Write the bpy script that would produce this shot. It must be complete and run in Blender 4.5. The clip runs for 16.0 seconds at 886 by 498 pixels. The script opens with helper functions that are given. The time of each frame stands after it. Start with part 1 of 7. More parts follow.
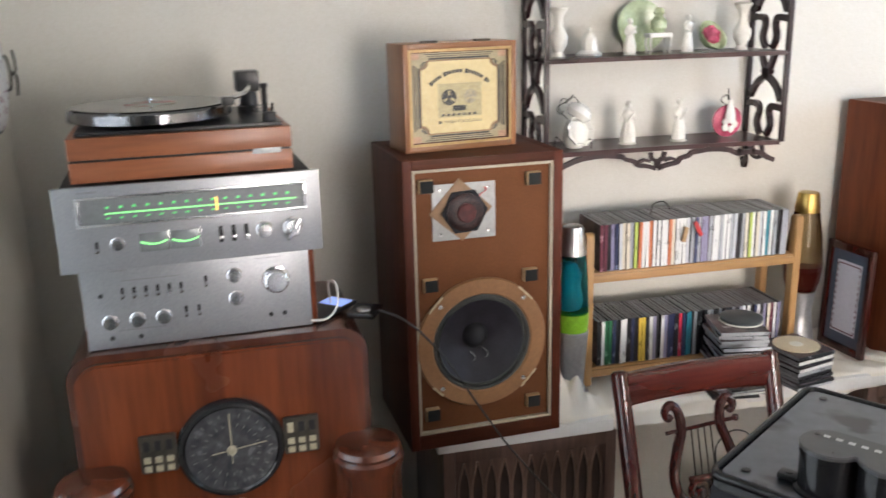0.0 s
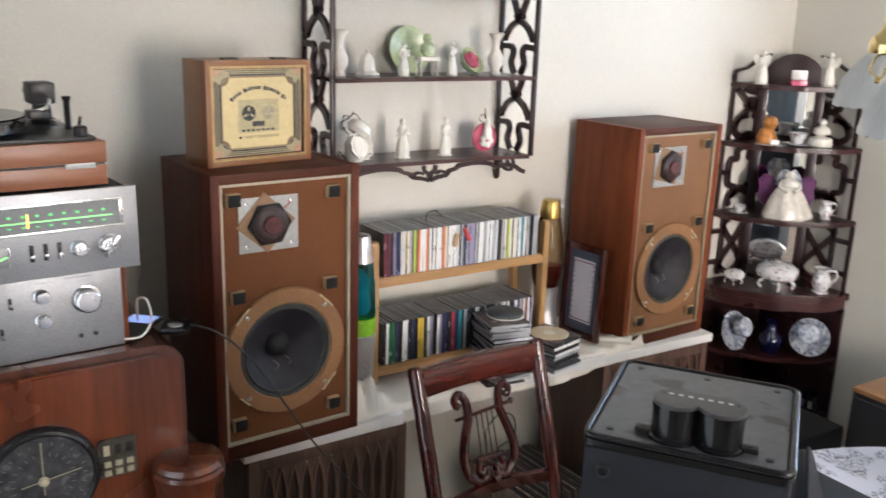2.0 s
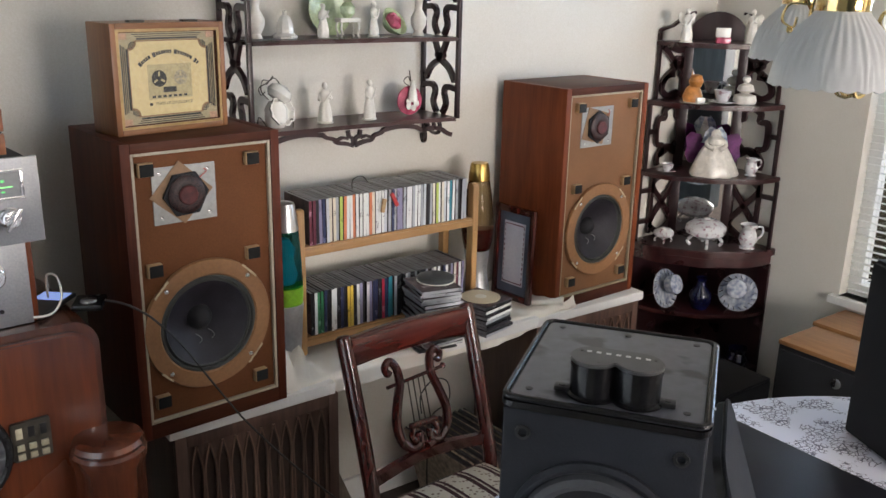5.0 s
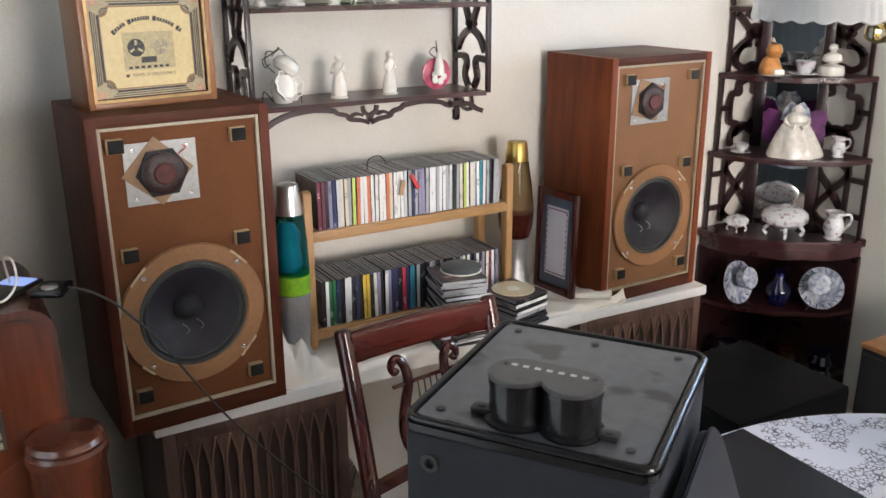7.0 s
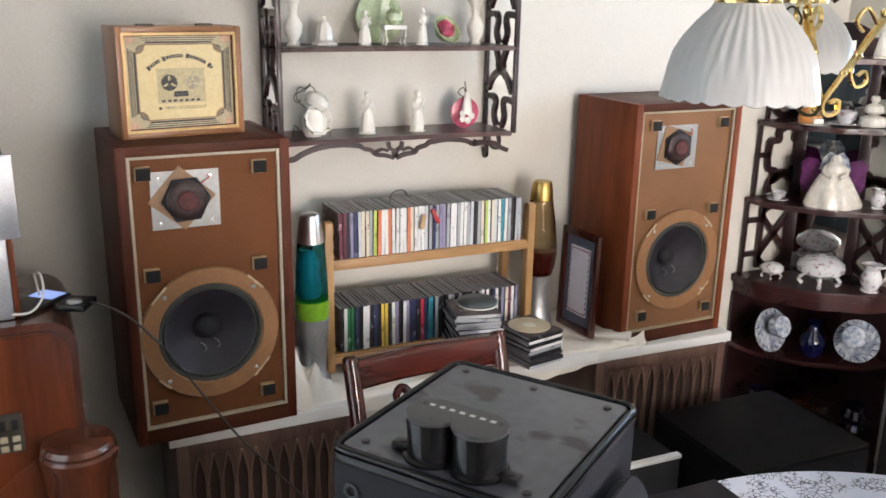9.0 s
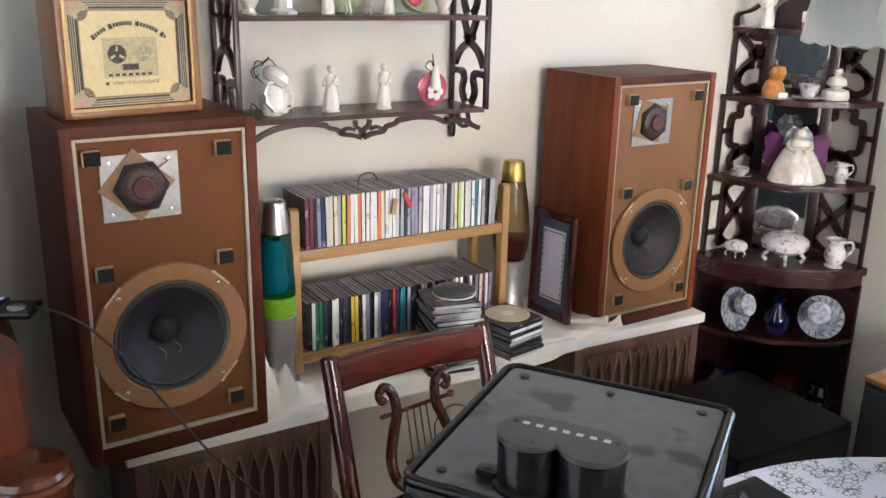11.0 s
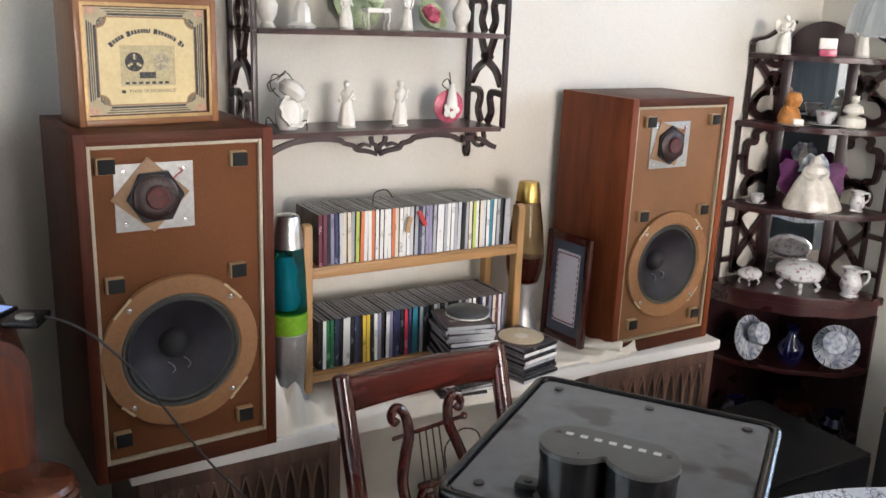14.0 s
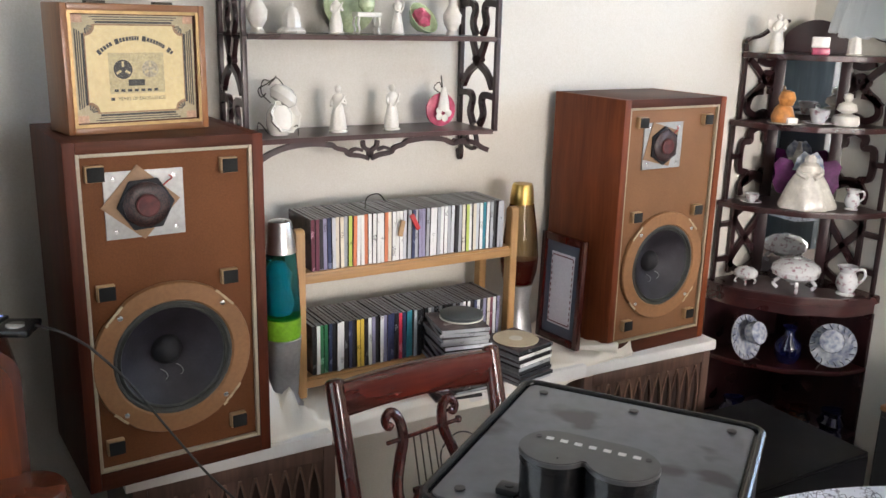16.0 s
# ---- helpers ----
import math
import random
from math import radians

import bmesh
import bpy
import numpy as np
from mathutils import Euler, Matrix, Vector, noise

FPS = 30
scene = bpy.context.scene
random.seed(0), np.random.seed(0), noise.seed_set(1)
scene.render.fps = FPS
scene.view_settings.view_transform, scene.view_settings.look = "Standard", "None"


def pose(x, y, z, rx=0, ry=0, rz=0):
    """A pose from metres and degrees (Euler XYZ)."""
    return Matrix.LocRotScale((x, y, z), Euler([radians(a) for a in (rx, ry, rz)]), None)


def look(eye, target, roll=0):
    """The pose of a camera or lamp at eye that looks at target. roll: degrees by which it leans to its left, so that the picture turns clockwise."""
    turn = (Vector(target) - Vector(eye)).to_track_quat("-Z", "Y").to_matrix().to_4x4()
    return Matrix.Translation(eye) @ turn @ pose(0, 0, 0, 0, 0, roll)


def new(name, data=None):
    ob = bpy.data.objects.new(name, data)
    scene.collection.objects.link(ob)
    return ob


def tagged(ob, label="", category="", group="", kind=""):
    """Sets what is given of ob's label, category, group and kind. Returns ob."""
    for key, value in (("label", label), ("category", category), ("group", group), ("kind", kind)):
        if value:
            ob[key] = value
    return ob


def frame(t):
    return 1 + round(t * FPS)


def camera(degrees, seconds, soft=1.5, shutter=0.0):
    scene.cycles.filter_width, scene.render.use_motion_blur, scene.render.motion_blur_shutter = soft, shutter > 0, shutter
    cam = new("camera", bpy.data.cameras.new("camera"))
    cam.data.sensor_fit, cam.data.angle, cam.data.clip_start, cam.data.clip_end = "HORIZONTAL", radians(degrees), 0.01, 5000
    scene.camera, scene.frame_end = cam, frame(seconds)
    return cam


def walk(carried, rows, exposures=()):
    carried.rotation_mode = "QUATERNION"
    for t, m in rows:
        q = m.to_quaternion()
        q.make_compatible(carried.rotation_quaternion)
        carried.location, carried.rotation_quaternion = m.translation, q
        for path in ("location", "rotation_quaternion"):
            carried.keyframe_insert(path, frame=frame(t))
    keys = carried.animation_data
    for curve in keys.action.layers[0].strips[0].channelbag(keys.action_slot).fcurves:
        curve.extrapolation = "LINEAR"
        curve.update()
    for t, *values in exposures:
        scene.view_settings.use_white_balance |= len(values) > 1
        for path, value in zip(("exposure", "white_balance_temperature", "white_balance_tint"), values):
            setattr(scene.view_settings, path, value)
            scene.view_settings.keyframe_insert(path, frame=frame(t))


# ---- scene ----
cam = camera(53.5, 16.0, shutter=0.4)
PATH = [
    (0, (0.058, 0.028, 1.706), (0.465, 1.91, 1.165), -1.4),
    (0.5, (0.001, -0.045, 1.692), (0.297, 1.855, 1.142), 1.5),
    (1, (-0.076, -0.049, 1.715), (0.518, 1.771, 1.139), 1.8),
    (1.5, (-0.165, -0.016, 1.733), (0.704, 1.711, 1.22), 2.5),
    (2, (-0.212, 0.014, 1.734), (0.831, 1.641, 1.218), 1.9),
    (2.5, (-0.208, 0.026, 1.728), (0.948, 1.559, 1.172), 2.2),
    (3, (-0.211, 0.026, 1.726), (0.961, 1.549, 1.171), 2.7),
    (3.5, (-0.203, 0.029, 1.725), (0.956, 1.557, 1.159), 2.4),
    (4, (-0.194, 0.025, 1.724), (0.962, 1.55, 1.144), 2.1),
    (4.5, (-0.192, 0.013, 1.725), (0.967, 1.537, 1.147), 1.8),
    (7, (0.149, 0.067, 1.652), (1.08, 1.728, 1.042), -0.3),
    (7.5, (0.21, 0.032, 1.653), (1.044, 1.745, 1.046), 1.2),
    (8, (0.276, -0.051, 1.664), (1.013, 1.703, 1.047), 2.0),
    (8.5, (0.292, -0.098, 1.679), (0.972, 1.683, 1.077), 1.0),
    (9, (0.258, -0.056, 1.697), (1.044, 1.697, 1.14), 1.1),
    (9.5, (0.22, 0.0, 1.699), (1.089, 1.709, 1.13), 0.7),
    (12, (0.18, 0.212, 1.609), (1.161, 1.856, 1.029), 1.6),
    (12.5, (0.184, 0.211, 1.605), (1.139, 1.87, 1.025), 1.3),
    (13, (0.178, 0.212, 1.606), (1.135, 1.87, 1.026), 1.6),
    (13.5, (0.169, 0.212, 1.61), (1.141, 1.866, 1.046), 2.2),
    (14, (0.167, 0.205, 1.611), (1.137, 1.875, 1.092), 2.2),
    (14.5, (0.173, 0.203, 1.616), (1.15, 1.879, 1.131), 2.2),
    (15, (0.171, 0.202, 1.612), (1.148, 1.877, 1.123), 1.8),
    (15.5, (0.176, 0.199, 1.608), (1.149, 1.871, 1.1), 1.5),
    (16, (0.185, 0.197, 1.614), (1.153, 1.869, 1.1), 1.5),
]
walk(cam, [(t, look(eye, target, roll)) for t, eye, target, roll in PATH],
     exposures=[(0.0, 0.26), (0.5, -0.34), (1.0, -0.29), (1.5, 0.12), (2.0, 0.14), (2.5, -0.24), (4.7, -0.26), (6.8, 0.07), (9.7, 0.12), (12.0, 0.07), (16.0, 0.11)])

# ---- light ----
world = bpy.data.worlds.new("sky")
scene.world = world
world.use_nodes = True
wn = world.node_tree.nodes
sky = wn.new("ShaderNodeTexSky")
sky.sky_type, sky.sun_disc, sky.sun_elevation, sky.sun_rotation = "NISHITA", False, radians(42), radians(120)
world.node_tree.links.new(sky.outputs[0], wn["Background"].inputs[0])
wn["Background"].inputs[1].default_value = 0.14
sun = new("sun", bpy.data.lights.new("sun", "SUN"))
sun.data.energy, sun.data.angle, sun.data.color = 2.0, radians(0.6), (1.0, 0.95, 0.88)
sun.matrix_world = look((6, 3.5, 6.5), (2.9, 1.2, 1.2))


def window_light(name, eye, target, w, h, watts, colour):
    l = new(name, bpy.data.lights.new(name, "AREA"))
    l.data.shape, l.data.size, l.data.size_y = "RECTANGLE", w, h
    l.data.energy, l.data.color = watts, colour
    l.matrix_world = look(eye, target)
    return l


window_light("daylight_rear_window", (1.30, -2.93, 1.45), (1.1, 0.5, 1.1), 1.8, 1.5, 133, (1.0, 0.92, 0.885))
window_light("daylight_blind_window", (3.0, 1.135, 1.75), (1.0, 1.1, 1.2), 0.9, 0.55, 20, (0.52, 0.72, 1.0))

# ---- materials ----


def nodes_of(name):
    m = bpy.data.materials.new(name)
    m.use_nodes = True
    return m, m.node_tree.nodes, m.node_tree.links, m.node_tree.nodes["Principled BSDF"]


def mat(name, colour, rough=0.5, metal=0.0, vary=0.12, scale=8.0, bump=0.0, grain=120.0, coat=0.0, colour2=None, random_tint=0.0, spec=0.5):
    """A plain surface whose colour drifts in two scales, with fine relief."""
    m, n, l, b = nodes_of(name)
    co = n.new("ShaderNodeTexCoord")
    big, fine = n.new("ShaderNodeTexNoise"), n.new("ShaderNodeTexNoise")
    big.inputs["Scale"].default_value, big.inputs["Detail"].default_value = scale, 5
    fine.inputs["Scale"].default_value, fine.inputs["Detail"].default_value = grain, 3
    for t in (big, fine):
        l.new(co.outputs["Object"], t.inputs["Vector"])
    ramp = n.new("ShaderNodeValToRGB")
    c2 = colour2 or tuple(min(1, c * (1 + vary)) for c in colour)
    c1 = colour if colour2 else tuple(c * (1 - vary) for c in colour)
    ramp.color_ramp.elements[0].position, ramp.color_ramp.elements[1].position = 0.32, 0.68
    ramp.color_ramp.elements[0].color, ramp.color_ramp.elements[1].color = (*c1, 1), (*c2, 1)
    l.new(big.outputs["Fac"], ramp.inputs[0])
    mix = n.new("ShaderNodeMixRGB")
    mix.blend_type, mix.inputs[0].default_value = "OVERLAY", 0.22
    l.new(ramp.outputs[0], mix.inputs[1]), l.new(fine.outputs["Fac"], mix.inputs[2])
    last = mix.outputs[0]
    if random_tint:
        info, hsv = n.new("ShaderNodeObjectInfo"), n.new("ShaderNodeHueSaturation")
        mr = n.new("ShaderNodeMapRange")
        mr.inputs["To Min"].default_value, mr.inputs["To Max"].default_value = 1 - random_tint, 1 + random_tint
        l.new(info.outputs["Random"], mr.inputs["Value"]), l.new(mr.outputs[0], hsv.inputs["Value"])
        l.new(last, hsv.inputs["Color"])
        last = hsv.outputs[0]
    l.new(last, b.inputs["Base Color"])
    rr = n.new("ShaderNodeMapRange")
    rr.inputs["To Min"].default_value, rr.inputs["To Max"].default_value = max(0.02, rough - 0.09), min(1, rough + 0.09)
    l.new(big.outputs["Fac"], rr.inputs["Value"]), l.new(rr.outputs[0], b.inputs["Roughness"])
    b.inputs["Metallic"].default_value, b.inputs["Coat Weight"].default_value = metal, coat
    b.inputs["Specular IOR Level"].default_value = spec
    b.inputs["Coat Roughness"].default_value = 0.12
    if bump:
        bp = n.new("ShaderNodeBump")
        bp.inputs["Strength"].default_value, bp.inputs["Distance"].default_value = bump, 0.002
        l.new(fine.outputs["Fac"], bp.inputs["Height"]), l.new(bp.outputs[0], b.inputs["Normal"])
    return m


def wood(name, dark, light, rough=0.35, along="z", scale=1.0, coat=0.2, contrast=1.0, bump=0.12, spec=0.5):
    """Veneer with long grain, pores and slow drifts of tone. along: the axis of the grain."""
    m, n, l, b = nodes_of(name)
    co, mp = n.new("ShaderNodeTexCoord"), n.new("ShaderNodeMapping")
    s = {"x": (1.2, 14, 14), "y": (14, 1.2, 14), "z": (14, 14, 1.2)}[along]
    mp.inputs["Scale"].default_value = tuple(v * scale for v in s)
    l.new(co.outputs["Object"], mp.inputs["Vector"])
    a, f, slow = (n.new("ShaderNodeTexNoise") for _ in range(3))
    a.inputs["Scale"].default_value, a.inputs["Detail"].default_value, a.inputs["Distortion"].default_value = 1.6, 6, 0.9
    f.inputs["Scale"].default_value, f.inputs["Detail"].default_value = 11, 4
    slow.inputs["Scale"].default_value, slow.inputs["Detail"].default_value = 3.5, 3
    l.new(mp.outputs[0], a.inputs["Vector"]), l.new(mp.outputs[0], f.inputs["Vector"]), l.new(co.outputs["Object"], slow.inputs["Vector"])
    ramp = n.new("ShaderNodeValToRGB")
    e = ramp.color_ramp.elements
    e[0].position, e[1].position = 0.5 - 0.2 / contrast, 0.5 + 0.2 / contrast
    e[0].color, e[1].color = (*dark, 1), (*light, 1)
    l.new(a.outputs["Fac"], ramp.inputs[0])
    mix = n.new("ShaderNodeMixRGB")
    mix.blend_type, mix.inputs[0].default_value = "OVERLAY", 0.35
    l.new(ramp.outputs[0], mix.inputs[1]), l.new(f.outputs["Fac"], mix.inputs[2])
    mix2 = n.new("ShaderNodeMixRGB")
    mix2.blend_type, mix2.inputs[0].default_value = "OVERLAY", 0.35
    l.new(mix.outputs[0], mix2.inputs[1]), l.new(slow.outputs["Fac"], mix2.inputs[2])
    l.new(mix2.outputs[0], b.inputs["Base Color"])
    rr = n.new("ShaderNodeMapRange")
    rr.inputs["To Min"].default_value, rr.inputs["To Max"].default_value = max(0.05, rough - 0.1), rough + 0.12
    l.new(slow.outputs["Fac"], rr.inputs["Value"]), l.new(rr.outputs[0], b.inputs["Roughness"])
    b.inputs["Coat Weight"].default_value, b.inputs["Coat Roughness"].default_value = coat, 0.15
    b.inputs["Specular IOR Level"].default_value = spec
    bp = n.new("ShaderNodeBump")
    bp.inputs["Strength"].default_value, bp.inputs["Distance"].default_value = bump, 0.001
    l.new(f.outputs["Fac"], bp.inputs["Height"]), l.new(bp.outputs[0], b.inputs["Normal"])
    return m


def glass(name, colour, rough=0.03, ior=1.45):
    m, n, l, b = nodes_of(name)
    b.inputs["Base Color"].default_value = (*colour, 1)
    b.inputs["Roughness"].default_value, b.inputs["Transmission Weight"].default_value, b.inputs["IOR"].default_value = rough, 1.0, ior
    return m


def glow(name, colour, strength):
    m, n, l, b = nodes_of(name)
    b.inputs["Base Color"].default_value = (*colour, 1)
    b.inputs["Emission Color"].default_value, b.inputs["Emission Strength"].default_value = (*colour, 1), strength
    return m


WALL = mat("wall_paint", (0.665, 0.642, 0.575), 0.7, vary=0.03, scale=1.6, bump=0.25, grain=260, spec=0.25)
# unseen walls: guessed dark slate, cuts the fill and tints the mirrors blue
PANEL = wood("unseen_slate_wall", (0.045, 0.062, 0.075), (0.085, 0.110, 0.125), 0.5, "z", 0.5)
CEIL = mat("ceiling_paint", (0.70, 0.69, 0.66), 0.8, vary=0.03, bump=0.2)
FLOORM = mat("carpet", (0.12, 0.095, 0.08), 0.95, vary=0.2, scale=14, bump=0.6, grain=400)
TRIM = mat("white_trim", (0.82, 0.82, 0.79), 0.4, vary=0.03)
WALNUT = wood("walnut_veneer_top", (0.045, 0.0115, 0.006), (0.105, 0.029, 0.013), 0.46, "x", 1.0, 0.0, spec=0.18)
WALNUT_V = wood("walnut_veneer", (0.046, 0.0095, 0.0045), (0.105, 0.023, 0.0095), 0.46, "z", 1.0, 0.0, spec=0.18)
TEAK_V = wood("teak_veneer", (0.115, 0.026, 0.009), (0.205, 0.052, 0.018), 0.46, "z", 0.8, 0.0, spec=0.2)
TEAK = wood("teak_veneer_long", (0.21, 0.062, 0.022), (0.34, 0.115, 0.042), 0.38, "x", 0.8, 0.15)
OAK_V = wood("golden_oak", (0.17, 0.060, 0.018), (0.28, 0.112, 0.036), 0.38, "z", 0.9, 0.2)
OAK = wood("golden_oak_long", (0.19, 0.072, 0.023), (0.31, 0.135, 0.048), 0.38, "x", 0.9, 0.2)
PINE_V = wood("pine_upright", (0.3432, 0.1833, 0.0663), (0.4524, 0.2652, 0.1092), 0.45, "z", 0.7, 0.1, 0.8)
PINE = wood("pine_rail", (0.3276, 0.1716, 0.0624), (0.4368, 0.2496, 0.1014), 0.45, "x", 0.7, 0.1, 0.8)
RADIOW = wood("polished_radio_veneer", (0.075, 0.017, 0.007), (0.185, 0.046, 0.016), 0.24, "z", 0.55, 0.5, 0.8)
# radio veneer again, darkened so the columns' shade sits in the colour
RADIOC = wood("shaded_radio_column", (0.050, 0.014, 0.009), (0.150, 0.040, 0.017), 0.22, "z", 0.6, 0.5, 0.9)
RADIOT = wood("polished_radio_edge", (0.11, 0.026, 0.010), (0.23, 0.062, 0.022), 0.24, "x", 0.6, 0.5)
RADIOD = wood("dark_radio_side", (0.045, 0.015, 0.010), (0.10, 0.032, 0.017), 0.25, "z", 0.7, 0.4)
MAHOG = wood("mahogany_gloss", (0.030, 0.0042, 0.0036), (0.080, 0.0110, 0.0075), 0.18, "z", 0.9, 0.6)
MAHOG_X = wood("mahogany_gloss_long", (0.032, 0.0042, 0.0034), (0.090, 0.0125, 0.0080), 0.18, "x", 0.9, 0.6)
DARKW = wood("dark_mahogany", (0.014, 0.006, 0.008), (0.034, 0.011, 0.012), 0.28, "z", 1.0, 0.1)
DARKW_X = wood("dark_mahogany_board", (0.022, 0.0065, 0.0075), (0.052, 0.012, 0.012), 0.28, "x", 1.0, 0.1)
CONSOLE = wood("console_walnut", (0.074, 0.041, 0.031), (0.142, 0.078, 0.057), 0.42, "z", 1.0, 0.1)
CONSOLE_IN = mat("console_grille_cloth", (0.045, 0.026, 0.020), 0.8, vary=0.2, scale=40, bump=0.4)
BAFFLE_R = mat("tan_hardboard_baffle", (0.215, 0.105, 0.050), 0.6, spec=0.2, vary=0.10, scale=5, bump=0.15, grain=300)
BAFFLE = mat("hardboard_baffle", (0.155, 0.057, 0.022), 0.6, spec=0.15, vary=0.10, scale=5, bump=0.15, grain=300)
RINGM = mat("woofer_gasket_board", (0.275, 0.130, 0.052), 0.6, vary=0.08, scale=6, bump=0.1)
STRIP = mat("cream_bead", (0.4340, 0.3780, 0.2800), 0.5, vary=0.08)
STRIP_D = mat("beige_bead", (0.34, 0.28, 0.185), 0.55, vary=0.08)
FOAM = mat("black_foam", (0.012, 0.012, 0.012), 0.95, vary=0.2, bump=0.5)
CUT = mat("raw_wood_block", (0.40, 0.255, 0.13), 0.6, vary=0.1)
CONE = mat("paper_cone", (0.025, 0.021, 0.029), 0.6, vary=0.35, scale=22, bump=0.3, grain=180)
CAP = mat("dust_cap_felt", (0.016, 0.015, 0.018), 0.7, vary=0.2, bump=0.3)
SURR = mat("cloth_surround", (0.060, 0.062, 0.056), 0.55, vary=0.15, bump=0.3)
ALUP = mat("brushed_plate", (0.36, 0.36, 0.35), 0.42, 0.5, vary=0.06, bump=0.1)
ALU = mat("brushed_aluminium_panel", (0.3360, 0.3440, 0.3600), 0.36, 0.6, vary=0.04, scale=2, bump=0.08, grain=300)
KNOB = mat("spun_aluminium", (0.75, 0.75, 0.76), 0.22, 1.0, vary=0.05, scale=40)
BLACK = mat("black_plastic", (0.012, 0.012, 0.013), 0.35, vary=0.2, bump=0.05)
BLACKM = mat("matt_black_vinyl", (0.013, 0.0135, 0.017), 0.6, spec=0.35, vary=0.25, scale=20, bump=0.2)
GREYBOX = mat("dark_grey_vinyl", (0.0150, 0.0165, 0.022), 0.6, spec=0.22, vary=0.15, scale=12, bump=0.3, grain=400)
CLOTH = mat("white_cotton", (0.84, 0.80, 0.72), 0.9, vary=0.05, bump=0.5, grain=500)
BOARDW = mat("white_board", (0.80, 0.79, 0.77), 0.4, vary=0.03)
CHINA = mat("white_porcelain", (0.78, 0.76, 0.70), 0.12, vary=0.04, scale=14, coat=0.5)
BISQUE = mat("matt_bisque", (0.76, 0.73, 0.66), 0.45, vary=0.06, scale=30)
BRASS = mat("polished_brass", (0.82, 0.64, 0.30), 0.14, 1.0, vary=0.08, scale=30)
SILVER = mat("satin_metal", (0.62, 0.62, 0.62), 0.28, 1.0, vary=0.05, scale=12)
GOLDCAP = mat("gold_cap", (0.56, 0.38, 0.12), 0.30, 1.0, vary=0.05)
BLACKCLOTH = mat("black_speaker_cloth", (0.013, 0.0135, 0.017), 0.9, vary=0.2, bump=0.3, grain=600)
MIRROR, _n, _l, _b = nodes_of("mirror")
_b.inputs["Base Color"].default_value, _b.inputs["Metallic"].default_value, _b.inputs["Roughness"].default_value = (0.85, 0.87, 0.88, 1), 1.0, 0.02

# ---- building helpers ----


def thing(name, m, label, category, group="", kind=""):
    ob = new(name)
    ob.empty_display_size = 0.05
    ob.matrix_world = m
    return tagged(ob, label, category, group, kind)


def smooth(me, angle=35):
    me.polygons.foreach_set("use_smooth", [True] * len(me.polygons))
    me.set_sharp_from_angle(angle=radians(angle))


def mesh_of(name, bm, material, angle=35):
    me = bpy.data.meshes.new(name)
    bmesh.ops.recalc_face_normals(bm, faces=bm.faces)
    bm.to_mesh(me)
    bm.free()
    me.materials.append(material)
    smooth(me, angle)
    return me


def part(name, bm, material, parent, label="", m=None, angle=35):
    ob = new(name, bm if isinstance(bm, bpy.types.Mesh) else mesh_of(name, bm, material, angle))
    ob.parent = parent
    if m is not None:
        ob.matrix_local = m
    return tagged(ob, label)


def solo(name, bm, material, m, label, category, group="", kind="", angle=35):
    ob = new(name, bm if isinstance(bm, bpy.types.Mesh) else mesh_of(name, bm, material, angle))
    ob.matrix_world = m
    return tagged(ob, label, category, group, kind)


def box(x0, y0, z0, x1, y1, z1, bevel=0.0, seg=2, bm=None):
    t = bmesh.new()
    bmesh.ops.create_cube(t, size=1.0, matrix=Matrix.LocRotScale(((x0 + x1) / 2, (y0 + y1) / 2, (z0 + z1) / 2), None, (abs(x1 - x0), abs(y1 - y0), abs(z1 - z0))))
    if bevel:
        bmesh.ops.bevel(t, geom=t.edges[:] , offset=bevel, segments=seg, affect="EDGES", profile=0.6)
    return merged(bm, t)


def merged(bm, t, m=None):
    if m is not None:
        bmesh.ops.transform(t, matrix=m, verts=t.verts)
    if bm is None:
        return t
    me = bpy.data.meshes.new("scratch")
    t.to_mesh(me)
    t.free()
    bm.from_mesh(me)
    bpy.data.meshes.remove(me)
    return bm


def lathe(profile, seg=32, bm=None, m=None, squash=None):
    """Turns (radius, height) pairs round z. squash(angle, r, z) may shift each ring's point."""
    t = bmesh.new()
    rings = []
    for r, z in profile:
        if r < 1e-6:
            rings.append([t.verts.new((0, 0, z))])
            continue
        ring = []
        for i in range(seg):
            a = 2 * math.pi * i / seg
            rr, zz = squash(a, r, z) if squash else (r, z)
            ring.append(t.verts.new((rr * math.cos(a), rr * math.sin(a), zz)))
        rings.append(ring)
    for a, b in zip(rings, rings[1:]):
        for i in range(seg):
            j = (i + 1) % seg
            if len(a) == 1 and len(b) > 1:
                t.faces.new((a[0], b[i], b[j]))
            elif len(b) == 1 and len(a) > 1:
                t.faces.new((a[i], a[j], b[0]))
            elif len(a) > 1:
                t.faces.new((a[i], a[j], b[j], b[i]))
    for ring, end in ((rings[0], 0), (rings[-1], 1)):
        if len(ring) > 2 and squash is None and end == 0:
            t.faces.new(ring[::-1])
        elif len(ring) > 2 and squash is None:
            t.faces.new(ring)
    return merged(bm, t, m)


def spline(points, n=8, closed=False):
    """A Catmull-Rom curve through the points."""
    ps = [Vector(p) for p in points]
    out = []
    k = len(ps)
    for i in range(k if closed else k - 1):
        p0, p1, p2, p3 = (ps[(i + d) % k] if closed else ps[min(max(i + d, 0), k - 1)] for d in (-1, 0, 1, 2))
        for s in range(n):
            t = s / n
            out.append(0.5 * (2 * p1 + (p2 - p0) * t + (2 * p0 - 5 * p1 + 4 * p2 - p3) * t * t + (3 * p1 - p0 - 3 * p2 + p3) * t ** 3))
    if not closed:
        out.append(ps[-1])
    return out


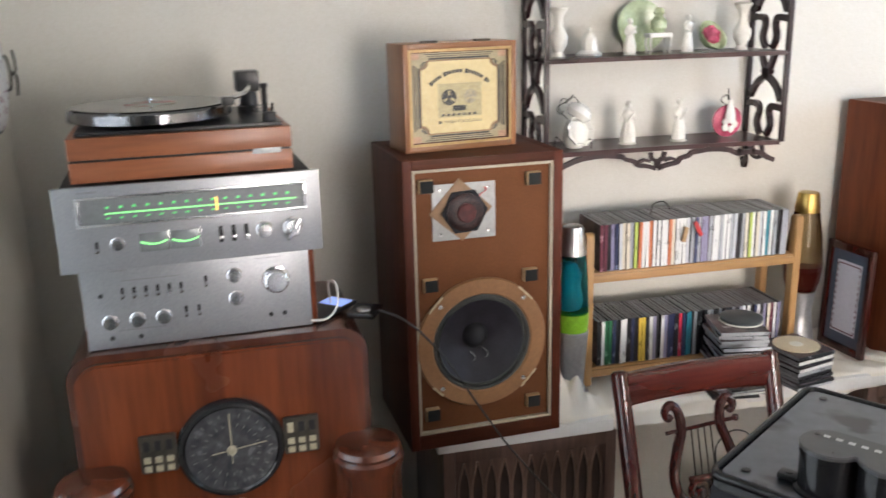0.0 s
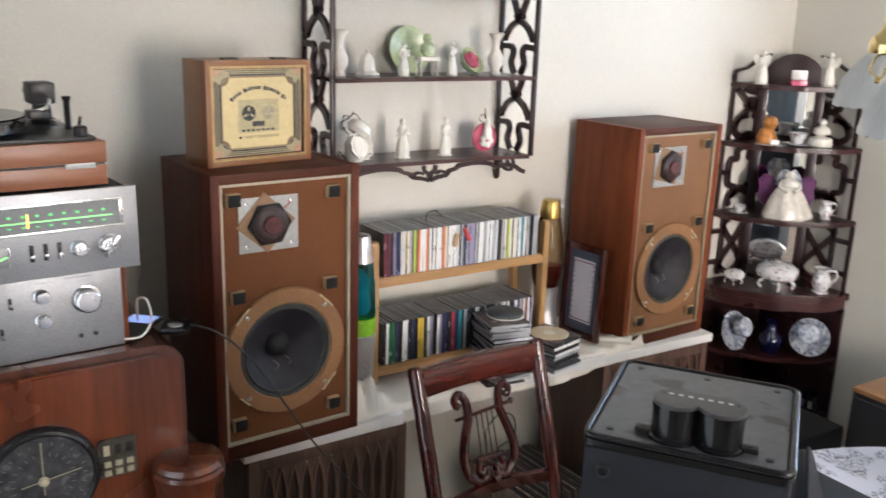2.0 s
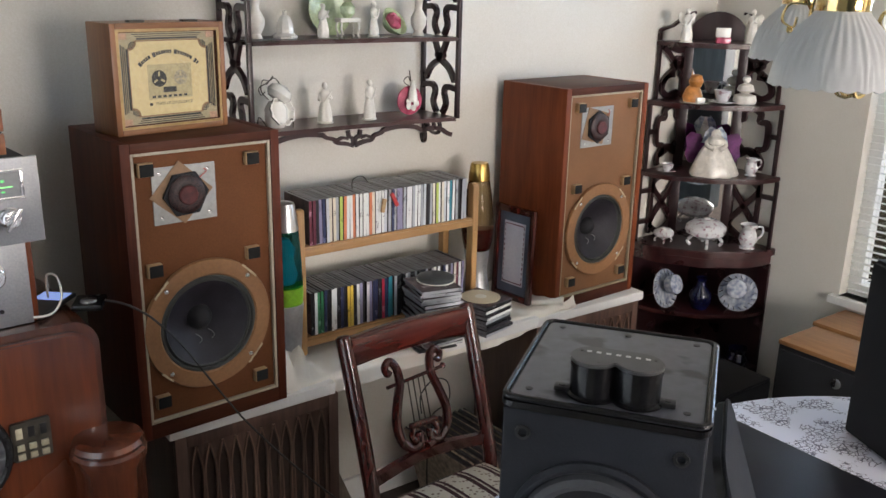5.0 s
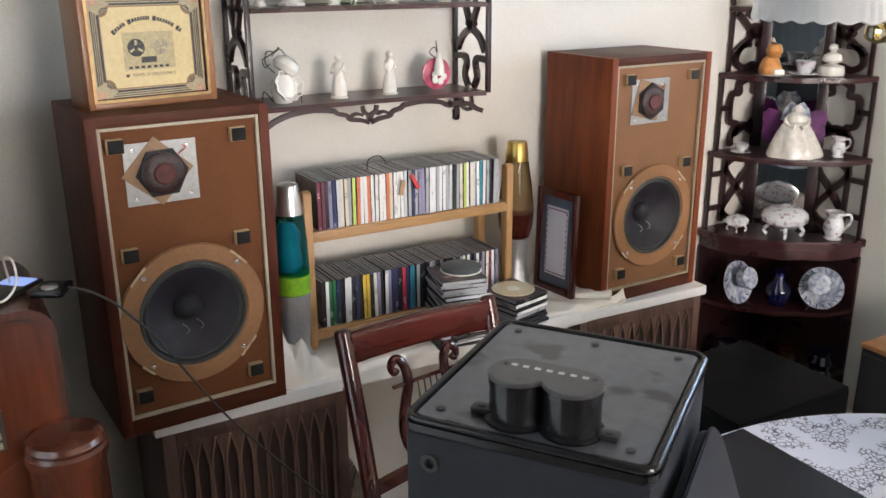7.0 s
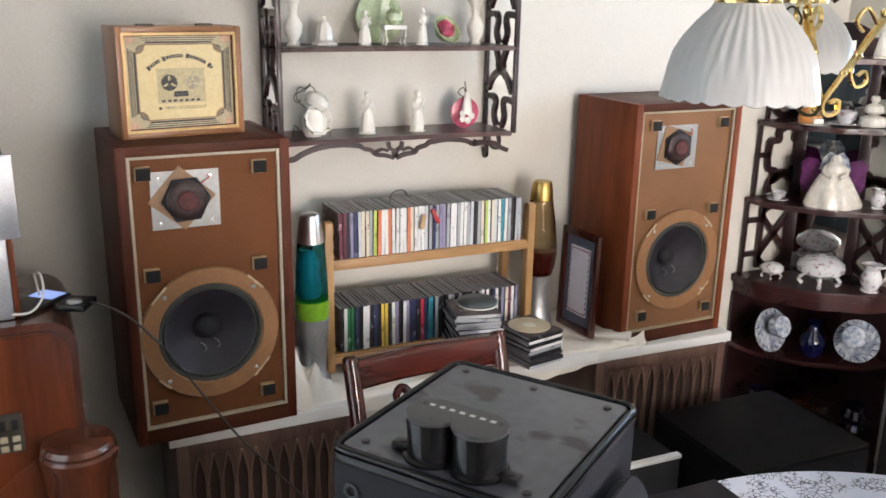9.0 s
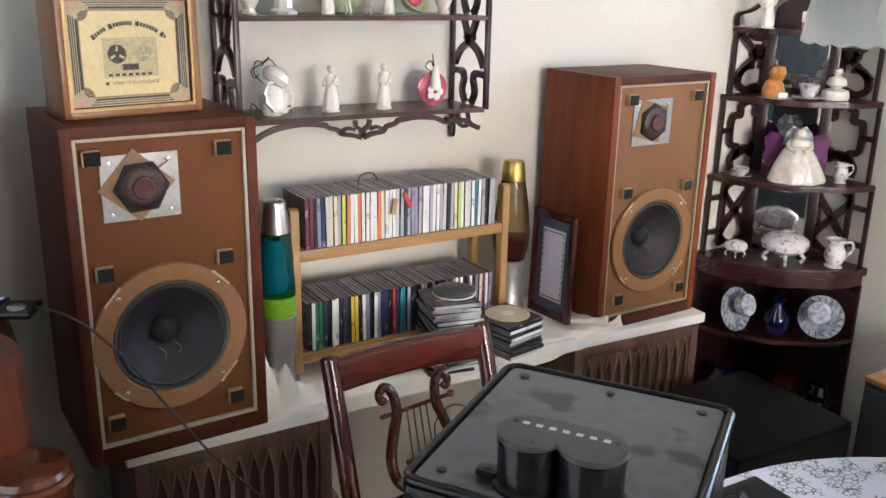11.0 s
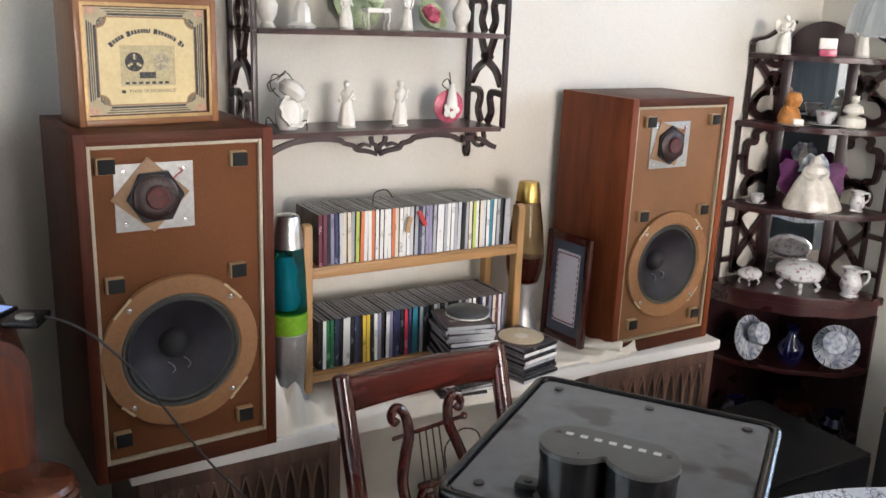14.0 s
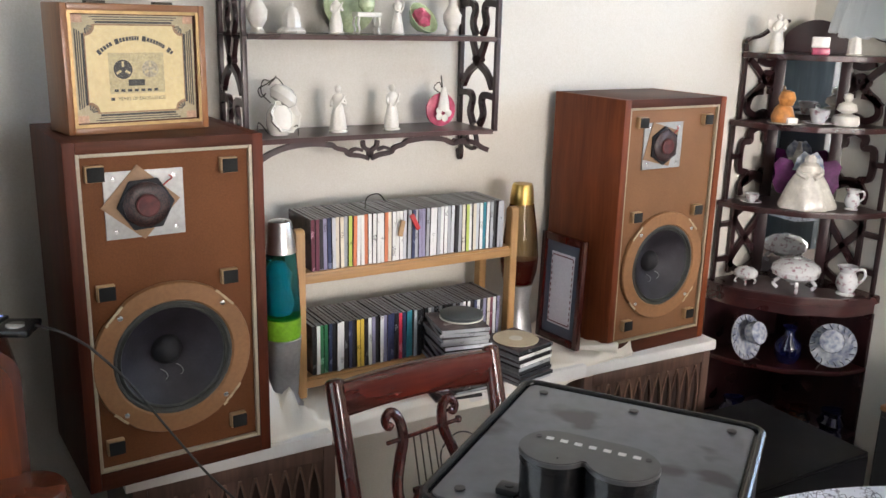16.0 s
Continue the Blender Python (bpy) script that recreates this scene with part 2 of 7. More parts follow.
def sweep(path, w, h=None, sides=8, bm=None, closed=False, up=(0, 0, 1), taper=None):
    """A rod along a path: round with radius w, or a rectangle w across and h along `up`."""
    t = bmesh.new()
    path = [Vector(p) for p in path]
    n, rings = len(path), []
    upv = Vector(up)
    for i, p in enumerate(path):
        d = (path[(i + 1) % n] - path[i - 1]) if closed else (path[min(i + 1, n - 1)] - path[max(i - 1, 0)])
        d.normalize()
        u = upv if abs(d.dot(upv)) < 0.95 else Vector((1, 0, 0)) if abs(d.x) < 0.9 else Vector((0, 1, 0))
        side = d.cross(u).normalized()
        top = side.cross(d).normalized()
        k = taper(i / max(1, n - 1)) if taper else 1.0
        if h is None:
            ring = [p + (side * math.cos(a) + top * math.sin(a)) * w * k for a in (2 * math.pi * j / sides for j in range(sides))]
        else:
            ring = [p + side * sx * w / 2 * k + top * sy * h / 2 * k for sx, sy in ((-1, -1), (1, -1), (1, 1), (-1, 1))]
        rings.append([t.verts.new(q) for q in ring])
    m = len(rings[0])
    for i in range(n if closed else n - 1):
        a, b = rings[i], rings[(i + 1) % n]
        for j in range(m):
            t.faces.new((a[j], a[(j + 1) % m], b[(j + 1) % m], b[j]))
    if not closed:
        t.faces.new(rings[0][::-1]), t.faces.new(rings[-1])
    return merged(bm, t)


def plate(outline, thick, bm=None, m=None, bevel=0.0):
    """A flat piece: an outline in x and y, extruded up by its thickness."""
    t = bmesh.new()
    vs = [t.verts.new((p[0], p[1], 0)) for p in outline]
    f = t.faces.new(vs)
    r = bmesh.ops.extrude_face_region(t, geom=[f])
    bmesh.ops.translate(t, vec=(0, 0, thick), verts=[v for v in r["geom"] if isinstance(v, bmesh.types.BMVert)])
    if bevel:
        bmesh.ops.bevel(t, geom=[e for e in t.edges], offset=bevel, segments=2, affect="EDGES")
    return merged(bm, t, m)


def rounded(w, h, r, n=6, cx=0.0, cy=0.0):
    out = []
    for sx, sy, a0 in ((1, 1, 0), (-1, 1, 90), (-1, -1, 180), (1, -1, 270)):
        for i in range(n + 1):
            a = radians(a0 + 90 * i / n)
            out.append((cx + sx * (w / 2 - r) + r * math.cos(a), cy + sy * (h / 2 - r) + r * math.sin(a)))
    return out


FACE = pose(0, 0, 0, 90, 0, 0)  # lays a flat piece's x, y, z onto x, z, -y: a front that looks to -y

# ---- room ----
XL, XR, YN, YS, H = -0.5, 2.88, 2.31, -2.8, 2.45


def shell(name, bm, material, label):
    return solo(name, bm, material, Matrix(), label, "wall", kind="structure")


tagged(solo("floor", box(XL - 0.15, YS - 0.15, -0.1, XR + 0.15, YN + 0.15, 0.0), FLOORM, Matrix(), "brown carpeted floor in shadow", "floor", kind="structure"))
solo("ceiling", box(XL - 0.15, YS - 0.15, H, XR + 0.15, YN + 0.15, H + 0.1), CEIL, Matrix(), "plain white ceiling", "ceiling", kind="structure")
shell("wall_north", box(XL - 0.15, YN, 0, XR + 0.15, YN + 0.15, H), WALL, "warm off-white painted wall")


def wall_with_hole(name, axis, at, out, a0, a1, b0, b1, z0, z1, paint=None):
    """A wall across x or y, from a0 to a1, with an opening b0 to b1, z0 to z1."""
    bm = bmesh.new()
    for p0, p1, q0, q1 in ((a0, b0, 0, H), (b1, a1, 0, H), (b0, b1, 0, z0), (b0, b1, z1, H)):
        if p1 - p0 > 1e-4 and q1 - q0 > 1e-4:
            box(*((at, p0, q0, out, p1, q1) if axis == "x" else (p0, at, q0, p1, out, q1)), bm=bm)
    return shell(name, bm, paint or WALL, "painted wall with a window opening")


wall_with_hole("wall_west", "x", XL, XL - 0.03, YS, YN, 0.5, 1.675, 0.45, 2.15)
wall_with_hole("wall_east", "x", XR, XR + 0.15, YS, YN, 0.65, 1.62, 0.63, 2.05)
wall_with_hole("wall_south", "y", YS, YS - 0.15, XL, XR, 0.4, 2.5, 0.45, 2.2, PANEL)
# added out of view, only to shade the radio and left corner
shell("wall_light_block", box(XL, -0.85, 0, 0.68, -0.73, H), PANEL, "added unseen dark partition that keeps rear daylight off the left side")

# ---- windows ----


def window(name, m, w, h, label, blinds=False, sill=True, bar=True):
    """A white sash window in its opening; local x across, y into the room, z up."""
    t = thing(name, m, label, "window", kind="structure")
    f = bmesh.new()
    for x0, x1, z0, z1 in ((-w / 2, -w / 2 + 0.05, 0, h), (w / 2 - 0.05, w / 2, 0, h), (-w / 2 + 0.05, w / 2 - 0.05, 0, 0.05), (-w / 2 + 0.05, w / 2 - 0.05, h - 0.05, h)):
        box(x0, -0.10, z0, x1, -0.05, z1, 0.004, bm=f)
    part("window_frame", f, TRIM, t)
    if bar:
        part("sash_bar", box(-w / 2 + 0.05, -0.095, h / 2 - 0.02, w / 2 - 0.05, -0.055, h / 2 + 0.02, 0.004), TRIM, t)
    if sill:
        part("window_sill", box(-w / 2 - 0.03, -0.06, -0.03, w / 2 + 0.03, 0.03, 0.0, 0.004), TRIM, t, "white painted sill")
    p = part("pane", box(-w / 2 + 0.05, -0.078, 0.05, w / 2 - 0.05, -0.074, h - 0.05), PANE, t)
    p.visible_shadow = False
    if blinds:
        slat = mesh_of("slat", box(-w / 2 + 0.015, -0.014, -0.001, w / 2 - 0.015, 0.014, 0.001), TRIM)
        k = int(h / 0.026)
        for i in range(k):
            part("slat", slat, TRIM, t, m=pose(0, -0.022, 0.03 + i * 0.026, 6, 0, 0))
        part("blind_rail", box(-w / 2 + 0.01, -0.04, h - 0.045, w / 2 - 0.01, 0.0, h - 0.005, 0.004), TRIM, t)
    return t


PANE = glass("window_glass", (1, 1, 1), 0.0)
window("window_1", pose(XL + 0.018, 1.42, 0.40, 0, 0, -90), 1.96, 1.80, "tall white-framed window, bright with daylight", sill=False, bar=False)
window("window_2", pose(XR, 1.135, 0.63, 0, 0, 90), 0.97, 1.42, "white window with horizontal slatted blinds, bright outside", True)
window("window_3", pose(1.45, YS, 0.45, 0, 0, 0), 2.1, 1.75, "wide white window in daylight")
DAY = glow("overcast_daylight", (0.86, 0.93, 1.0), 1.5)
solo("backdrop", box(-1.6, -1.2, -4.0, -1.58, 7.5, 3.6), DAY, Matrix(), "plain bright daylight outside the window", "backdrop", kind="structure")
solo("baseboard", box(XL + 0.002, YN - 0.016, 0.001, XR - 0.002, YN - 0.001, 0.10, 0.004), TRIM, Matrix(), "white baseboard along the wall", "baseboard", kind="structure")

# ---- old console speakers with lattice fronts ----


RIBM = wood("lattice_walnut", (0.125, 0.070, 0.050), (0.23, 0.132, 0.094), 0.45, "z", 1.0, 0.05)


def console(name, m, w, d, h, bw0, bw1):
    t = thing(name, m, "dark walnut console cabinet with a pointed-arch lattice front", "cabinet", "lattice console cabinets")
    part("body", box(0, 0.018, 0, w, d, h, 0.004), CONSOLE, t)
    f = bmesh.new()
    for x0, x1, z0, z1 in ((0, 0.03, 0.0, h), (w - 0.03, w, 0.0, h), (0.03, w - 0.03, h - 0.035, h), (0.03, w - 0.03, 0, 0.07)):
        box(x0, 0.0, z0, x1, 0.0175, z1, 0.003, bm=f)
    part("front_frame", f, CONSOLE, t)
    part("grille_cloth", box(0.03, 0.012, 0.07, w - 0.03, 0.0172, h - 0.035), CONSOLE_IN, t)
    n = 11
    pitch = (w - 0.07) / n
    zt = h - 0.036
    flame = ((0.004, 0.0), (0.014, 0.06), (0.030, 0.17), (0.050, 0.30), (0.074, 0.385), (0.102, 0.395), (0.150, 0.345), (0.200, 0.325), (zt - 0.072, 0.325))
    for i in range(n + 1):
        xb = 0.035 + i * pitch
        lo = [(max(0.031, xb - pitch * (0.5 - a)), zt - z) for z, a in flame]
        hi = [(min(w - 0.031, xb + pitch * (0.5 - a)), zt - z) for z, a in flame]
        part("lattice_stile", plate([(lo[0][0], zt)] + lo + hi[::-1] + [(hi[0][0], zt)], 0.005, m=Matrix.Translation((0, 0.0105, 0)) @ FACE), CONSOLE, t)
    for i in range(n):
        x0 = 0.035 + (i + 0.5) * pitch
        for s in (-1, 1):
            part("lattice_rib", sweep(spline([(x0 + s * (pitch * a + 0.0012), 0.004, zt - z) for z, a in flame], 3), 0.0042, 0.008, up=(0, 1, 0)), RIBM, t)
    return t


console("console_cabinet", pose(0.452, 1.905, 0, 0, 0, 0), 0.450, 0.38, 0.655, 0, 0)
console("console_cabinet", pose(1.675, 1.965, 0, 0, 0, -1), 0.478, 0.32, 0.65, 0, 0)
solo("white_shelf_board", box(0, 0, 0, 0.455, 0.395, 0.032, 0.003), BOARDW, pose(0.437, 1.893, 0.656, 0, 0, 1), "white laminated board lying on the console cabinet", "board", "white boards")
solo("white_shelf_board", box(0, 0, 0, 0.50, 0.335, 0.030, 0.003), BOARDW, pose(1.672, 1.963, 0.651, 0, 0, -1), "white laminated board lying on the console cabinet", "board", "white boards")



def holed(x0, x1, z0, z1, cx, cz, r, y0, y1, n=64):
    """A board in x and z with a round hole, between y0 (front) and y1."""
    t = bmesh.new()
    loops = []
    for y in (y0, y1):
        o, c = [], []
        for i in range(n):
            a = 2 * math.pi * (i + 0.5) / n
            dx, dz = math.cos(a), math.sin(a)
            k = min(((x1 if dx > 0 else x0) - cx) / dx if abs(dx) > 1e-6 else 9, ((z1 if dz > 0 else z0) - cz) / dz if abs(dz) > 1e-6 else 9)
            o.append(t.verts.new((cx + dx * k, y, cz + dz * k)))
            c.append(t.verts.new((cx + dx * r, y, cz + dz * r)))
        corners = {}
        for px, pz in ((x1, z1), (x0, z1), (x0, z0), (x1, z0)):
            a = math.atan2(pz - cz, px - cx) % (2 * math.pi)
            corners[int(a / (2 * math.pi) * n - 0.5) % n] = t.verts.new((px, y, pz))
        loops.append((o, c, corners))
    (o0, c0, k0), (o1, c1, k1) = loops
    for i in range(n):
        j = (i + 1) % n
        for o, c, k in loops:
            t.faces.new([o[i]] + ([k[i]] if i in k else []) + [o[j], c[j], c[i]])
        t.faces.new((c0[i], c0[j], c1[j], c1[i]))
    return t


# ---- vintage two-way loudspeakers ----


CHIP = mat("pale_chipped_board", (0.52, 0.40, 0.25), 0.6, vary=0.2, scale=60)


def woofer_parts(t, z, r, dx):
    """Ring, surround, cone and cap, seen from -y, centred at height z."""
    mm = lambda y: Matrix.Translation((dx, y, z)) @ FACE
    ring = part("woofer_ring", lathe([(r * 0.745, -0.01), (r * 0.98, -0.01), (r, -0.004), (r, 0.002), (r * 0.985, 0.006), (r * 0.775, 0.006), (r * 0.745, 0.001)], 56, squash=lambda a, q, h: (q * (1 - 0.04 * max(0, math.cos(4 * (a - math.pi / 4))) ** 10 * (q > r * 0.9)), h)), RINGM, t, "tan gasket ring screwed to the baffle", mm(0.008))
    part("surround", lathe([(r * 0.76, 0.001), (r * 0.735, 0.004), (r * 0.715, 0.0035), (r * 0.70, -0.004), (r * 0.685, -0.003), (r * 0.665, 0.001), (r * 0.645, -0.005)], 56, squash=lambda a, q, h: (q, h)), SURR, t, "grey treated cloth surround", mm(0.008))
    prof = [(r * 0.65, -0.004)] + [(r * (0.65 - 0.47 * i / 12), -0.004 - 0.052 * (i / 12) ** 0.85 + (0.0012 if i % 2 else 0)) for i in range(1, 13)]
    part("cone", lathe(prof, 56, squash=lambda a, q, h: (q, h)), CONE, t, "dusty black paper cone with fine ridges", mm(0.008))
    part("dust_cap", lathe([(r * 0.2, -0.058), (r * 0.19, -0.047), (r * 0.14, -0.036), (r * 0.07, -0.029), (0.0, -0.027)], 32), CAP, t, "domed black dust cap", mm(0.008))
    for x, zz in ((0.020, -0.030), (-0.012, -0.036)):
        part("voice_coil_lead", sweep(spline([(x - 0.006, zz, -0.040), (x + 0.002, zz - 0.006, -0.034), (x + 0.006, zz - 0.016, -0.033), (x + 0.001, zz - 0.024, -0.036)], 5), 0.0008, sides=5), ALUP, t, "thin pale lead on the cone", mm(0.008))
    for k in range(4):
        a = radians(45 + 90 * k)
        chip = [(r * (0.975 if abs(i) < 3 else 0.985) * math.cos(a + 0.045 * i + 0.05 * (k % 2)), r * (0.975 if abs(i) < 3 else 0.985) * math.sin(a + 0.045 * i + 0.05 * (k % 2)), 0.0055 + 0.001 * math.sin(i * 2.3 + k)) for i in range(-3 - k % 2, 5 - k % 3)]
        part("chipped_edge", sweep(chip, 0.0050, 0.0020, sides=6), CHIP, ring, "pale chipped flat of the gasket")
        s = part("screw", lathe([(0.0052, 0.0), (0.0052, 0.0015), (0.003, 0.0028), (0, 0.003)], 10), SILVER, ring, "", pose(r * 0.90 * math.cos(a), r * 0.90 * math.sin(a), 0.006))


def loudspeaker(m, w, d, h, side, label, bead, tilt, board, dx):
    """Local origin: the middle of the front's bottom edge; the front looks to -y."""
    t = thing("loudspeaker", m, label, "loudspeaker", "vintage loudspeakers")
    e, eb = 0.022, 0.036
    part("side_panel", box(-w / 2, 0, 0, -w / 2 + e, d, h, 0.002), side, t)
    part("side_panel", box(w / 2 - e, 0, 0, w / 2, d, h, 0.002), side, t)
    part("top_panel", box(-w / 2 + e, 0, h - e, w / 2 - e, d, h, 0.002), WALNUT, t)
    part("bottom_panel", box(-w / 2 + e, 0, 0, w / 2 - e, d, eb, 0.002), WALNUT, t)
    part("back_panel", box(-w / 2 + e, d - 0.012, e, w / 2 - e, d - 0.002, h - e), WALNUT, t)
    r = 0.158
    zw = 0.250
    part("baffle", holed(-w / 2 + e, w / 2 - e, eb, h - e, dx, zw, r * 0.765, 0.014, 0.030), board, t, "brown hardboard baffle, grille removed")
    part("basket", lathe([(r * 0.78, -0.024), (r * 0.5, -0.06), (r * 0.15, -0.075), (0, -0.075)], 32, squash=lambda a, q, g: (q, g)), BLACK, t, "", Matrix.Translation((dx, 0.008, zw)) @ FACE)
    q = e + 0.007
    for x0, x1, z0, z1 in ((-w / 2 + e, -w / 2 + q, eb, h - e), (w / 2 - q, w / 2 - e, eb, h - e), (-w / 2 + q, w / 2 - q, h - q, h - e), (-w / 2 + q, w / 2 - q, eb, eb + 0.007)):
        part("bead", box(x0, 0.003, z0, x1, 0.014, z1, 0.002), bead, t, "pale bead round the baffle")
    woofer_parts(t, zw, r, dx)
    # grille fastener blocks
    for x, z in ((dx - 0.127, h * 0.914), (dx + 0.125, h * 0.914), (dx - 0.122, 0.404), (dx + 0.118, 0.404), (dx - 0.125, 0.087), (dx + 0.126, 0.085)):
        blk = part("fastener_block", box(x - 0.0165, -0.001, z - 0.015, x + 0.0165, 0.0138, z + 0.015, 0.001), CUT, t)
        part("foam_pad", box(x - 0.0140, -0.004, z - 0.0140, x + 0.0162, -0.0008, z + 0.0130, 0.001), FOAM, blk, "black hook-and-loop pad")
    # tweeter
    tx, tz = dx - 0.038, h * 0.822
    pl = part("tweeter_plate", plate([(-0.074, -0.064), (0.074, -0.064), (0.074, 0.064), (-0.074, 0.064)], 0.003, bevel=0.0006), ALUP, t, "bare metal tweeter plate", Matrix.Translation((tx, 0.0135, tz)) @ FACE)
    part("tweeter_diamond", plate([(0.074, 0), (0, 0.074), (-0.074, 0), (0, -0.070)], 0.002), CARD, pl, "brown card diamond", pose(-0.008, 0.002, 0.0031, 0, 0, tilt))
    part("tweeter_gasket", plate([(0.054 * math.cos(radians(a)), 0.054 * math.sin(radians(a))) for a in range(0, 360, 60)], 0.006, bevel=0.001), BLACKM, pl, "", pose(0, 0, 0.0052, 0, 0, tilt))
    part("tweeter_mesh", lathe([(0.043, 0.0), (0.043, 0.004), (0.036, 0.009), (0.022, 0.010), (0.016, 0.0075), (0, 0.007)], 36), MESHM, pl, "dark perforated grille with a red centre", pose(0, 0, 0.0112))
    part("tweeter_centre", lathe([(0.022, 0.0), (0.022, 0.0045), (0.019, 0.006), (0.012, 0.0045), (0, 0.005)], 28), REDM, pl, "faded red dome", pose(0, 0, 0.0202))
    for x, y in ((-0.056, 0.050), (0.056, 0.050), (-0.056, -0.050), (0.056, -0.050)):
        part("plate_screw", lathe([(0.004, 0), (0.004, 0.0012), (0, 0.0022)], 8), SILVER, pl, "", pose(x, y, 0.0031))
    part("tweeter_lead", sweep(spline([(0.030, 0.030, 0.008), (0.040, 0.040, 0.012), (0.052, 0.046, 0.006), (0.046, 0.052, 0.005)], 5), 0.0012, sides=5), REDWIRE, pl, "red lead")
    return t


def mesh_mat():
    m, n, l, b = nodes_of("perforated_mesh")
    co, vo, ramp = n.new("ShaderNodeTexCoord"), n.new("ShaderNodeTexVoronoi"), n.new("ShaderNodeValToRGB")
    vo.inputs["Scale"].default_value = 330
    ramp.color_ramp.elements[0].color, ramp.color_ramp.elements[1].color = (0.003, 0.002, 0.002, 1), (0.045, 0.020, 0.018, 1)
    ramp.color_ramp.elements[0].position, ramp.color_ramp.elements[1].position = 0.30, 0.55
    l.new(co.outputs["Object"], vo.inputs["Vector"]), l.new(vo.outputs["Distance"], ramp.inputs[0]), l.new(ramp.outputs[0], b.inputs["Base Color"])
    b.inputs["Roughness"].default_value = 0.4
    return m


MESHM = mesh_mat()
CARD = mat("brown_card", (0.24, 0.135, 0.065), 0.5, vary=0.15)
REDM = mat("faded_red", (0.075, 0.014, 0.013), 0.6, vary=0.3, scale=90, bump=0.3)
REDWIRE = mat("red_wire", (0.45, 0.03, 0.03), 0.4)
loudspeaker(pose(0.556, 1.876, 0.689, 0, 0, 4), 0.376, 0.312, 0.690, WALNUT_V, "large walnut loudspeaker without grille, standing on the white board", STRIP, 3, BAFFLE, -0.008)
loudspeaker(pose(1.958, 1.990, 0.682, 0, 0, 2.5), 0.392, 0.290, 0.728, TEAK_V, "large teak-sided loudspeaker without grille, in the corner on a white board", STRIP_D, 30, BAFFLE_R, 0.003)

# ---- radio, hi-fi ----


def console_radio():
    t = thing("console_radio", pose(-0.034, 1.730, 0, 0, 0, 2), "antique polished wooden console radio with a round dial", "radio")
    w, d, h = 0.592, 0.34, 1.062
    body = plate(rounded(w, h, 0.055, 8, 0, h / 2), d, m=Matrix.Translation((0, d, 0)) @ FACE)
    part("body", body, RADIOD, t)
    fr = plate(rounded(w - 0.03, h - 0.02, 0.05, 8, 0, h / 2 - 0.004), 0.02, m=Matrix.Translation((0, 0.0, 0)) @ FACE, bevel=0.004)
    part("front_panel", fr, RADIOW, t, "glossy figured veneer front")
    dial = part("dial", lathe([(0.107, 0.0), (0.107, 0.012), (0.102, 0.020), (0.096, 0.021), (0.092, 0.016), (0, 0.015)], 48), DIALB, t, "large round black dial with a pale pointer", Matrix.Translation((0.003, -0.020, 0.842)) @ FACE)
    part("dial_face", lathe([(0.091, 0), (0.091, 0.001), (0, 0.0012)], 48), DIALF, dial, "", pose(0, 0, 0.0162))
    part("pointer", plate([(-0.0009, -0.03), (0.0009, -0.03), (0.0012, 0.08), (-0.0012, 0.08)], 0.0008), CREAM, dial, "", pose(0, 0, 0.0176))
    part("pointer", plate([(-0.04, -0.0008), (0.07, -0.0008), (0.07, 0.0008), (-0.04, 0.0008)], 0.0008), CREAM, dial, "", pose(0, 0, 0.0178, 0, 0, 8))
    part("hub", lathe([(0.010, 0), (0.010, 0.004), (0.006, 0.008), (0, 0.009)], 16), CREAM, dial, "", pose(0, 0, 0.018))
    for r in (0.055, 0.077):
        for k in range(24):
            a = radians(15 * k)
            part("dial_mark", plate([(-0.0008, -0.004), (0.0008, -0.004), (0.0008, 0.004), (-0.0008, 0.004)], 0.0005), DIMINK, dial, "", pose(r * math.cos(a), r * math.sin(a), 0.0176, 0, 0, 15 * k - 90))
    for s in (-1, 1):
        pb = part("push_button_plate", plate(rounded(0.072, 0.082, 0.004, 2), 0.008, bevel=0.001), BRONZE, t, "dark bronze push-button plate", Matrix.Translation((0.003 + s * 0.142, -0.020, 0.850)) @ FACE)
        for i in range(3):
            part("slot", box(-0.006, 0.008, 0, 0.006, 0.030, 0.0012, 0.0004), BLACK if s < 0 or i else CREAM, pb, "", pose(-0.022 + 0.022 * i, 0, 0.008))
            for j in range(2):
                part("push_button", box(-0.007, -0.006, 0, 0.007, 0.006, 0.006, 0.0015), CREAM, pb, "cream push button", pose(-0.022 + 0.022 * i, -0.010 - 0.019 * j, 0.008))
    part("tuning_knob", lathe([(0.017, 0), (0.018, 0.01), (0.015, 0.016), (0.006, 0.018), (0, 0.018)], 20), CREAM, t, "cream tuning knob", Matrix.Translation((0.010, -0.022, 0.705)) @ FACE)
    for x in (-0.262, 0.276):
        part("column", lathe([(0.068, 0), (0.068, 0.775), (0.074, 0.790), (0.074, 0.806), (0.068, 0.812), (0.071, 0.820), (0.066, 0.830), (0.052, 0.836), (0.0, 0.837)], 32), RADIOC, t, "rounded veneered column, coloured darker for the shade on it", pose(x, -0.062, 0))
    part("cornice", box(-0.186, -0.060, 0.60, 0.186, -0.022, 0.640, 0.010, 3), RADIOT, t)
    g = part("grille_recess", box(-0.18, -0.030, 0.10, 0.18, -0.0215, 0.595), CONSOLE_IN, t, "woven speaker cloth")
    for i in range(4):
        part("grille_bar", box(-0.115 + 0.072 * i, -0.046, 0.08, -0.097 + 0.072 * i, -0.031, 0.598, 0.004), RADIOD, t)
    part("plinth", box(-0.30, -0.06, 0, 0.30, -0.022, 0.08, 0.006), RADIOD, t)


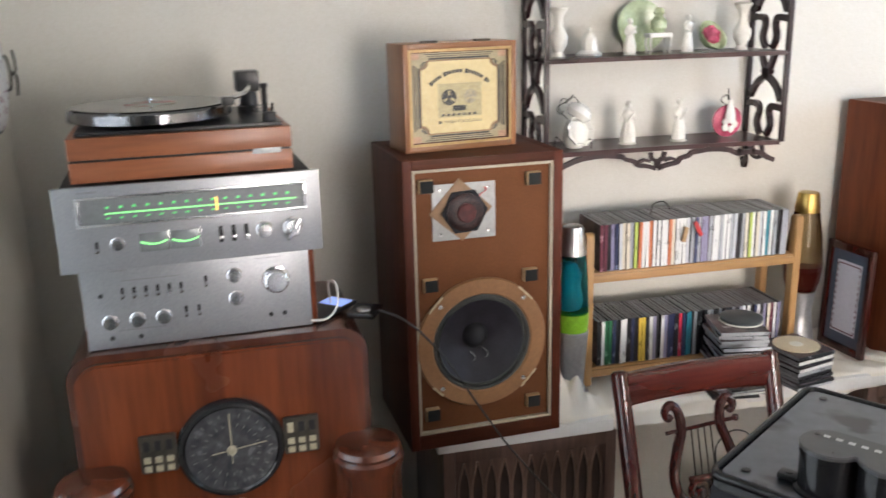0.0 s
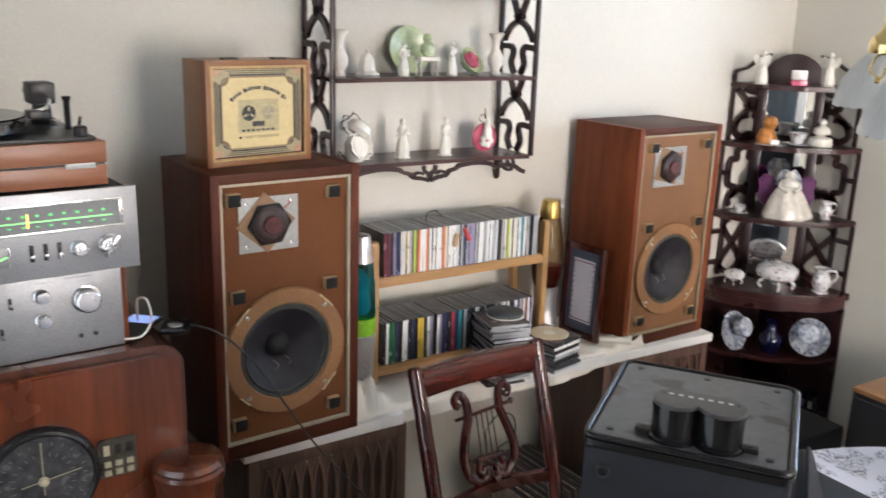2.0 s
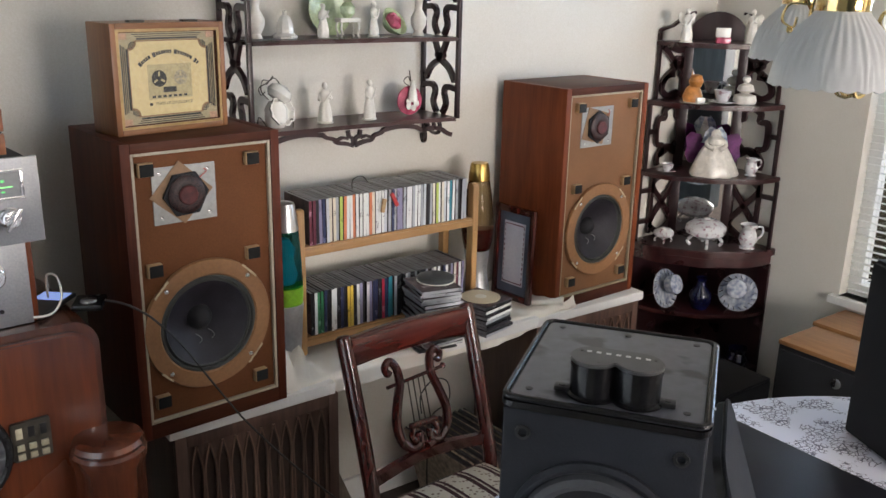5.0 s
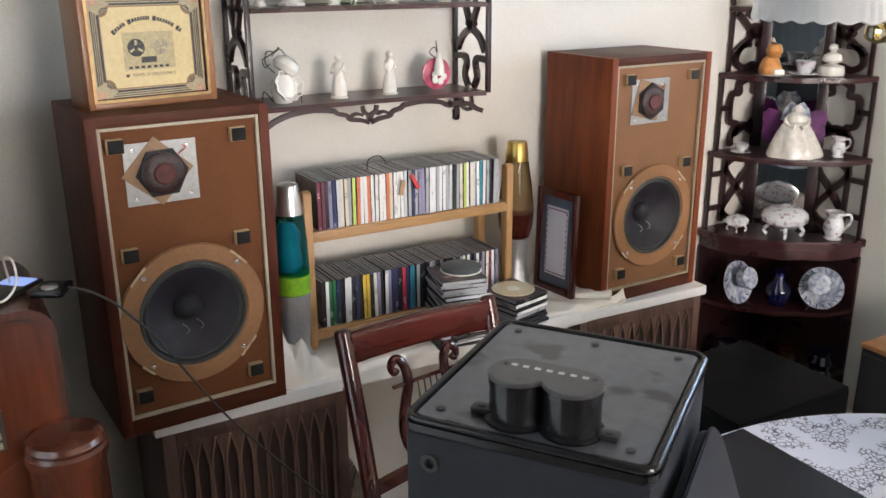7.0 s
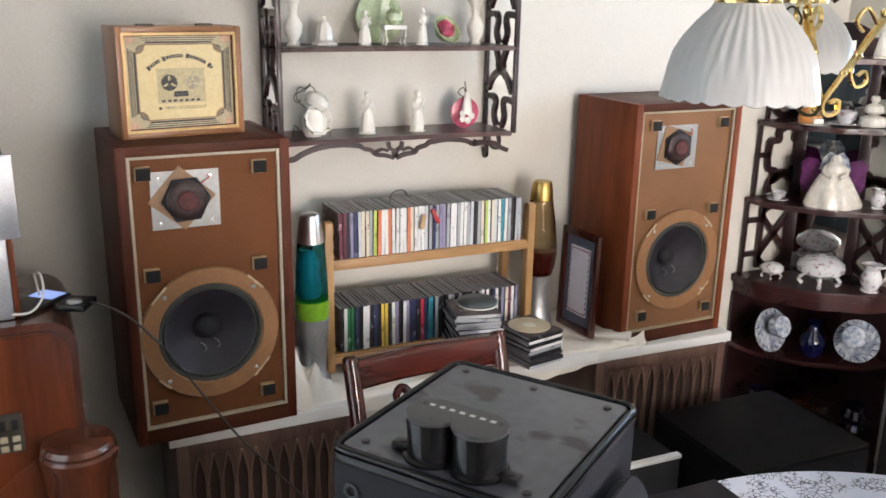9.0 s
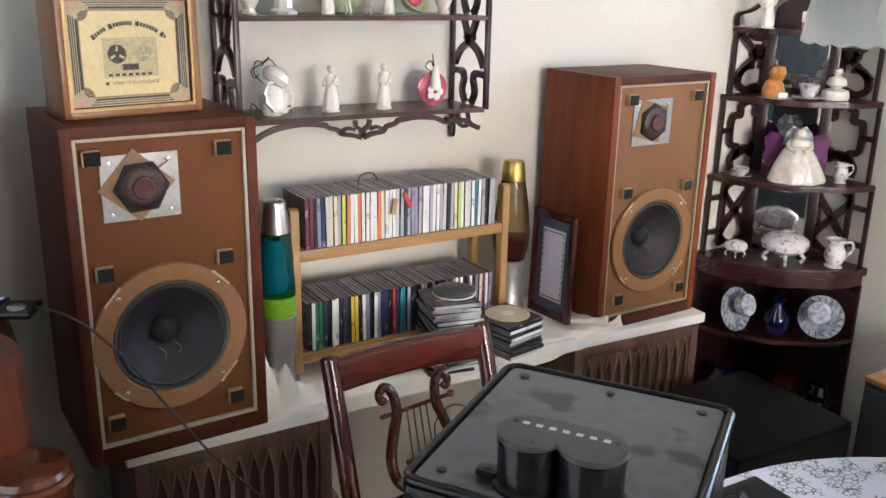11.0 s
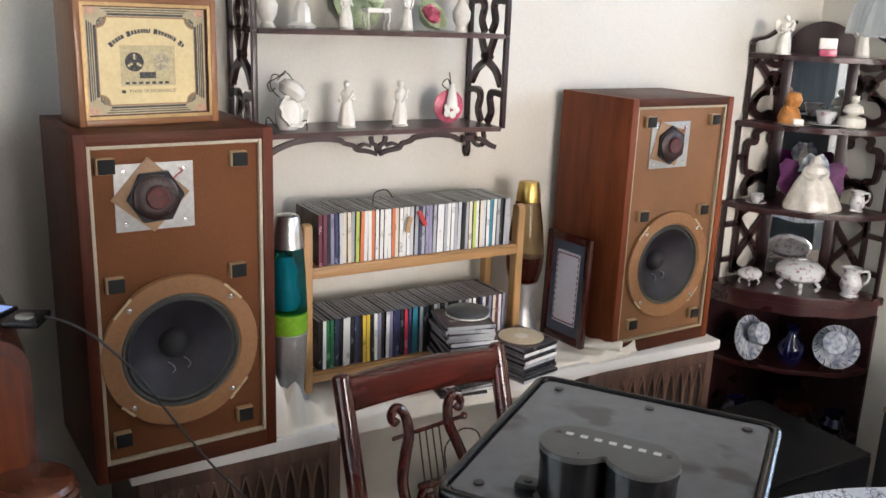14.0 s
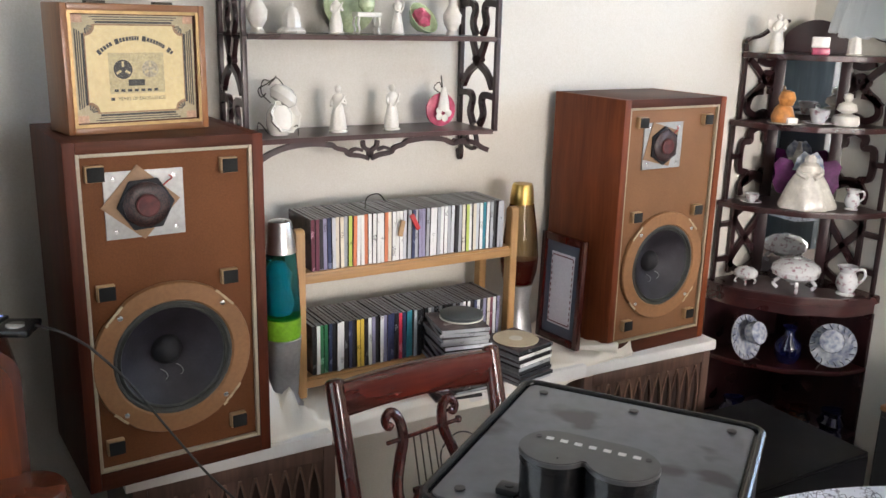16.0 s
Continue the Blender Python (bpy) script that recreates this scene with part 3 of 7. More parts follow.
DIMINK = mat("dim_dial_ink", (0.12, 0.12, 0.11), 0.5)
CREAM = mat("aged_ivory", (0.36, 0.32, 0.22), 0.4, vary=0.1, scale=60)
BRONZE = mat("dark_bronze", (0.07, 0.062, 0.05), 0.4, 0.6, vary=0.2, scale=50)
DIALB = mat("black_bezel", (0.015, 0.015, 0.016), 0.25, vary=0.2)
DIALF = mat("printed_black_dial", (0.025, 0.026, 0.030), 0.25, scale=38, colour2=(0.08, 0.08, 0.085), coat=0.6)
console_radio()


def knob(parent, x, z, r, depth, y, label=""):
    k = part("knob", lathe([(r * 1.15, 0), (r * 1.15, 0.002), (r, 0.003), (r * 0.96, depth - 0.002), (r * 0.86, depth), (0, depth + 0.0005)], 28), KNOB, parent, label, Matrix.Translation((x, y, z)) @ FACE)
    return k


def lever(parent, x, z, y):
    p = part("toggle_slot", plate(rounded(0.006, 0.022, 0.0028, 3), 0.001), BLACK, parent, "", Matrix.Translation((x, y, z)) @ FACE)
    part("toggle", sweep([(0, -0.002, 0.0), (0, -0.006, 0.014)], 0.0028, sides=8), KNOB, p, "", pose(0, 0, 0.001))


def amplifier():
    t = thing("stereo_amplifier", pose(-0.060, 1.764, 1.064, 0, 0, 4), "silver stereo amplifier with wooden ends, on the radio", "amplifier")
    w, d, h = 0.452, 0.33, 0.172
    part("case", box(-w / 2 + 0.012, 0.006, 0.006, w / 2 - 0.012, d, h), BLACKM, t)
    for s in (-1, 1):
        part("wood_end", box(s * (w / 2 - 0.011), 0.003, 0.0, s * w / 2, d, h, 0.002), TEAK_V, t, "wooden end cheek")
    part("front_panel", box(-w / 2 + 0.002, -0.005, 0.0, w / 2 - 0.012, 0.004, h, 0.002), ALU, t, "brushed aluminium front")
    y = -0.0052
    for x in (-0.178, -0.128, -0.078):
        knob(t, x, 0.056, 0.013, 0.016, y)
    for x in (-0.150, -0.128, -0.106, -0.084, -0.062, -0.040):
        lever(t, x, 0.112, y)
    lever(t, 0.008, 0.120, y)
    for x in (-0.035, -0.010):
        lever(t, x, 0.062, y)
    knob(t, 0.064, 0.126, 0.013, 0.018, y), knob(t, 0.064, 0.078, 0.013, 0.018, y)
    knob(t, 0.145, 0.108, 0.024, 0.024, y, "large volume knob")
    for x, z in ((-0.178, 0.022), (-0.125, 0.020), (0.13, 0.034), (0.158, 0.034), (-0.190, 0.11)):
        part("jack", lathe([(0.0045, 0), (0.0045, 0.002), (0.0026, 0.002), (0.0024, 0.0005), (0, 0.0005)], 12), BLACK, t, "", Matrix.Translation((x, y, z)) @ FACE)
    for i, (x, z, l) in enumerate(((-0.15, 0.158, 0.03), (0.13, 0.155, 0.05), (-0.12, 0.036, 0.09), (0.064, 0.152, 0.02), (-0.095, 0.137, 0.11))):
        part("printed_line", box(x - l / 2, -0.0005, z - 0.001, x + l / 2, 0, z + 0.001), GREYINK, t, "", pose(0, y - 0.0002, 0))


def tuner():
    t = thing("stereo_tuner", pose(-0.060, 1.716, 1.238, 0, 0, 5), "silver stereo tuner with a lit green dial, on the amplifier", "tuner")
    w, d, h = 0.486, 0.33, 0.160
    part("case", box(-w / 2 + 0.012, 0.006, 0.006, w / 2 - 0.012, d, h - 0.004, 0.002), BLACKM, t)
    part("front_panel", box(-w / 2, -0.006, 0.0, w / 2, 0.005, h, 0.002), ALU, t, "brushed aluminium front")
    y = -0.0062
    b = bmesh.new()
    for x0, x1, z0, z1 in ((-0.205, 0.215, 0.136, 0.141), (-0.205, 0.215, 0.085, 0.090), (-0.205, -0.198, 0.090, 0.136), (0.208, 0.215, 0.090, 0.136)):
        box(x0, -0.004, z0, x1, 0.0, z1, 0.001, bm=b)
    win = part("dial_bezel", b, KNOB, t, "", pose(0, y, 0))
    part("dial_scale", box(-0.198, -0.0016, 0.090, 0.208, -0.0004, 0.136), SCALE, t, "grey dial scale", pose(0, y, 0))
    part("dial_line", box(-0.155, -0.0026, 0.1079, 0.195, -0.0017, 0.1094), GREEN, t, "lit green tuning line", pose(0, y, 0))
    for i in range(15):
        for dz, l in ((0.0115, 0.0045), (-0.0085, 0.003)):
            part("dial_number", box(-0.003, -0.0004, -l / 2, 0.003, 0, l / 2), GREEN2, t, "", pose(-0.15 + 0.0235 * i, y - 0.0018, 0.1085 + dz))
    part("dial_pointer", box(-0.0015, -0.0030, 0.098, 0.0015, -0.0022, 0.124), AMBER, t, "amber pointer", pose(0.045, y, 0))
    for x in (-0.075, -0.018):
        mt = part("meter", box(x - 0.026, -0.002, 0.030, x + 0.026, 0, 0.066, 0.001), SCALE, t, "signal meter with a lit green arc", pose(0, y, 0))
        part("meter_arc", sweep([(x + 0.024 * s, -0.0026, 0.044 + 0.006 * (s * s)) for s in np.linspace(-1, 1, 9)], 0.0012, sides=5), GREEN, mt)
        part("meter_trim", box(x + 0.026, -0.003, 0.030, x + 0.029, 0, 0.068, 0.0008), KNOB, mt)
    for x in (0.048, 0.072, 0.096):
        p = part("switch_slot", box(x - 0.004, -0.001, 0.034, x + 0.004, 0, 0.066, 0.0005), BLACK, t, "", pose(0, y, 0))
        part("switch", box(x - 0.004, -0.010, 0.036 + (0.006 if x < 0.09 else 0), x + 0.004, -0.001, 0.048, 0.0015), KNOB, p)
    knob(t, 0.130, 0.052, 0.014, 0.020, y), knob(t, -0.140, 0.050, 0.011, 0.016, y)
    lever(t, -0.176, 0.046, y)
    k = knob(t, 0.185, 0.052, 0.017, 0.020, y, "tuning knob")
    part("knob_bar", box(-0.004, -0.024, 0, 0.004, 0.024, 0.008, 0.002), KNOB, k, "", pose(0, 0, 0.0205, 0, 0, -35))
    part("printed_line", box(-0.20, -0.0005, 0.148, -0.165, 0, 0.152), GREYINK, t, "", pose(0, y, 0))


def turntable():
    t = thing("turntable", pose(-0.066, 1.722, 1.3985, 0, 0, 5), "teak turntable with a silver platter, a record and a tonearm", "turntable")
    w, d = 0.404, 0.34
    part("lower_plinth", box(-w / 2, 0, 0.004, w / 2, d, 0.042, 0.002), TEAK, t)
    part("seam", box(-w / 2 + 0.003, 0.003, 0.042, w / 2 - 0.003, d - 0.003, 0.046), BLACK, t)
    part("upper_plinth", box(-w / 2, 0, 0.046, w / 2, d, 0.086, 0.002), TEAK, t)
    part("deck", box(-w / 2 + 0.014, 0.012, 0.086, w / 2 - 0.014, d - 0.012, 0.094, 0.003), BLACK, t, "black deck plate")
    part("badge", box(w / 2 - 0.075, -0.001, 0.037, w / 2 - 0.022, 0, 0.047, 0.0004), ALUP, t, "small metal badge")
    px, py = -0.052, 0.160
    pl = part("platter", lathe([(0.150, 0), (0.158, 0.003), (0.158, 0.020), (0.155, 0.024), (0, 0.024)], 64), DARKCHROME, t, "dark polished platter rim", pose(px, py, 0.100))
    part("record", lathe([(0.148, 0), (0.149, 0.002), (0.10, 0.0024), (0.052, 0.002), (0, 0.002)], 64), VINYL, pl, "black vinyl record", pose(0, 0, 0.0245))
    part("record_label", lathe([(0.050, 0), (0.050, 0.0006), (0, 0.0006)], 32), LABELM, pl, "red and pale green record label", pose(0, 0, 0.0267))
    part("spindle", lathe([(0.0035, 0), (0.0035, 0.011), (0, 0.013)], 10), KNOB, pl, "", pose(0, 0, 0.027))
    part("arm_base", lathe([(0.026, 0), (0.026, 0.010), (0.019, 0.012), (0.017, 0.040), (0.0, 0.042)], 24), BLACK, t, "", pose(0.148, 0.235, 0.094))
    part("arm_pivot", box(0.122, 0.205, 0.136, 0.170, 0.262, 0.178, 0.004), BLACK, t, "")
    part("tonearm", sweep(spline([(0.148, 0.30, 0.156), (0.148, 0.235, 0.157), (0.140, 0.14, 0.150), (0.118, 0.075, 0.142), (0.095, 0.055, 0.138)], 6), 0.0045, sides=8), KNOB, t, "slim metal tonearm")
    part("counterweight", lathe([(0.016, -0.015), (0.018, -0.012), (0.018, 0.012), (0.016, 0.015)], 20), BLACK, t, "", Matrix.Translation((0.148, 0.295, 0.156)) @ FACE)
    part("headshell", box(0.080, 0.035, 0.128, 0.104, 0.070, 0.142, 0.002), BLACK, t)
    part("arm_rest", lathe([(0.006, 0), (0.006, 0.055), (0.008, 0.058), (0.008, 0.064), (0, 0.065)], 12), BLACK, t, "", pose(0.170, 0.130, 0.094))
    part("lift_lever", sweep([(0.178, 0.09, 0.094), (0.178, 0.07, 0.125)], 0.003, sides=6), KNOB, t)
    part("speed_knob", lathe([(0.013, 0), (0.013, 0.014), (0.010, 0.017), (0, 0.017)], 20), BLACK, t, "", pose(0.168, 0.04, 0.094))
    part("stylus_weight_dial", lathe([(0.010, 0), (0.011, 0.012), (0, 0.013)], 18), KNOB, t, "", pose(0.19 - 0.03, 0.19, 0.094))


DARKCHROME = mat("dark_chrome", (0.20, 0.20, 0.21), 0.16, 1.0, vary=0.1, scale=30)
GREYINK = mat("grey_ink", (0.25, 0.25, 0.26), 0.5)
SCALE = mat("smoked_dial", (0.19, 0.20, 0.205), 0.3, vary=0.1, coat=0.5)
GREEN = glow("green_lamp_line", (0.25, 1.0, 0.25), 1.4)
GREEN2 = glow("green_lamp_figures", (0.12, 0.75, 0.20), 0.28)
AMBER = glow("amber_pointer", (1.0, 0.55, 0.12), 2.0)
VINYL = mat("vinyl_record", (0.010, 0.010, 0.011), 0.18, vary=0.2, coat=0.3)
LABELM = mat("record_label_paper", (0.42, 0.10, 0.09), 0.6, scale=18, colour2=(0.35, 0.50, 0.42))
amplifier()
tuner()
turntable()

# ---- boxed clock on the loudspeaker ----


def text_mesh(body, size, depth=0.0004):
    c = bpy.data.curves.new("lettering", "FONT")
    c.body, c.size, c.extrude, c.align_x, c.align_y = body, size, depth, "CENTER", "CENTER"
    ob = bpy.data.objects.new("lettering_scratch", c)
    me = bpy.data.meshes.new_from_object(ob)
    bpy.data.objects.remove(ob)
    return me


INK = mat("black_ink", (0.03, 0.028, 0.025), 0.5)
IVORY = mat("cream_printed_panel", (0.58, 0.46, 0.22), 0.45, vary=0.05, scale=9, coat=0.5)
PALEGOLD = mat("silvered_border", (0.36, 0.30, 0.18), 0.4, 0.15, vary=0.1, scale=20)


THINGLASS = glass("thin_box_glass", (1, 1, 1), 0.0, 1.22)
FADEDRED = mat("faded_red_print", (0.42, 0.25, 0.16), 0.5, vary=0.25, scale=200)


def frame_ring(cx, cz, w, h, k, y0, y1):
    """Four mitre-less strips round an opening, k wide."""
    f = bmesh.new()
    for x0, x1, z0, z1 in ((cx - w / 2, cx - w / 2 + k, cz - h / 2, cz + h / 2), (cx + w / 2 - k, cx + w / 2, cz - h / 2, cz + h / 2), (cx - w / 2 + k, cx + w / 2 - k, cz - h / 2, cz - h / 2 + k), (cx - w / 2 + k, cx + w / 2 - k, cz + h / 2 - k, cz + h / 2)):
        box(x0, y0, z0, x1, y1, z1, bm=f)
    return f


def advert_box():
    t = thing("display_box", pose(0.3945, 1.950, 1.3795, 0, 0, 10.5), "golden oak display box with a printed cream front, on the loudspeaker", "display box")
    w, h, d = 0.278, 0.240, 0.108
    e = 0.013
    part("side_panel", box(0, 0, 0, e, d, h, 0.003), OAK_V, t), part("side_panel", box(w - e, 0, 0, w, d, h, 0.003), OAK_V, t)
    part("top_panel", box(e, 0, h - e, w - e, d, h, 0.002), OAK, t), part("bottom_panel", box(e, 0, 0, w - e, d, e, 0.002), OAK, t)
    part("back_panel", box(e, d - 0.008, e, w - e, d - 0.002, h - e), OAK, t)
    p = part("printed_front", box(e, 0.012, e, w - e, 0.016, h - e), PALEGOLD, t, "printed panel with black line borders")
    cx, cz = w / 2, h / 2
    part("inner_bevel", frame_ring(cx, cz, w - 2 * e, h - 2 * e, 0.008, 0.0085, 0.0118), WALNUT, t, "dark inner moulding")
    fw, fh, nr = 0.188, 0.160, 0.019
    for grow, mt, lay in ((0.0028, CARD, 0.0119), (0.0, IVORY, 0.0113)):
        out = []
        for sx, sy, a0 in ((1, 1, 270), (-1, 1, 0), (-1, -1, 90), (1, -1, 180)):
            for i in range(7):
                a = radians(a0 - 90 * i / 6)
                out.append((sx * (fw / 2 + grow) + (nr - grow) * math.cos(a), sy * (fh / 2 + grow) + (nr - grow) * math.sin(a)))
        part("cream_field" if mt is IVORY else "brown_keyline", plate(out, 0.0005, m=Matrix.Translation((cx, lay, cz)) @ FACE), mt, p)
    for s in (-1, 1):
        for o, k, l in ((0.0985, 0.0024, 0.066), (0.1040, 0.0010, 0.070), (0.1080, 0.0010, 0.072), (0.1120, 0.0012, 0.074)):
            part("border_line", box(cx + s * o - k, 0.0110, cz - l, cx + s * o + k, 0.0116, cz + l), INK, p)
        for o, k, l in ((0.0860, 0.0020, 0.074), (0.0910, 0.0009, 0.078), (0.0955, 0.0010, 0.084)):
            part("border_line", box(cx - l, 0.0110, cz + s * o - k, cx + l, 0.0116, cz + s * o + k), INK, p)
    for sx in (-1, 1):
        for sz in (-1, 1):
            part("corner_tile", box(cx + sx * 0.107 - 0.010, 0.0108, cz + sz * 0.092 - 0.007, cx + sx * 0.107 + 0.010, 0.0116, cz + sz * 0.092 + 0.007), FADEDRED, p, "faded red corner ornament")
            for k in range(4):
                a = radians(8 + 25 * k)
                part("corner_ray", sweep([(cx + sx * (0.094 - 0.005 * math.cos(a)), 0.0108, cz + sz * (0.080 - 0.005 * math.sin(a))), (cx + sx * (0.094 - 0.015 * math.cos(a)), 0.0108, cz + sz * (0.080 - 0.015 * math.sin(a)))], 0.0022, 0.0006, up=(0, 1, 0)), INK, p)
    # title arc as bars
    widths = [8, 6, 6, 6, 6, 0, 9, 6, 6, 6, 5, 5, 5, 4, 0, 9, 6, 6, 6, 5, 5, 3, 6, 0, 8, 5]
    total, acc = sum(v or 5 for v in widths), 0
    for v in widths:
        mid = acc + (v or 5) / 2
        acc += v or 5
        if not v:
            continue
        a = radians(133 - 86 * mid / total)
        R = 0.107
        part("title_bar", box(-v * 0.00043, -0.0005, -0.005 if v > 6 else -0.0038, v * 0.00043, 0, 0.005 if v > 6 else 0.0038), INK, p, "", Matrix.Translation((cx + R * math.cos(a), 0.0110, cz - 0.050 + R * math.sin(a))) @ pose(0, 0, 0, 0, 90 - math.degrees(a), 0))
    # engraving of a tape recorder
    g = part("engraving_plate", box(cx - 0.054, 0.0106, cz - 0.046, cx + 0.054, 0.0110, cz + 0.030), ENGRAVE, p)
    for x, r in ((-0.027, 0.018), (0.026, 0.016)):
        part("reel", lathe([(r, 0), (r, 0.0008), (r * 0.86, 0.0008), (r * 0.84, 0.0002), (r * 0.3, 0.0002), (r * 0.28, 0.0009), (0, 0.0009)], 28), INK if x < 0 else ENGRAVE2, p, "", Matrix.Translation((cx + x, 0.0105, cz - 0.001)) @ FACE)
        for k in range(3):
            a = radians(90 + 120 * k)
            part("reel_spoke", box(r * 0.28, -0.0004, -0.0022, r * 0.84, 0, 0.0022), ENGRAVE, p, "", Matrix.Translation((cx + x, 0.0098, cz - 0.001)) @ pose(0, 0, 0, 0, -math.degrees(a), 0))
    part("engraved_deck", box(cx - 0.018, 0.0098, cz - 0.032, cx + 0.014, 0.0105, cz - 0.020), INK, p)
    for k in range(7):
        part("engraved_key", box(cx - 0.046 + 0.013 * k, 0.0100, cz - 0.043, cx - 0.038 + 0.013 * k, 0.0105, cz - 0.038), INK, p)
    part("number_bar", box(cx - 0.055, 0.0108, cz - 0.0595, cx - 0.046, 0.0112, cz - 0.0535), INK, p)
    ob = new("lettering", text_mesh("YEARS OF EXCELLENCE", 0.0088))
    ob.data.materials.append(INK)
    ob.parent, ob.matrix_local = p, Matrix.Translation((cx + 0.007, 0.0110, cz - 0.0565)) @ FACE
    pane = part("front_glass", box(e, 0.0045, e, w - e, 0.0065, h - e), THINGLASS, t)
    pane.visible_shadow = False
    f = bmesh.new()
    for x0, x1, z0, z1 in ((e, e + 0.006, e, h - e), (w - e - 0.006, w - e, e, h - e), (e + 0.006, w - e - 0.006, e, e + 0.006), (e + 0.006, w - e - 0.006, h - e - 0.006, h - e)):
        box(x0, 0.0015, z0, x1, 0.0044, z1, bm=f)
    part("front_bead", f, BRASSD, t, "dull brass bead")
    for x in (0.07, 0.20):
        part("hinge", box(x - 0.018, 0.012, h, x + 0.018, 0.030, h + 0.005, 0.001), BRONZE, t)


ENGRAVE = mat("engraving_ground", (0.40, 0.33, 0.17), 0.5, vary=0.22, scale=260)
ENGRAVE2 = mat("engraving_line", (0.30, 0.26, 0.17), 0.5, vary=0.4, scale=200)
BRASSD = mat("dull_brass", (0.42, 0.28, 0.13), 0.35, 0.7, vary=0.15, scale=40)
advert_box()

# ---- fretwork ----


def fret_side(t, name, w, h, m, material, bar=0.011, thick=0.008, style=0):
    """An openwork panel, w wide and h high: two stiles and curling bars between them. Local x across, z up."""
    f = bmesh.new()
    U = (0, 1, 0)
    sw = lambda pts, k=bar: sweep(spline([(x * w, 0, z * h) for x, z in pts], 6), k, thick, up=U, bm=f)
    box(0, -thick / 2, 0, 0.014, thick / 2, h, 0.002, bm=f), box(w - 0.014, -thick / 2, 0, w, thick / 2, h, 0.002, bm=f)
    if style == 0:
        for s in (0, 1):
            q = lambda x: x if s == 0 else 1 - x
            sw([(q(0.12), 0.96), (q(0.30), 0.80), (q(0.44), 0.62), (q(0.36), 0.50), (q(0.20), 0.36), (q(0.16), 0.16), (q(0.32), 0.05), (q(0.5), 0.10)])
            sw([(q(0.12), 0.30), (q(0.28), 0.42), (q(0.44), 0.44)], bar * 0.8)
        sw([(0.5, 0.0), (0.5, 0.10)]), sw([(0.3, 0.97), (0.5, 0.90), (0.7, 0.97)])
        sw([(0.36, 0.66), (0.5, 0.76), (0.64, 0.66), (0.5, 0.58), (0.36, 0.66)], bar * 0.8)
    elif style == 1:
        for s in (0, 1):
            q = lambda x: x if s == 0 else 1 - x
            sw([(q(0.5), 0.97), (q(0.36), 0.90), (q(0.36), 0.78), (q(0.22), 0.74), (q(0.22), 0.40), (q(0.36), 0.34), (q(0.30), 0.20), (q(0.5), 0.30)])
            sw([(q(0.02), 0.58), (q(0.22), 0.58)], bar * 0.8)
        sw([(0.28, 0.04), (0.28, 0.20), (0.5, 0.32), (0.72, 0.20), (0.72, 0.04)])
    elif style == 2:
        for s in (0, 1):
            q = lambda x: x if s == 0 else 1 - x
            sw([(q(0.5), 0.97), (q(0.28), 0.82), (q(0.5), 0.52), (q(0.72), 0.20), (q(0.5), 0.03)])
            sw([(q(0.28), 0.95), (q(0.28), 0.05)], bar * 0.8)
            sw([(q(0.02), 0.74), (q(0.28), 0.74)], bar * 0.8), sw([(q(0.02), 0.26), (q(0.28), 0.26)], bar * 0.8)
    else:
        for s in (0, 1):
            q = lambda x: x if s == 0 else 1 - x
            sw([(q(0.5), 0.70), (q(0.43), 0.82), (q(0.33), 0.98)]), sw([(q(0.5), 0.72), (q(0.27), 0.62), (q(0.12), 0.46)])
            sw([(q(0.06), 0.37), (q(0.30), 0.38), (q(0.38), 0.31), (q(0.33), 0.16), (q(0.42), 0.03)])
            sw([(q(0.5), 0.80), (q(0.40), 0.765), (q(0.5), 0.73)], bar * 0.6)
    return part(name, f, material, t, "", m)


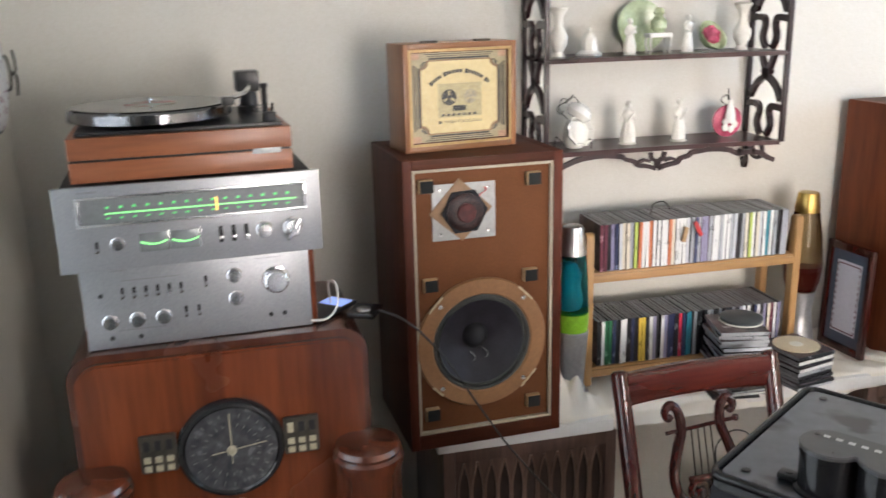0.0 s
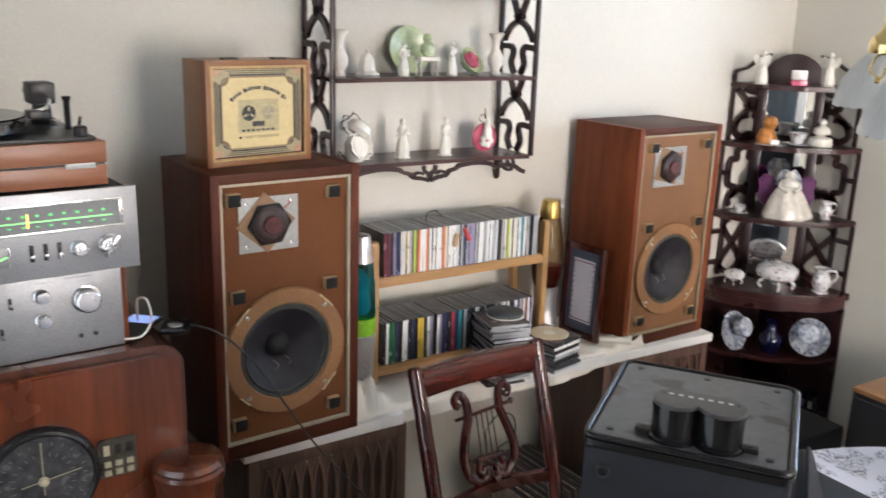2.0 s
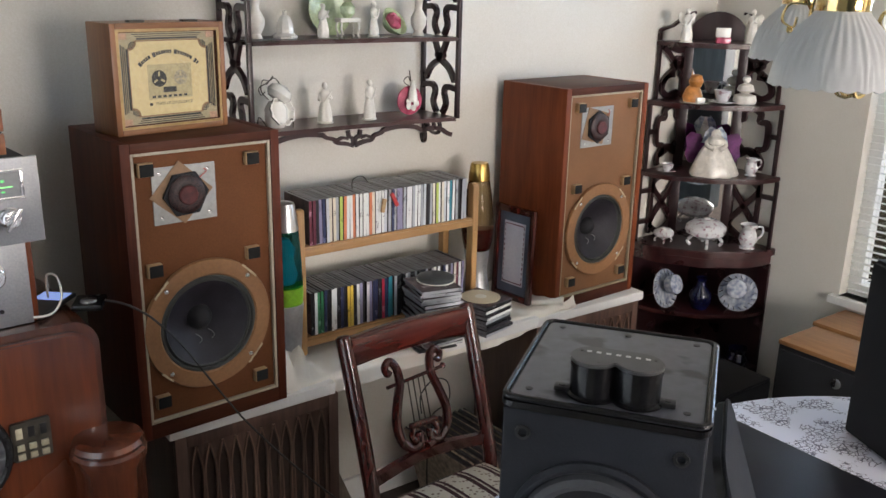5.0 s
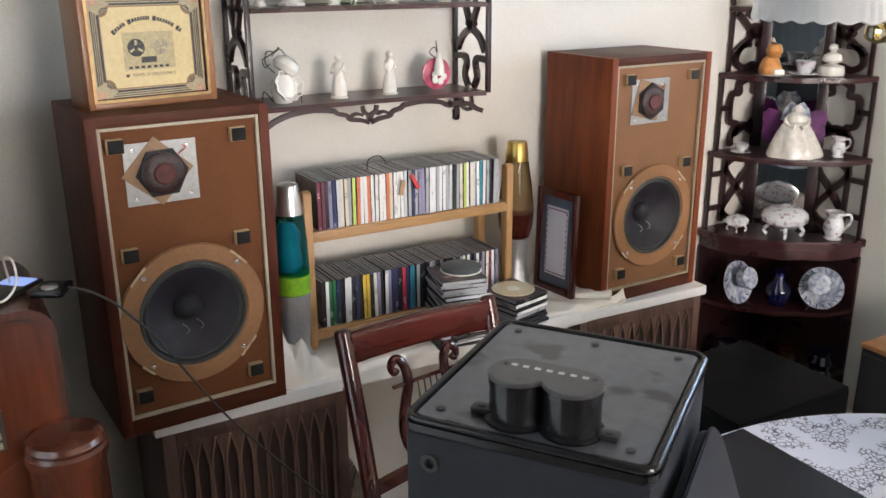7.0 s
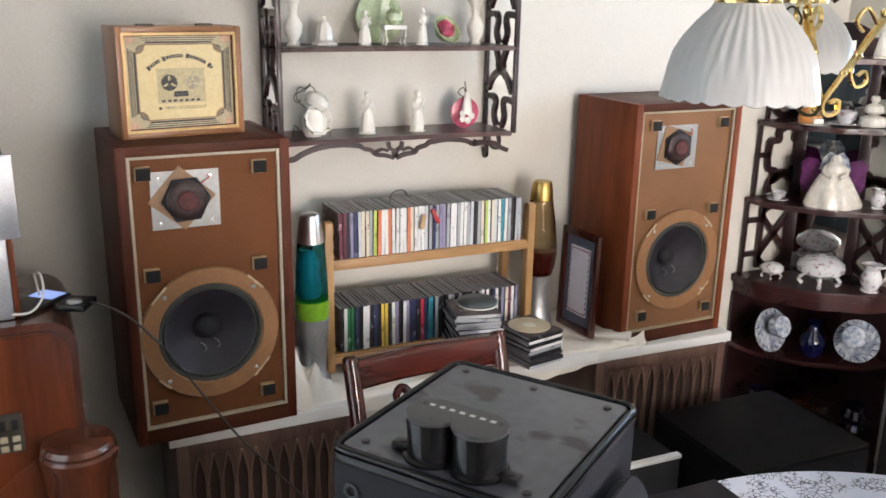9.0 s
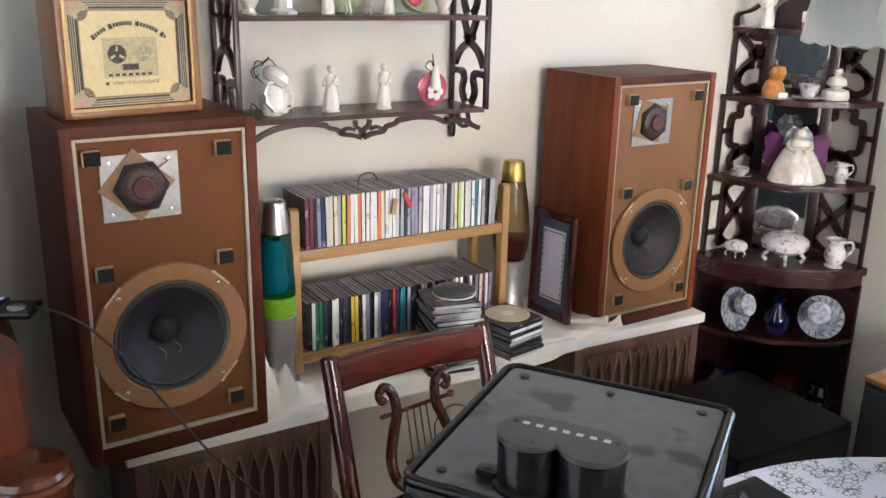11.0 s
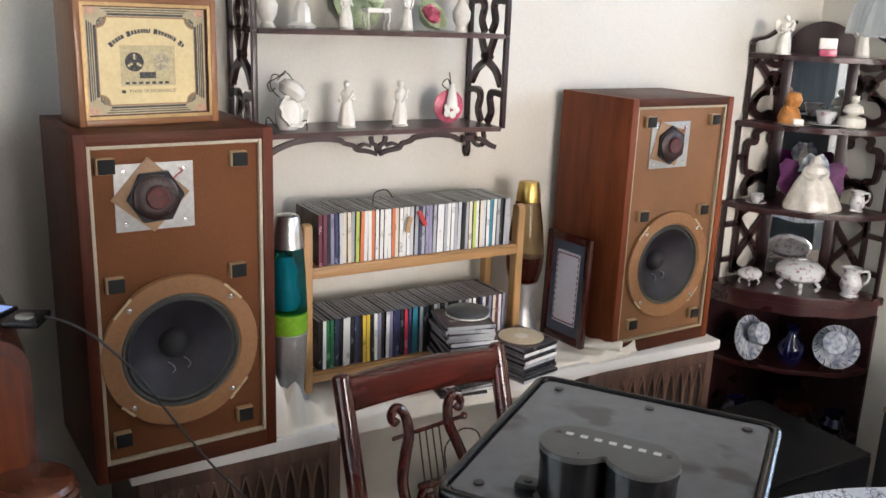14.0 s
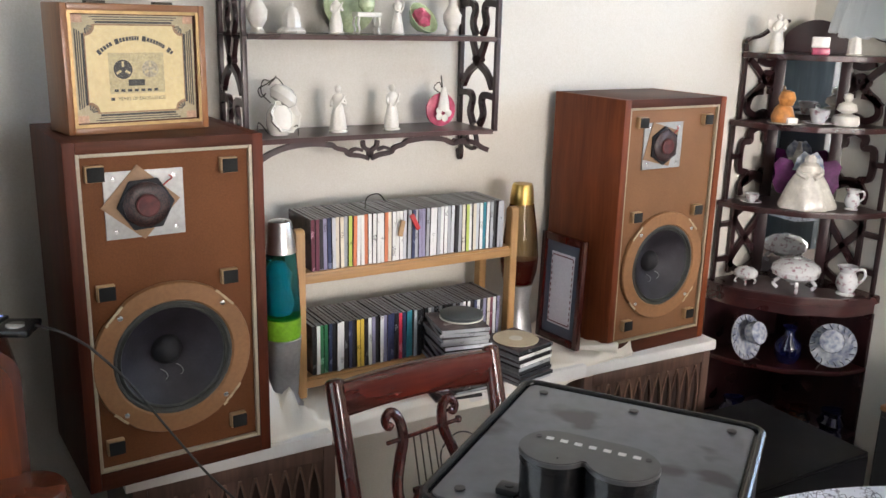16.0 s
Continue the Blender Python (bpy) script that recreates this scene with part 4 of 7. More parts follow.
def wall_shelf():
    X0, X1, D = 0.783, 1.445, 0.192
    t = thing("wall_shelf", pose(X0, YN - 0.002, 1.23), "dark carved wall shelf with fretwork sides", "wall shelf")
    W = X1 - X0
    for z in (1.318, 1.552, 1.782):
        zz = z - 1.23
        pts = [(0.008, 0), (0.008, -D)] + [(W * k / 16, -D + 0.018 * math.sin(math.pi * k / 16) ** 0.7) for k in range(1, 16)] + [(W - 0.008, -D), (W - 0.008, 0)]
        part("shelf_board", plate(pts[::-1], 0.012, m=pose(0, 0, zz)), DARKW_X, t)
    for x in (0.0, W):
        mm = lambda z: pose(x, -D, z, 0, 0, 90)
        fret_side(t, "fretwork_side", D, 0.234, mm(0.095), DARKW, 0.017, 0.012, 3)
        fret_side(t, "fretwork_side", D, 0.230, mm(0.329), DARKW, 0.017, 0.012, 3)
        fret_side(t, "fretwork_side", D, 0.20, mm(0.559), DARKW, 0.017, 0.012, 0)
        part("bracket", sweep(spline([(x, -0.006, 0.088), (x, -0.02, 0.02), (x, -0.012, 0.0), (x, -0.004, 0.025)], 5), 0.012, 0.010, up=(1, 0, 0)), DARKW, t)
        part("bracket_curl", sweep(spline([(x, -0.03, 0.085), (x, -0.04, 0.045), (x, -0.085, 0.035), (x, -0.10, 0.06), (x, -0.085, 0.085)], 6), 0.009, 0.010, up=(1, 0, 0)), DARKW, t)
    ap = bmesh.new()
    ya = -D + 0.020

    def scroll(pts, k=0.013):
        sweep(spline([(u * W, ya, 0.088 - 0.78 * z) for u, z in pts], 6), k, 0.010, up=(0, 1, 0), bm=ap)

    scroll([(0.0, 0.048), (0.05, 0.046), (0.085, 0.030), (0.15, 0.012), (0.24, 0.005), (0.32, 0.012)])
    scroll([(0.32, 0.010), (0.335, 0.022), (0.37, 0.030), (0.385, 0.044), (0.43, 0.050), (0.465, 0.060)], 0.011)
    scroll([(0.62, 0.010), (0.605, 0.022), (0.57, 0.030), (0.555, 0.044), (0.51, 0.050), (0.475, 0.060)], 0.011)
    scroll([(0.44, 0.004), (0.445, 0.024), (0.462, 0.034), (0.468, 0.058)], 0.010)
    scroll([(0.50, 0.004), (0.495, 0.024), (0.478, 0.034), (0.472, 0.058)], 0.010)
    scroll([(0.38, 0.040), (0.41, 0.028), (0.44, 0.034)], 0.008), scroll([(0.56, 0.040), (0.53, 0.028), (0.50, 0.034)], 0.008)
    scroll([(0.62, 0.012), (0.70, 0.005), (0.78, 0.012), (0.82, 0.026), (0.86, 0.022), (0.92, 0.028), (0.955, 0.046), (0.985, 0.056)])
    scroll([(0.885, 0.004), (0.89, 0.026)], 0.009), scroll([(0.82, 0.026), (0.835, 0.014)], 0.009)
    part("apron", ap, DARKW, t, "scrolled fretwork apron")


wall_shelf()


def corner_shelf():
    t = thing("corner_etagere", pose(XR - 0.004, YN - 0.004, 0), "dark mahogany corner display shelf with fretwork sides and mirrors", "corner shelf")

    def tier(L, z, th, name, bulge=0.07, lip=0.0):
        pts = [(0, 0), (-L, 0), (-L, -0.05)]
        a, b = Vector((-L, -0.05)), Vector((-0.05, -L))
        n = Vector((-0.7071, -0.7071))
        for k in range(1, 14):
            u = k / 14
            p = a.lerp(b, u) + n * (bulge * math.sin(math.pi * u) ** 0.8 + 0.012 * math.sin(3 * math.pi * u) ** 2)
            pts.append((p.x, p.y))
        pts += [(-0.05, -L), (0, -L)]
        part(name, plate(pts[::-1], th, m=pose(0, 0, z), bevel=0.003), DARKW_X, t)

    for L, z in ((0.34, 1.503), (0.365, 1.280), (0.385, 1.005)):
        tier(L, z, 0.018, "shelf_board")
    tier(0.405, 0.712, 0.028, "cabinet_top"), tier(0.39, 0.672, 0.040, "apron"), tier(0.395, 0.462, 0.016, "lower_shelf"), tier(0.395, 0.22, 0.016, "lower_shelf"), tier(0.40, 0.0, 0.09, "plinth")
    for L, z0, z1, st in ((0.385, 0.741, 1.004, 2), (0.365, 1.024, 1.279, 1), (0.34, 1.299, 1.502, 0)):
        for s in (0, 1):
            w = L - 0.10
            m = pose(-L + 0.004, -0.010, z0) if s == 0 else pose(-0.010, -0.10, z0, 0, 0, -90)
            fret_side(t, "fretwork_side", w, z1 - z0, m, DARKW, 0.023, 0.012, st)
        a, b = Vector((-0.165, -0.014)), Vector((-0.014, -0.165))
        c = (a + b) / 2
        part("mirror_panel", box(-0.095, -0.002, 0.0, 0.095, 0.002, z1 - z0 - 0.01), MIRROR, t, "mirror in the back", pose(c.x - 0.004, c.y - 0.004, z0 + 0.004, 0, 0, -45))
        for p in (a, b):
            part("back_post", box(-0.020, -0.008, 0, 0.020, 0.008, z1 - z0, 0.002), DARKW, t, "", pose(p.x - 0.006, p.y - 0.006, z0, 0, 0, -45))
    for s in (0, 1):
        for z0, z1 in ((0.09, 0.22), (0.236, 0.462), (0.478, 0.672)):
            m = pose(-0.395, -0.006, z0) if s == 0 else pose(-0.006, -0.005, z0, 0, 0, -90)
            part("side_panel", box(0, -0.006, 0, 0.388, 0.006, z1 - z0), DARKW, t, "", m)
    crest = [(-0.10, 0)] + [(-0.10 + 0.20 * k / 12, 0.055 + 0.055 * math.sin(math.pi * k / 12) ** 0.7) for k in range(13)] + [(0.10, 0)]
    part("crest", plate(crest, 0.010, m=pose(-0.085, -0.085, 1.521, 0, 0, -45) @ FACE, bevel=0.002), DARKW, t, "arched crest rail")
    for s in (0, 1):
        pts = [(-0.335, -0.012, 1.523), (-0.332, -0.012, 1.56), (-0.27, -0.012, 1.575), (-0.20, -0.012, 1.61), (-0.15, -0.02, 1.625)]
        if s:
            pts = [(y, x, z) for x, y, z in pts]
        part("crest_scroll", sweep(spline(pts, 6), 0.014, 0.010), DARKW, t)


corner_shelf()

# ---- compact discs, rack, lamps on the cloth ----
REST = 0.702


def cd_rack():
    t = thing("cd_rack", pose(0.874, 2.062, REST, 0, 0, 1.2), "golden pine rack of two tiers holding compact discs", "cd rack")
    w, d, h = 0.630, 0.175, 0.425
    for x in (0, w - 0.022):
        for y in (0, d - 0.03):
            hh = h if y == 0 else h - 0.01
            o = rounded(0.030, hh, 0.011, 4, 0.015, hh / 2)
            part("upright", plate(o, 0.022, m=pose(x, y, 0) @ Matrix(((0, 0, 1, 0), (1, 0, 0, 0), (0, 1, 0, 0), (0, 0, 0, 1))), bevel=0.002), PINE_V, t)
        for z in (0.30, 0.036):
            part("side_rail", box(x + 0.003, 0.030, z - 0.012, x + 0.019, d - 0.030, z + 0.012, 0.002), PINE_V, t)
    for z in (0.306, 0.042):
        for y in (0.006, 0.060, 0.125):
            part("rail", box(0.022, y, z - 0.004, w - 0.022, y + 0.030, z + 0.012, 0.002), PINE, t)
        part("front_rail", box(0.022, 0.001, z - 0.014, w - 0.022, 0.0055, z + 0.006, 0.001), PINE, t)
        part("back_rail", box(0.022, d - 0.010, z + 0.02, w - 0.022, d, z + 0.055, 0.002), PINE, t)


cd_rack()


def cd_material(name, colour, rough=0.3):
    """A printed spine behind clear plastic: short bars of lettering in a paler or darker tone, at a different place on each case."""
    m, n, l, b = nodes_of(name)
    co, info, add = n.new("ShaderNodeTexCoord"), n.new("ShaderNodeObjectInfo"), n.new("ShaderNodeVectorMath")
    sc = n.new("ShaderNodeVectorMath")
    sc.operation, sc.inputs[1].default_value = "MULTIPLY", (0.0, 0.0, 7.0)
    cmb = n.new("ShaderNodeCombineXYZ")
    l.new(info.outputs["Random"], cmb.inputs[2]), l.new(cmb.outputs[0], sc.inputs[0])
    l.new(co.outputs["Object"], add.inputs[0]), l.new(sc.outputs[0], add.inputs[1])
    no, ramp, fine = n.new("ShaderNodeTexNoise"), n.new("ShaderNodeValToRGB"), n.new("ShaderNodeTexNoise")
    no.inputs["Scale"].default_value, no.inputs["Detail"].default_value = 26, 2
    fine.inputs["Scale"].default_value, fine.inputs["Detail"].default_value = 420, 2
    ramp.color_ramp.interpolation = "CONSTANT"
    lum = sum(colour) / 3
    ink = tuple(c * 0.25 for c in colour) if lum > 0.25 else tuple(min(0.8, c * 2.5 + 0.3) for c in colour)
    ramp.color_ramp.elements[0].color, ramp.color_ramp.elements[1].color = (*colour, 1), (*ink, 1)
    ramp.color_ramp.elements[0].position, ramp.color_ramp.elements[1].position = 0.0, 0.60
    l.new(add.outputs[0], no.inputs["Vector"]), l.new(no.outputs["Fac"], ramp.inputs[0])
    l.new(co.outputs["Object"], fine.inputs["Vector"])
    gate = n.new("ShaderNodeMath")
    gate.operation, gate.inputs[1].default_value = "GREATER_THAN", 0.52
    l.new(fine.outputs["Fac"], gate.inputs[0])
    mix = n.new("ShaderNodeMixRGB")
    mix.inputs[1].default_value = (*colour, 1)
    l.new(gate.outputs[0], mix.inputs[0]), l.new(ramp.outputs[0], mix.inputs[2])
    l.new(mix.outputs[0], b.inputs["Base Color"])
    b.inputs["Roughness"].default_value, b.inputs["Coat Weight"].default_value = rough, 0.5
    return m


CD_SET = {k: cd_material("cd_" + k, c) for k, c in {
    "white": (0.72, 0.72, 0.70), "grey": (0.36, 0.37, 0.39), "black": (0.02, 0.02, 0.024), "navy": (0.03, 0.04, 0.10), "maroon": (0.14, 0.03, 0.05), "orange": (0.60, 0.18, 0.08),
    "yellow": (0.65, 0.45, 0.06), "green": (0.03, 0.17, 0.07), "teal": (0.03, 0.22, 0.28), "lilac": (0.26, 0.24, 0.36), "red": (0.50, 0.03, 0.06), "lime": (0.45, 0.55, 0.12), "silver": (0.55, 0.57, 0.60), "cream": (0.66, 0.60, 0.48)}.items()}
COVER = mat("glossy_cover", (0.05, 0.045, 0.05), 0.25, scale=18, colour2=(0.14, 0.10, 0.10), random_tint=0.7)
TRAY = mat("clear_tray_edge", (0.17, 0.17, 0.18), 0.35, vary=0.2, scale=60, random_tint=0.3)


def cd_case_mesh(colour, w):
    """One jewel case: the spine at -y is printed, the rest is clear plastic over grey."""
    bm = box(-w / 2, 0, 0, w / 2, 0.142, 0.125, 0.0007, 1)
    me = bpy.data.meshes.new("cd_case")
    bm.to_mesh(me)
    bm.free()
    me.materials.append(CD_SET[colour]), me.materials.append(TRAY), me.materials.append(COVER)
    for p in me.polygons:
        p.material_index = 0 if p.normal.y < -0.7 else 2 if abs(p.normal.x) > 0.7 else 1
    return me


CD_MESH = {k: cd_case_mesh(k, 0.0094) for k in CD_SET}
CD_THIN = {k: cd_case_mesh(k, 0.0060) for k in CD_SET}
rng = random.Random(7)


def cd_row(names, x, y, z, m, step=0.0104):
    for k, nm in enumerate(names):
        lean = rng.uniform(-0.8, 0.8)
        solo("cd_case", CD_MESH[nm], None, m @ pose(x + step * k, y + rng.uniform(-0.003, 0.004), z, 0, lean, 0), f"upright compact disc case with a {nm} spine in the rack", "cd case", "compact discs in the rack")


RM = pose(0.874, 2.062, REST, 0, 0, 1.2)
top = "maroon maroon black lilac navy silver cream cream grey lime orange white white orange white white white white orange cream white white white silver grey navy grey lilac lilac grey white white grey white white grey silver black grey cream lime white cream silver white teal white grey black grey grey".split()
cd_row(top, 0.045, 0.010, 0.319, RM, 0.01075)
low = "black white green green navy black white white black navy black yellow yellow black white lilac black white lilac navy navy black red navy teal teal grey black black black white grey black grey black black black grey black grey white white black navy white black lilac cream maroon white lilac".split()
cd_row(low, 0.045, 0.010, 0.055, RM, 0.01075)


def flat_stack(x, y, n, yaw, z, group):
    for k in range(n):
        nm = rng.choice(["black", "black", "grey", "navy", "black", "silver", "maroon", "white", "grey", "teal"])
        solo("cd_case", CD_MESH[nm], None,
             Matrix.Translation((x + rng.uniform(-0.006, 0.006), y + rng.uniform(-0.006, 0.006), z + 0.0055 + 0.0108 * k)) @ pose(0, 0, 0, 0, 0, yaw + rng.uniform(-5, 5)) @ pose(-0.0625, -0.071, 0, 0, 90, 0),
             f"compact disc case with a {nm} spine lying in a stack", "cd case", group)


flat_stack(1.268, 1.985, 16, -12, REST, "stacked compact discs")
flat_stack(1.440, 1.972, 9, 14, REST, "stacked compact discs")
DISC_D = mat("dark_disc", (0.07, 0.08, 0.085), 0.3, vary=0.1)
DISC_C = mat("cream_disc", (0.62, 0.53, 0.36), 0.35, vary=0.05, coat=0.4)
RIM = mat("pale_rim", (0.7, 0.68, 0.6), 0.4)
t = thing("disc", pose(1.285, 1.995, REST + 16 * 0.0108 + 0.001, 0, 0, 0), "round dark lidded tin on the stack of cases", "tin")
part("lid", lathe([(0.054, 0.004), (0.055, 0.006), (0.055, 0.012), (0.051, 0.014), (0, 0.014)], 40), DISC_D, t)
part("base", lathe([(0.050, 0), (0.056, 0.001), (0.056, 0.004), (0, 0.004)], 40), RIM, t, "pale rim")
t = thing("disc", pose(1.440, 1.972, REST + 9 * 0.0108 + 0.001, 0, 0, 0), "cream printed compact disc lying on a stack", "disc")
part("disc_plate", lathe([(0.060, 0), (0.060, 0.0018), (0.0085, 0.0018), (0.0075, 0.0)], 44), DISC_C, t)
part("disc_hub", lathe([(0.018, 0), (0.018, 0.0006), (0.008, 0.0006)], 30), RIM, t, "", pose(0, 0, 0.0019))
for k in range(3):
    solo("cd_case", CD_THIN[("black", "white", "grey")[k]], None, Matrix.Translation((1.235 + 0.02 * k, 1.965, REST + 0.004 + 0.007 * k)) @ pose(0, 0, 0, 0, 0, -8 + 5 * k) @ pose(-0.0625, -0.071, 0, 0, 90, 0), "thin disc sleeve lying on the cloth", "cd case", "stacked compact discs")

# a bent wire and clothes peg on the upper row
solo("wire_hook", sweep(spline([(1.065, 2.10, 1.157), (1.08, 2.12, 1.178), (1.115, 2.13, 1.182), (1.125, 2.11, 1.165)], 6), 0.0016, sides=6), BRONZE, Matrix(), "thin bent wire resting on the cases", "wire")
solo("red_peg", box(-0.006, -0.004, -0.022, 0.006, 0.004, 0.022, 0.003), REDWIRE, pose(1.185, 2.066, 1.118, 0, -28, 0), "small red plastic tag hanging on the cases", "tag")
solo("wooden_peg", box(-0.006, -0.004, -0.020, 0.006, 0.004, 0.020, 0.002), CUT, pose(1.148, 2.066, 1.105, 0, 12, 0), "small wooden clothes peg on the cases", "peg")

TEAL = glass("teal_liquid", (0.05, 0.62, 0.68), 0.02)
GREENWAX = mat("green_wax", (0.17, 0.37, 0.02), 0.35, vary=0.15, scale=30)
TEALWAX = mat("blue_wax", (0.02, 0.34, 0.42), 0.4)
AMBERL = glass("amber_liquid", (0.44, 0.31, 0.15), 0.02)
REDWAX = mat("red_wax", (0.16, 0.012, 0.02), 0.3)


SATINBASE = mat("brushed_lamp_base", (0.50, 0.50, 0.51), 0.42, 0.9, vary=0.08, scale=14)


def lava_lamp(name, m, cap, liquid, wax, prof_base, prof_glass, prof_cap, prof_wax, label):
    t = thing(name, m, label, "lava lamp", "lava lamps")
    part("base", lathe(prof_base, 36), SATINBASE, t, "satin metal base")
    part("bottle", lathe(prof_glass, 36), liquid, t, "glass bottle of coloured liquid")
    part("cap", lathe(prof_cap, 36), cap, t)
    part("wax", lathe(prof_wax, 28), wax, t)
    return t


LT = lava_lamp("lava_lamp", pose(0.832, 2.052, REST), SILVER, TEAL, GREENWAX,
          [(0.046, 0), (0.047, 0.006), (0.040, 0.012), (0.034, 0.03), (0.041, 0.14), (0.044, 0.176), (0.042, 0.178)],
          [(0.041, 0.177), (0.0425, 0.20), (0.043, 0.24), (0.040, 0.32), (0.034, 0.39)],
          [(0.035, 0.382), (0.034, 0.39), (0.028, 0.445), (0.025, 0.454), (0.018, 0.457), (0, 0.457)],
          [(0.0415, 0.1785), (0.0436, 0.20), (0.0438, 0.226), (0.040, 0.231), (0.012, 0.232), (0, 0.232)], "lava lamp with teal liquid and green wax beside the rack")
part("wax_column", lathe([(0.0, 0.228), (0.020, 0.236), (0.026, 0.26), (0.020, 0.30), (0.024, 0.33), (0.012, 0.36), (0, 0.365)], 22), TEALWAX, LT, "blue-green wax", pose(-0.006, 0, 0))
lava_lamp("lava_lamp", pose(1.572, 2.162, REST), GOLDCAP, AMBERL, REDWAX,
          [(0.054, 0), (0.055, 0.008), (0.050, 0.016), (0.036, 0.10), (0.034, 0.12), (0.042, 0.180), (0.040, 0.182)],
          [(0.041, 0.181), (0.050, 0.215), (0.054, 0.26), (0.046, 0.34), (0.033, 0.42)],
          [(0.034, 0.412), (0.034, 0.428), (0.029, 0.462), (0.026, 0.468), (0, 0.470)],
          [(0.038, 0.184), (0.048, 0.215), (0.0495, 0.245), (0.040, 0.256), (0, 0.258)], "lava lamp with gold cap, amber liquid and red wax")

# framed print leaning by the teak loudspeaker
t = thing("framed_print", Matrix.Translation((1.682, 2.022, REST + 0.001)) @ pose(0, 0, 0, 0, 0, -84) @ pose(0, 0, 0, -1.5, 0, 0) @ Matrix.Diagonal((0.80, 1, 0.95, 1)), "dark wooden frame with a blue mat and pale print, leaning", "picture frame")
f = bmesh.new()
for x0, x1, z0, z1 in ((-0.215, -0.192, 0, 0.335), (-0.023, 0, 0, 0.335), (-0.192, -0.023, 0, 0.023), (-0.192, -0.023, 0.312, 0.335)):
    box(x0, 0, z0, x1, 0.018, z1, 0.004, bm=f)
part("frame", f, MAHOG, t)
part("mat_board", box(-0.192, 0.009, 0.023, -0.023, 0.013, 0.312), mat("slate_blue_mat", (0.08, 0.10, 0.14), 0.7), t)
part("print", box(-0.165, 0.0072, 0.055, -0.050, 0.0088, 0.280), mat("pale_print", (0.62, 0.60, 0.66), 0.6, vary=0.06), t, "pale print with a maroon ornamental border")
for k in range(12):
    for x in (-0.160, -0.055):
        part("print_border", box(x - 0.002, 0.0064, 0.062 + 0.018 * k, x + 0.002, 0.0070, 0.072 + 0.018 * k), CD_SET["maroon"], t)
part("print_border", box(-0.158, 0.0064, 0.270, -0.057, 0.0070, 0.2735), CD_SET["maroon"], t), part("print_border", box(-0.158, 0.0064, 0.0605, -0.057, 0.0070, 0.064), CD_SET["maroon"], t)

# ---- board and cloth between the cabinets ----
solo("trestle_board", box(0.906, 1.955, 0.655, 1.672, 2.30, 0.690, 0.003), BOARDW, Matrix(), "board spanning the two cabinets under the cloth", "board")
bm = bmesh.new()
NX, NY = 150, 60


def tent(x, y):
    """Cloth bunched up against the side of each loudspeaker, with a few creases."""
    a = 0.105 * math.exp(-((x - 0.748) / 0.042) ** 2 - ((y - 1.965) / 0.060) ** 2) + 0.055 * math.exp(-((x - 0.795) / 0.030) ** 2 - ((y - 1.930) / 0.035) ** 2) + 0.022 * math.exp(-((x - 0.85 - 0.6 * (y - 1.95)) / 0.014) ** 2) * max(0.0, 1 - abs(y - 1.96) / 0.09)
    b = 0.016 * math.exp(-((x - 1.765) / 0.045) ** 2 - ((y - 2.06) / 0.10) ** 2)
    c = 0.030 * math.exp(-((x - 0.812) / 0.050) ** 2 - ((y - 1.945) / 0.045) ** 2) * (0.35 + abs(math.sin(x * 62 + y * 48 + 2.5 * noise.noise((x * 14, y * 14, 3.0)))))
    return c + (a + b) * (1 + (0.7 if x < 1.2 else 0.25) * noise.noise((x * 26, y * 22, 1.0)) + (0.2 if x < 1.2 else 0.0) * noise.noise((x * 60, y * 50, 4.0))) + 0.006 * math.exp(-((x - 1.70) / 0.09) ** 2) * math.sin(x * 60 + y * 45)



rows = []
for i in range(NX + 1):
    u = i / NX
    x = 0.748 + 1.10 * u
    edge = 1.905 + 0.04 * math.sin(2.2 * u + 0.4) + 0.05 * u
    fold = 0.010 * noise.noise((x * 9, 1.3, 0)) + 0.006 * noise.noise((x * 23, 4.3, 0))
    end = max(0.0, 1 - u / 0.14) + 1.5 * max(0.0, 1 - (1 - u) / 0.13)
    row = []
    for j in range(NY + 1):
        v = j / NY
        if v < 0.66:
            y = 2.298 + (edge - 2.298) * v / 0.66
            z = 0.6965 + 0.0045 * noise.noise((x * 10, y * 10, 2.0)) + 0.0016 * noise.noise((x * 34, y * 22, 6.0)) + end * 0.05 * abs(noise.noise((x * 11, y * 9, 5.0))) + tent(x, y)
        else:
            k = (v - 0.66) / 0.34
            y = edge - 0.012 * math.sin(min(1, k * 3) * math.pi / 2) + fold * k * 1.3
            hang = 0.056 + 0.024 * noise.noise((x * 3.1, 7.0, 0)) - 0.020 * end
            z = 0.6965 - hang * k + end * 0.014 * noise.noise((x * 30, k * 4, 3.0))
        row.append(bm.verts.new((x, y, z)))
    rows.append(row)
for i in range(NX):
    for j in range(NY):
        bm.faces.new((rows[i][j], rows[i + 1][j], rows[i + 1][j + 1], rows[i][j + 1]))
# the corner by the teak loudspeaker is rolled back on itself
roll = []
for i in range(19):
    u = i / 18
    cx_, cy_ = 1.700 + 0.085 * u, 2.035 - 0.072 * u
    ring = []
    for j in range(15):
        a = radians(-70 + 330 * j / 14)
        q = (0.010 + 0.012 * u) * (1 - 0.35 * j / 14) * (1 + 0.16 * noise.noise((u * 6, j * 0.5, 8.0)))
        ring.append(bm.verts.new((cx_ + 0.72 * q * math.cos(a), cy_ + 0.69 * q * math.cos(a), 0.7015 + 0.75 * (0.010 + 0.012 * u) + 0.85 * q * math.sin(a))))
    roll.append(ring)
for a, b in zip(roll, roll[1:]):
    for j in range(14):
        bm.faces.new((a[j], b[j], b[j + 1], a[j + 1]))
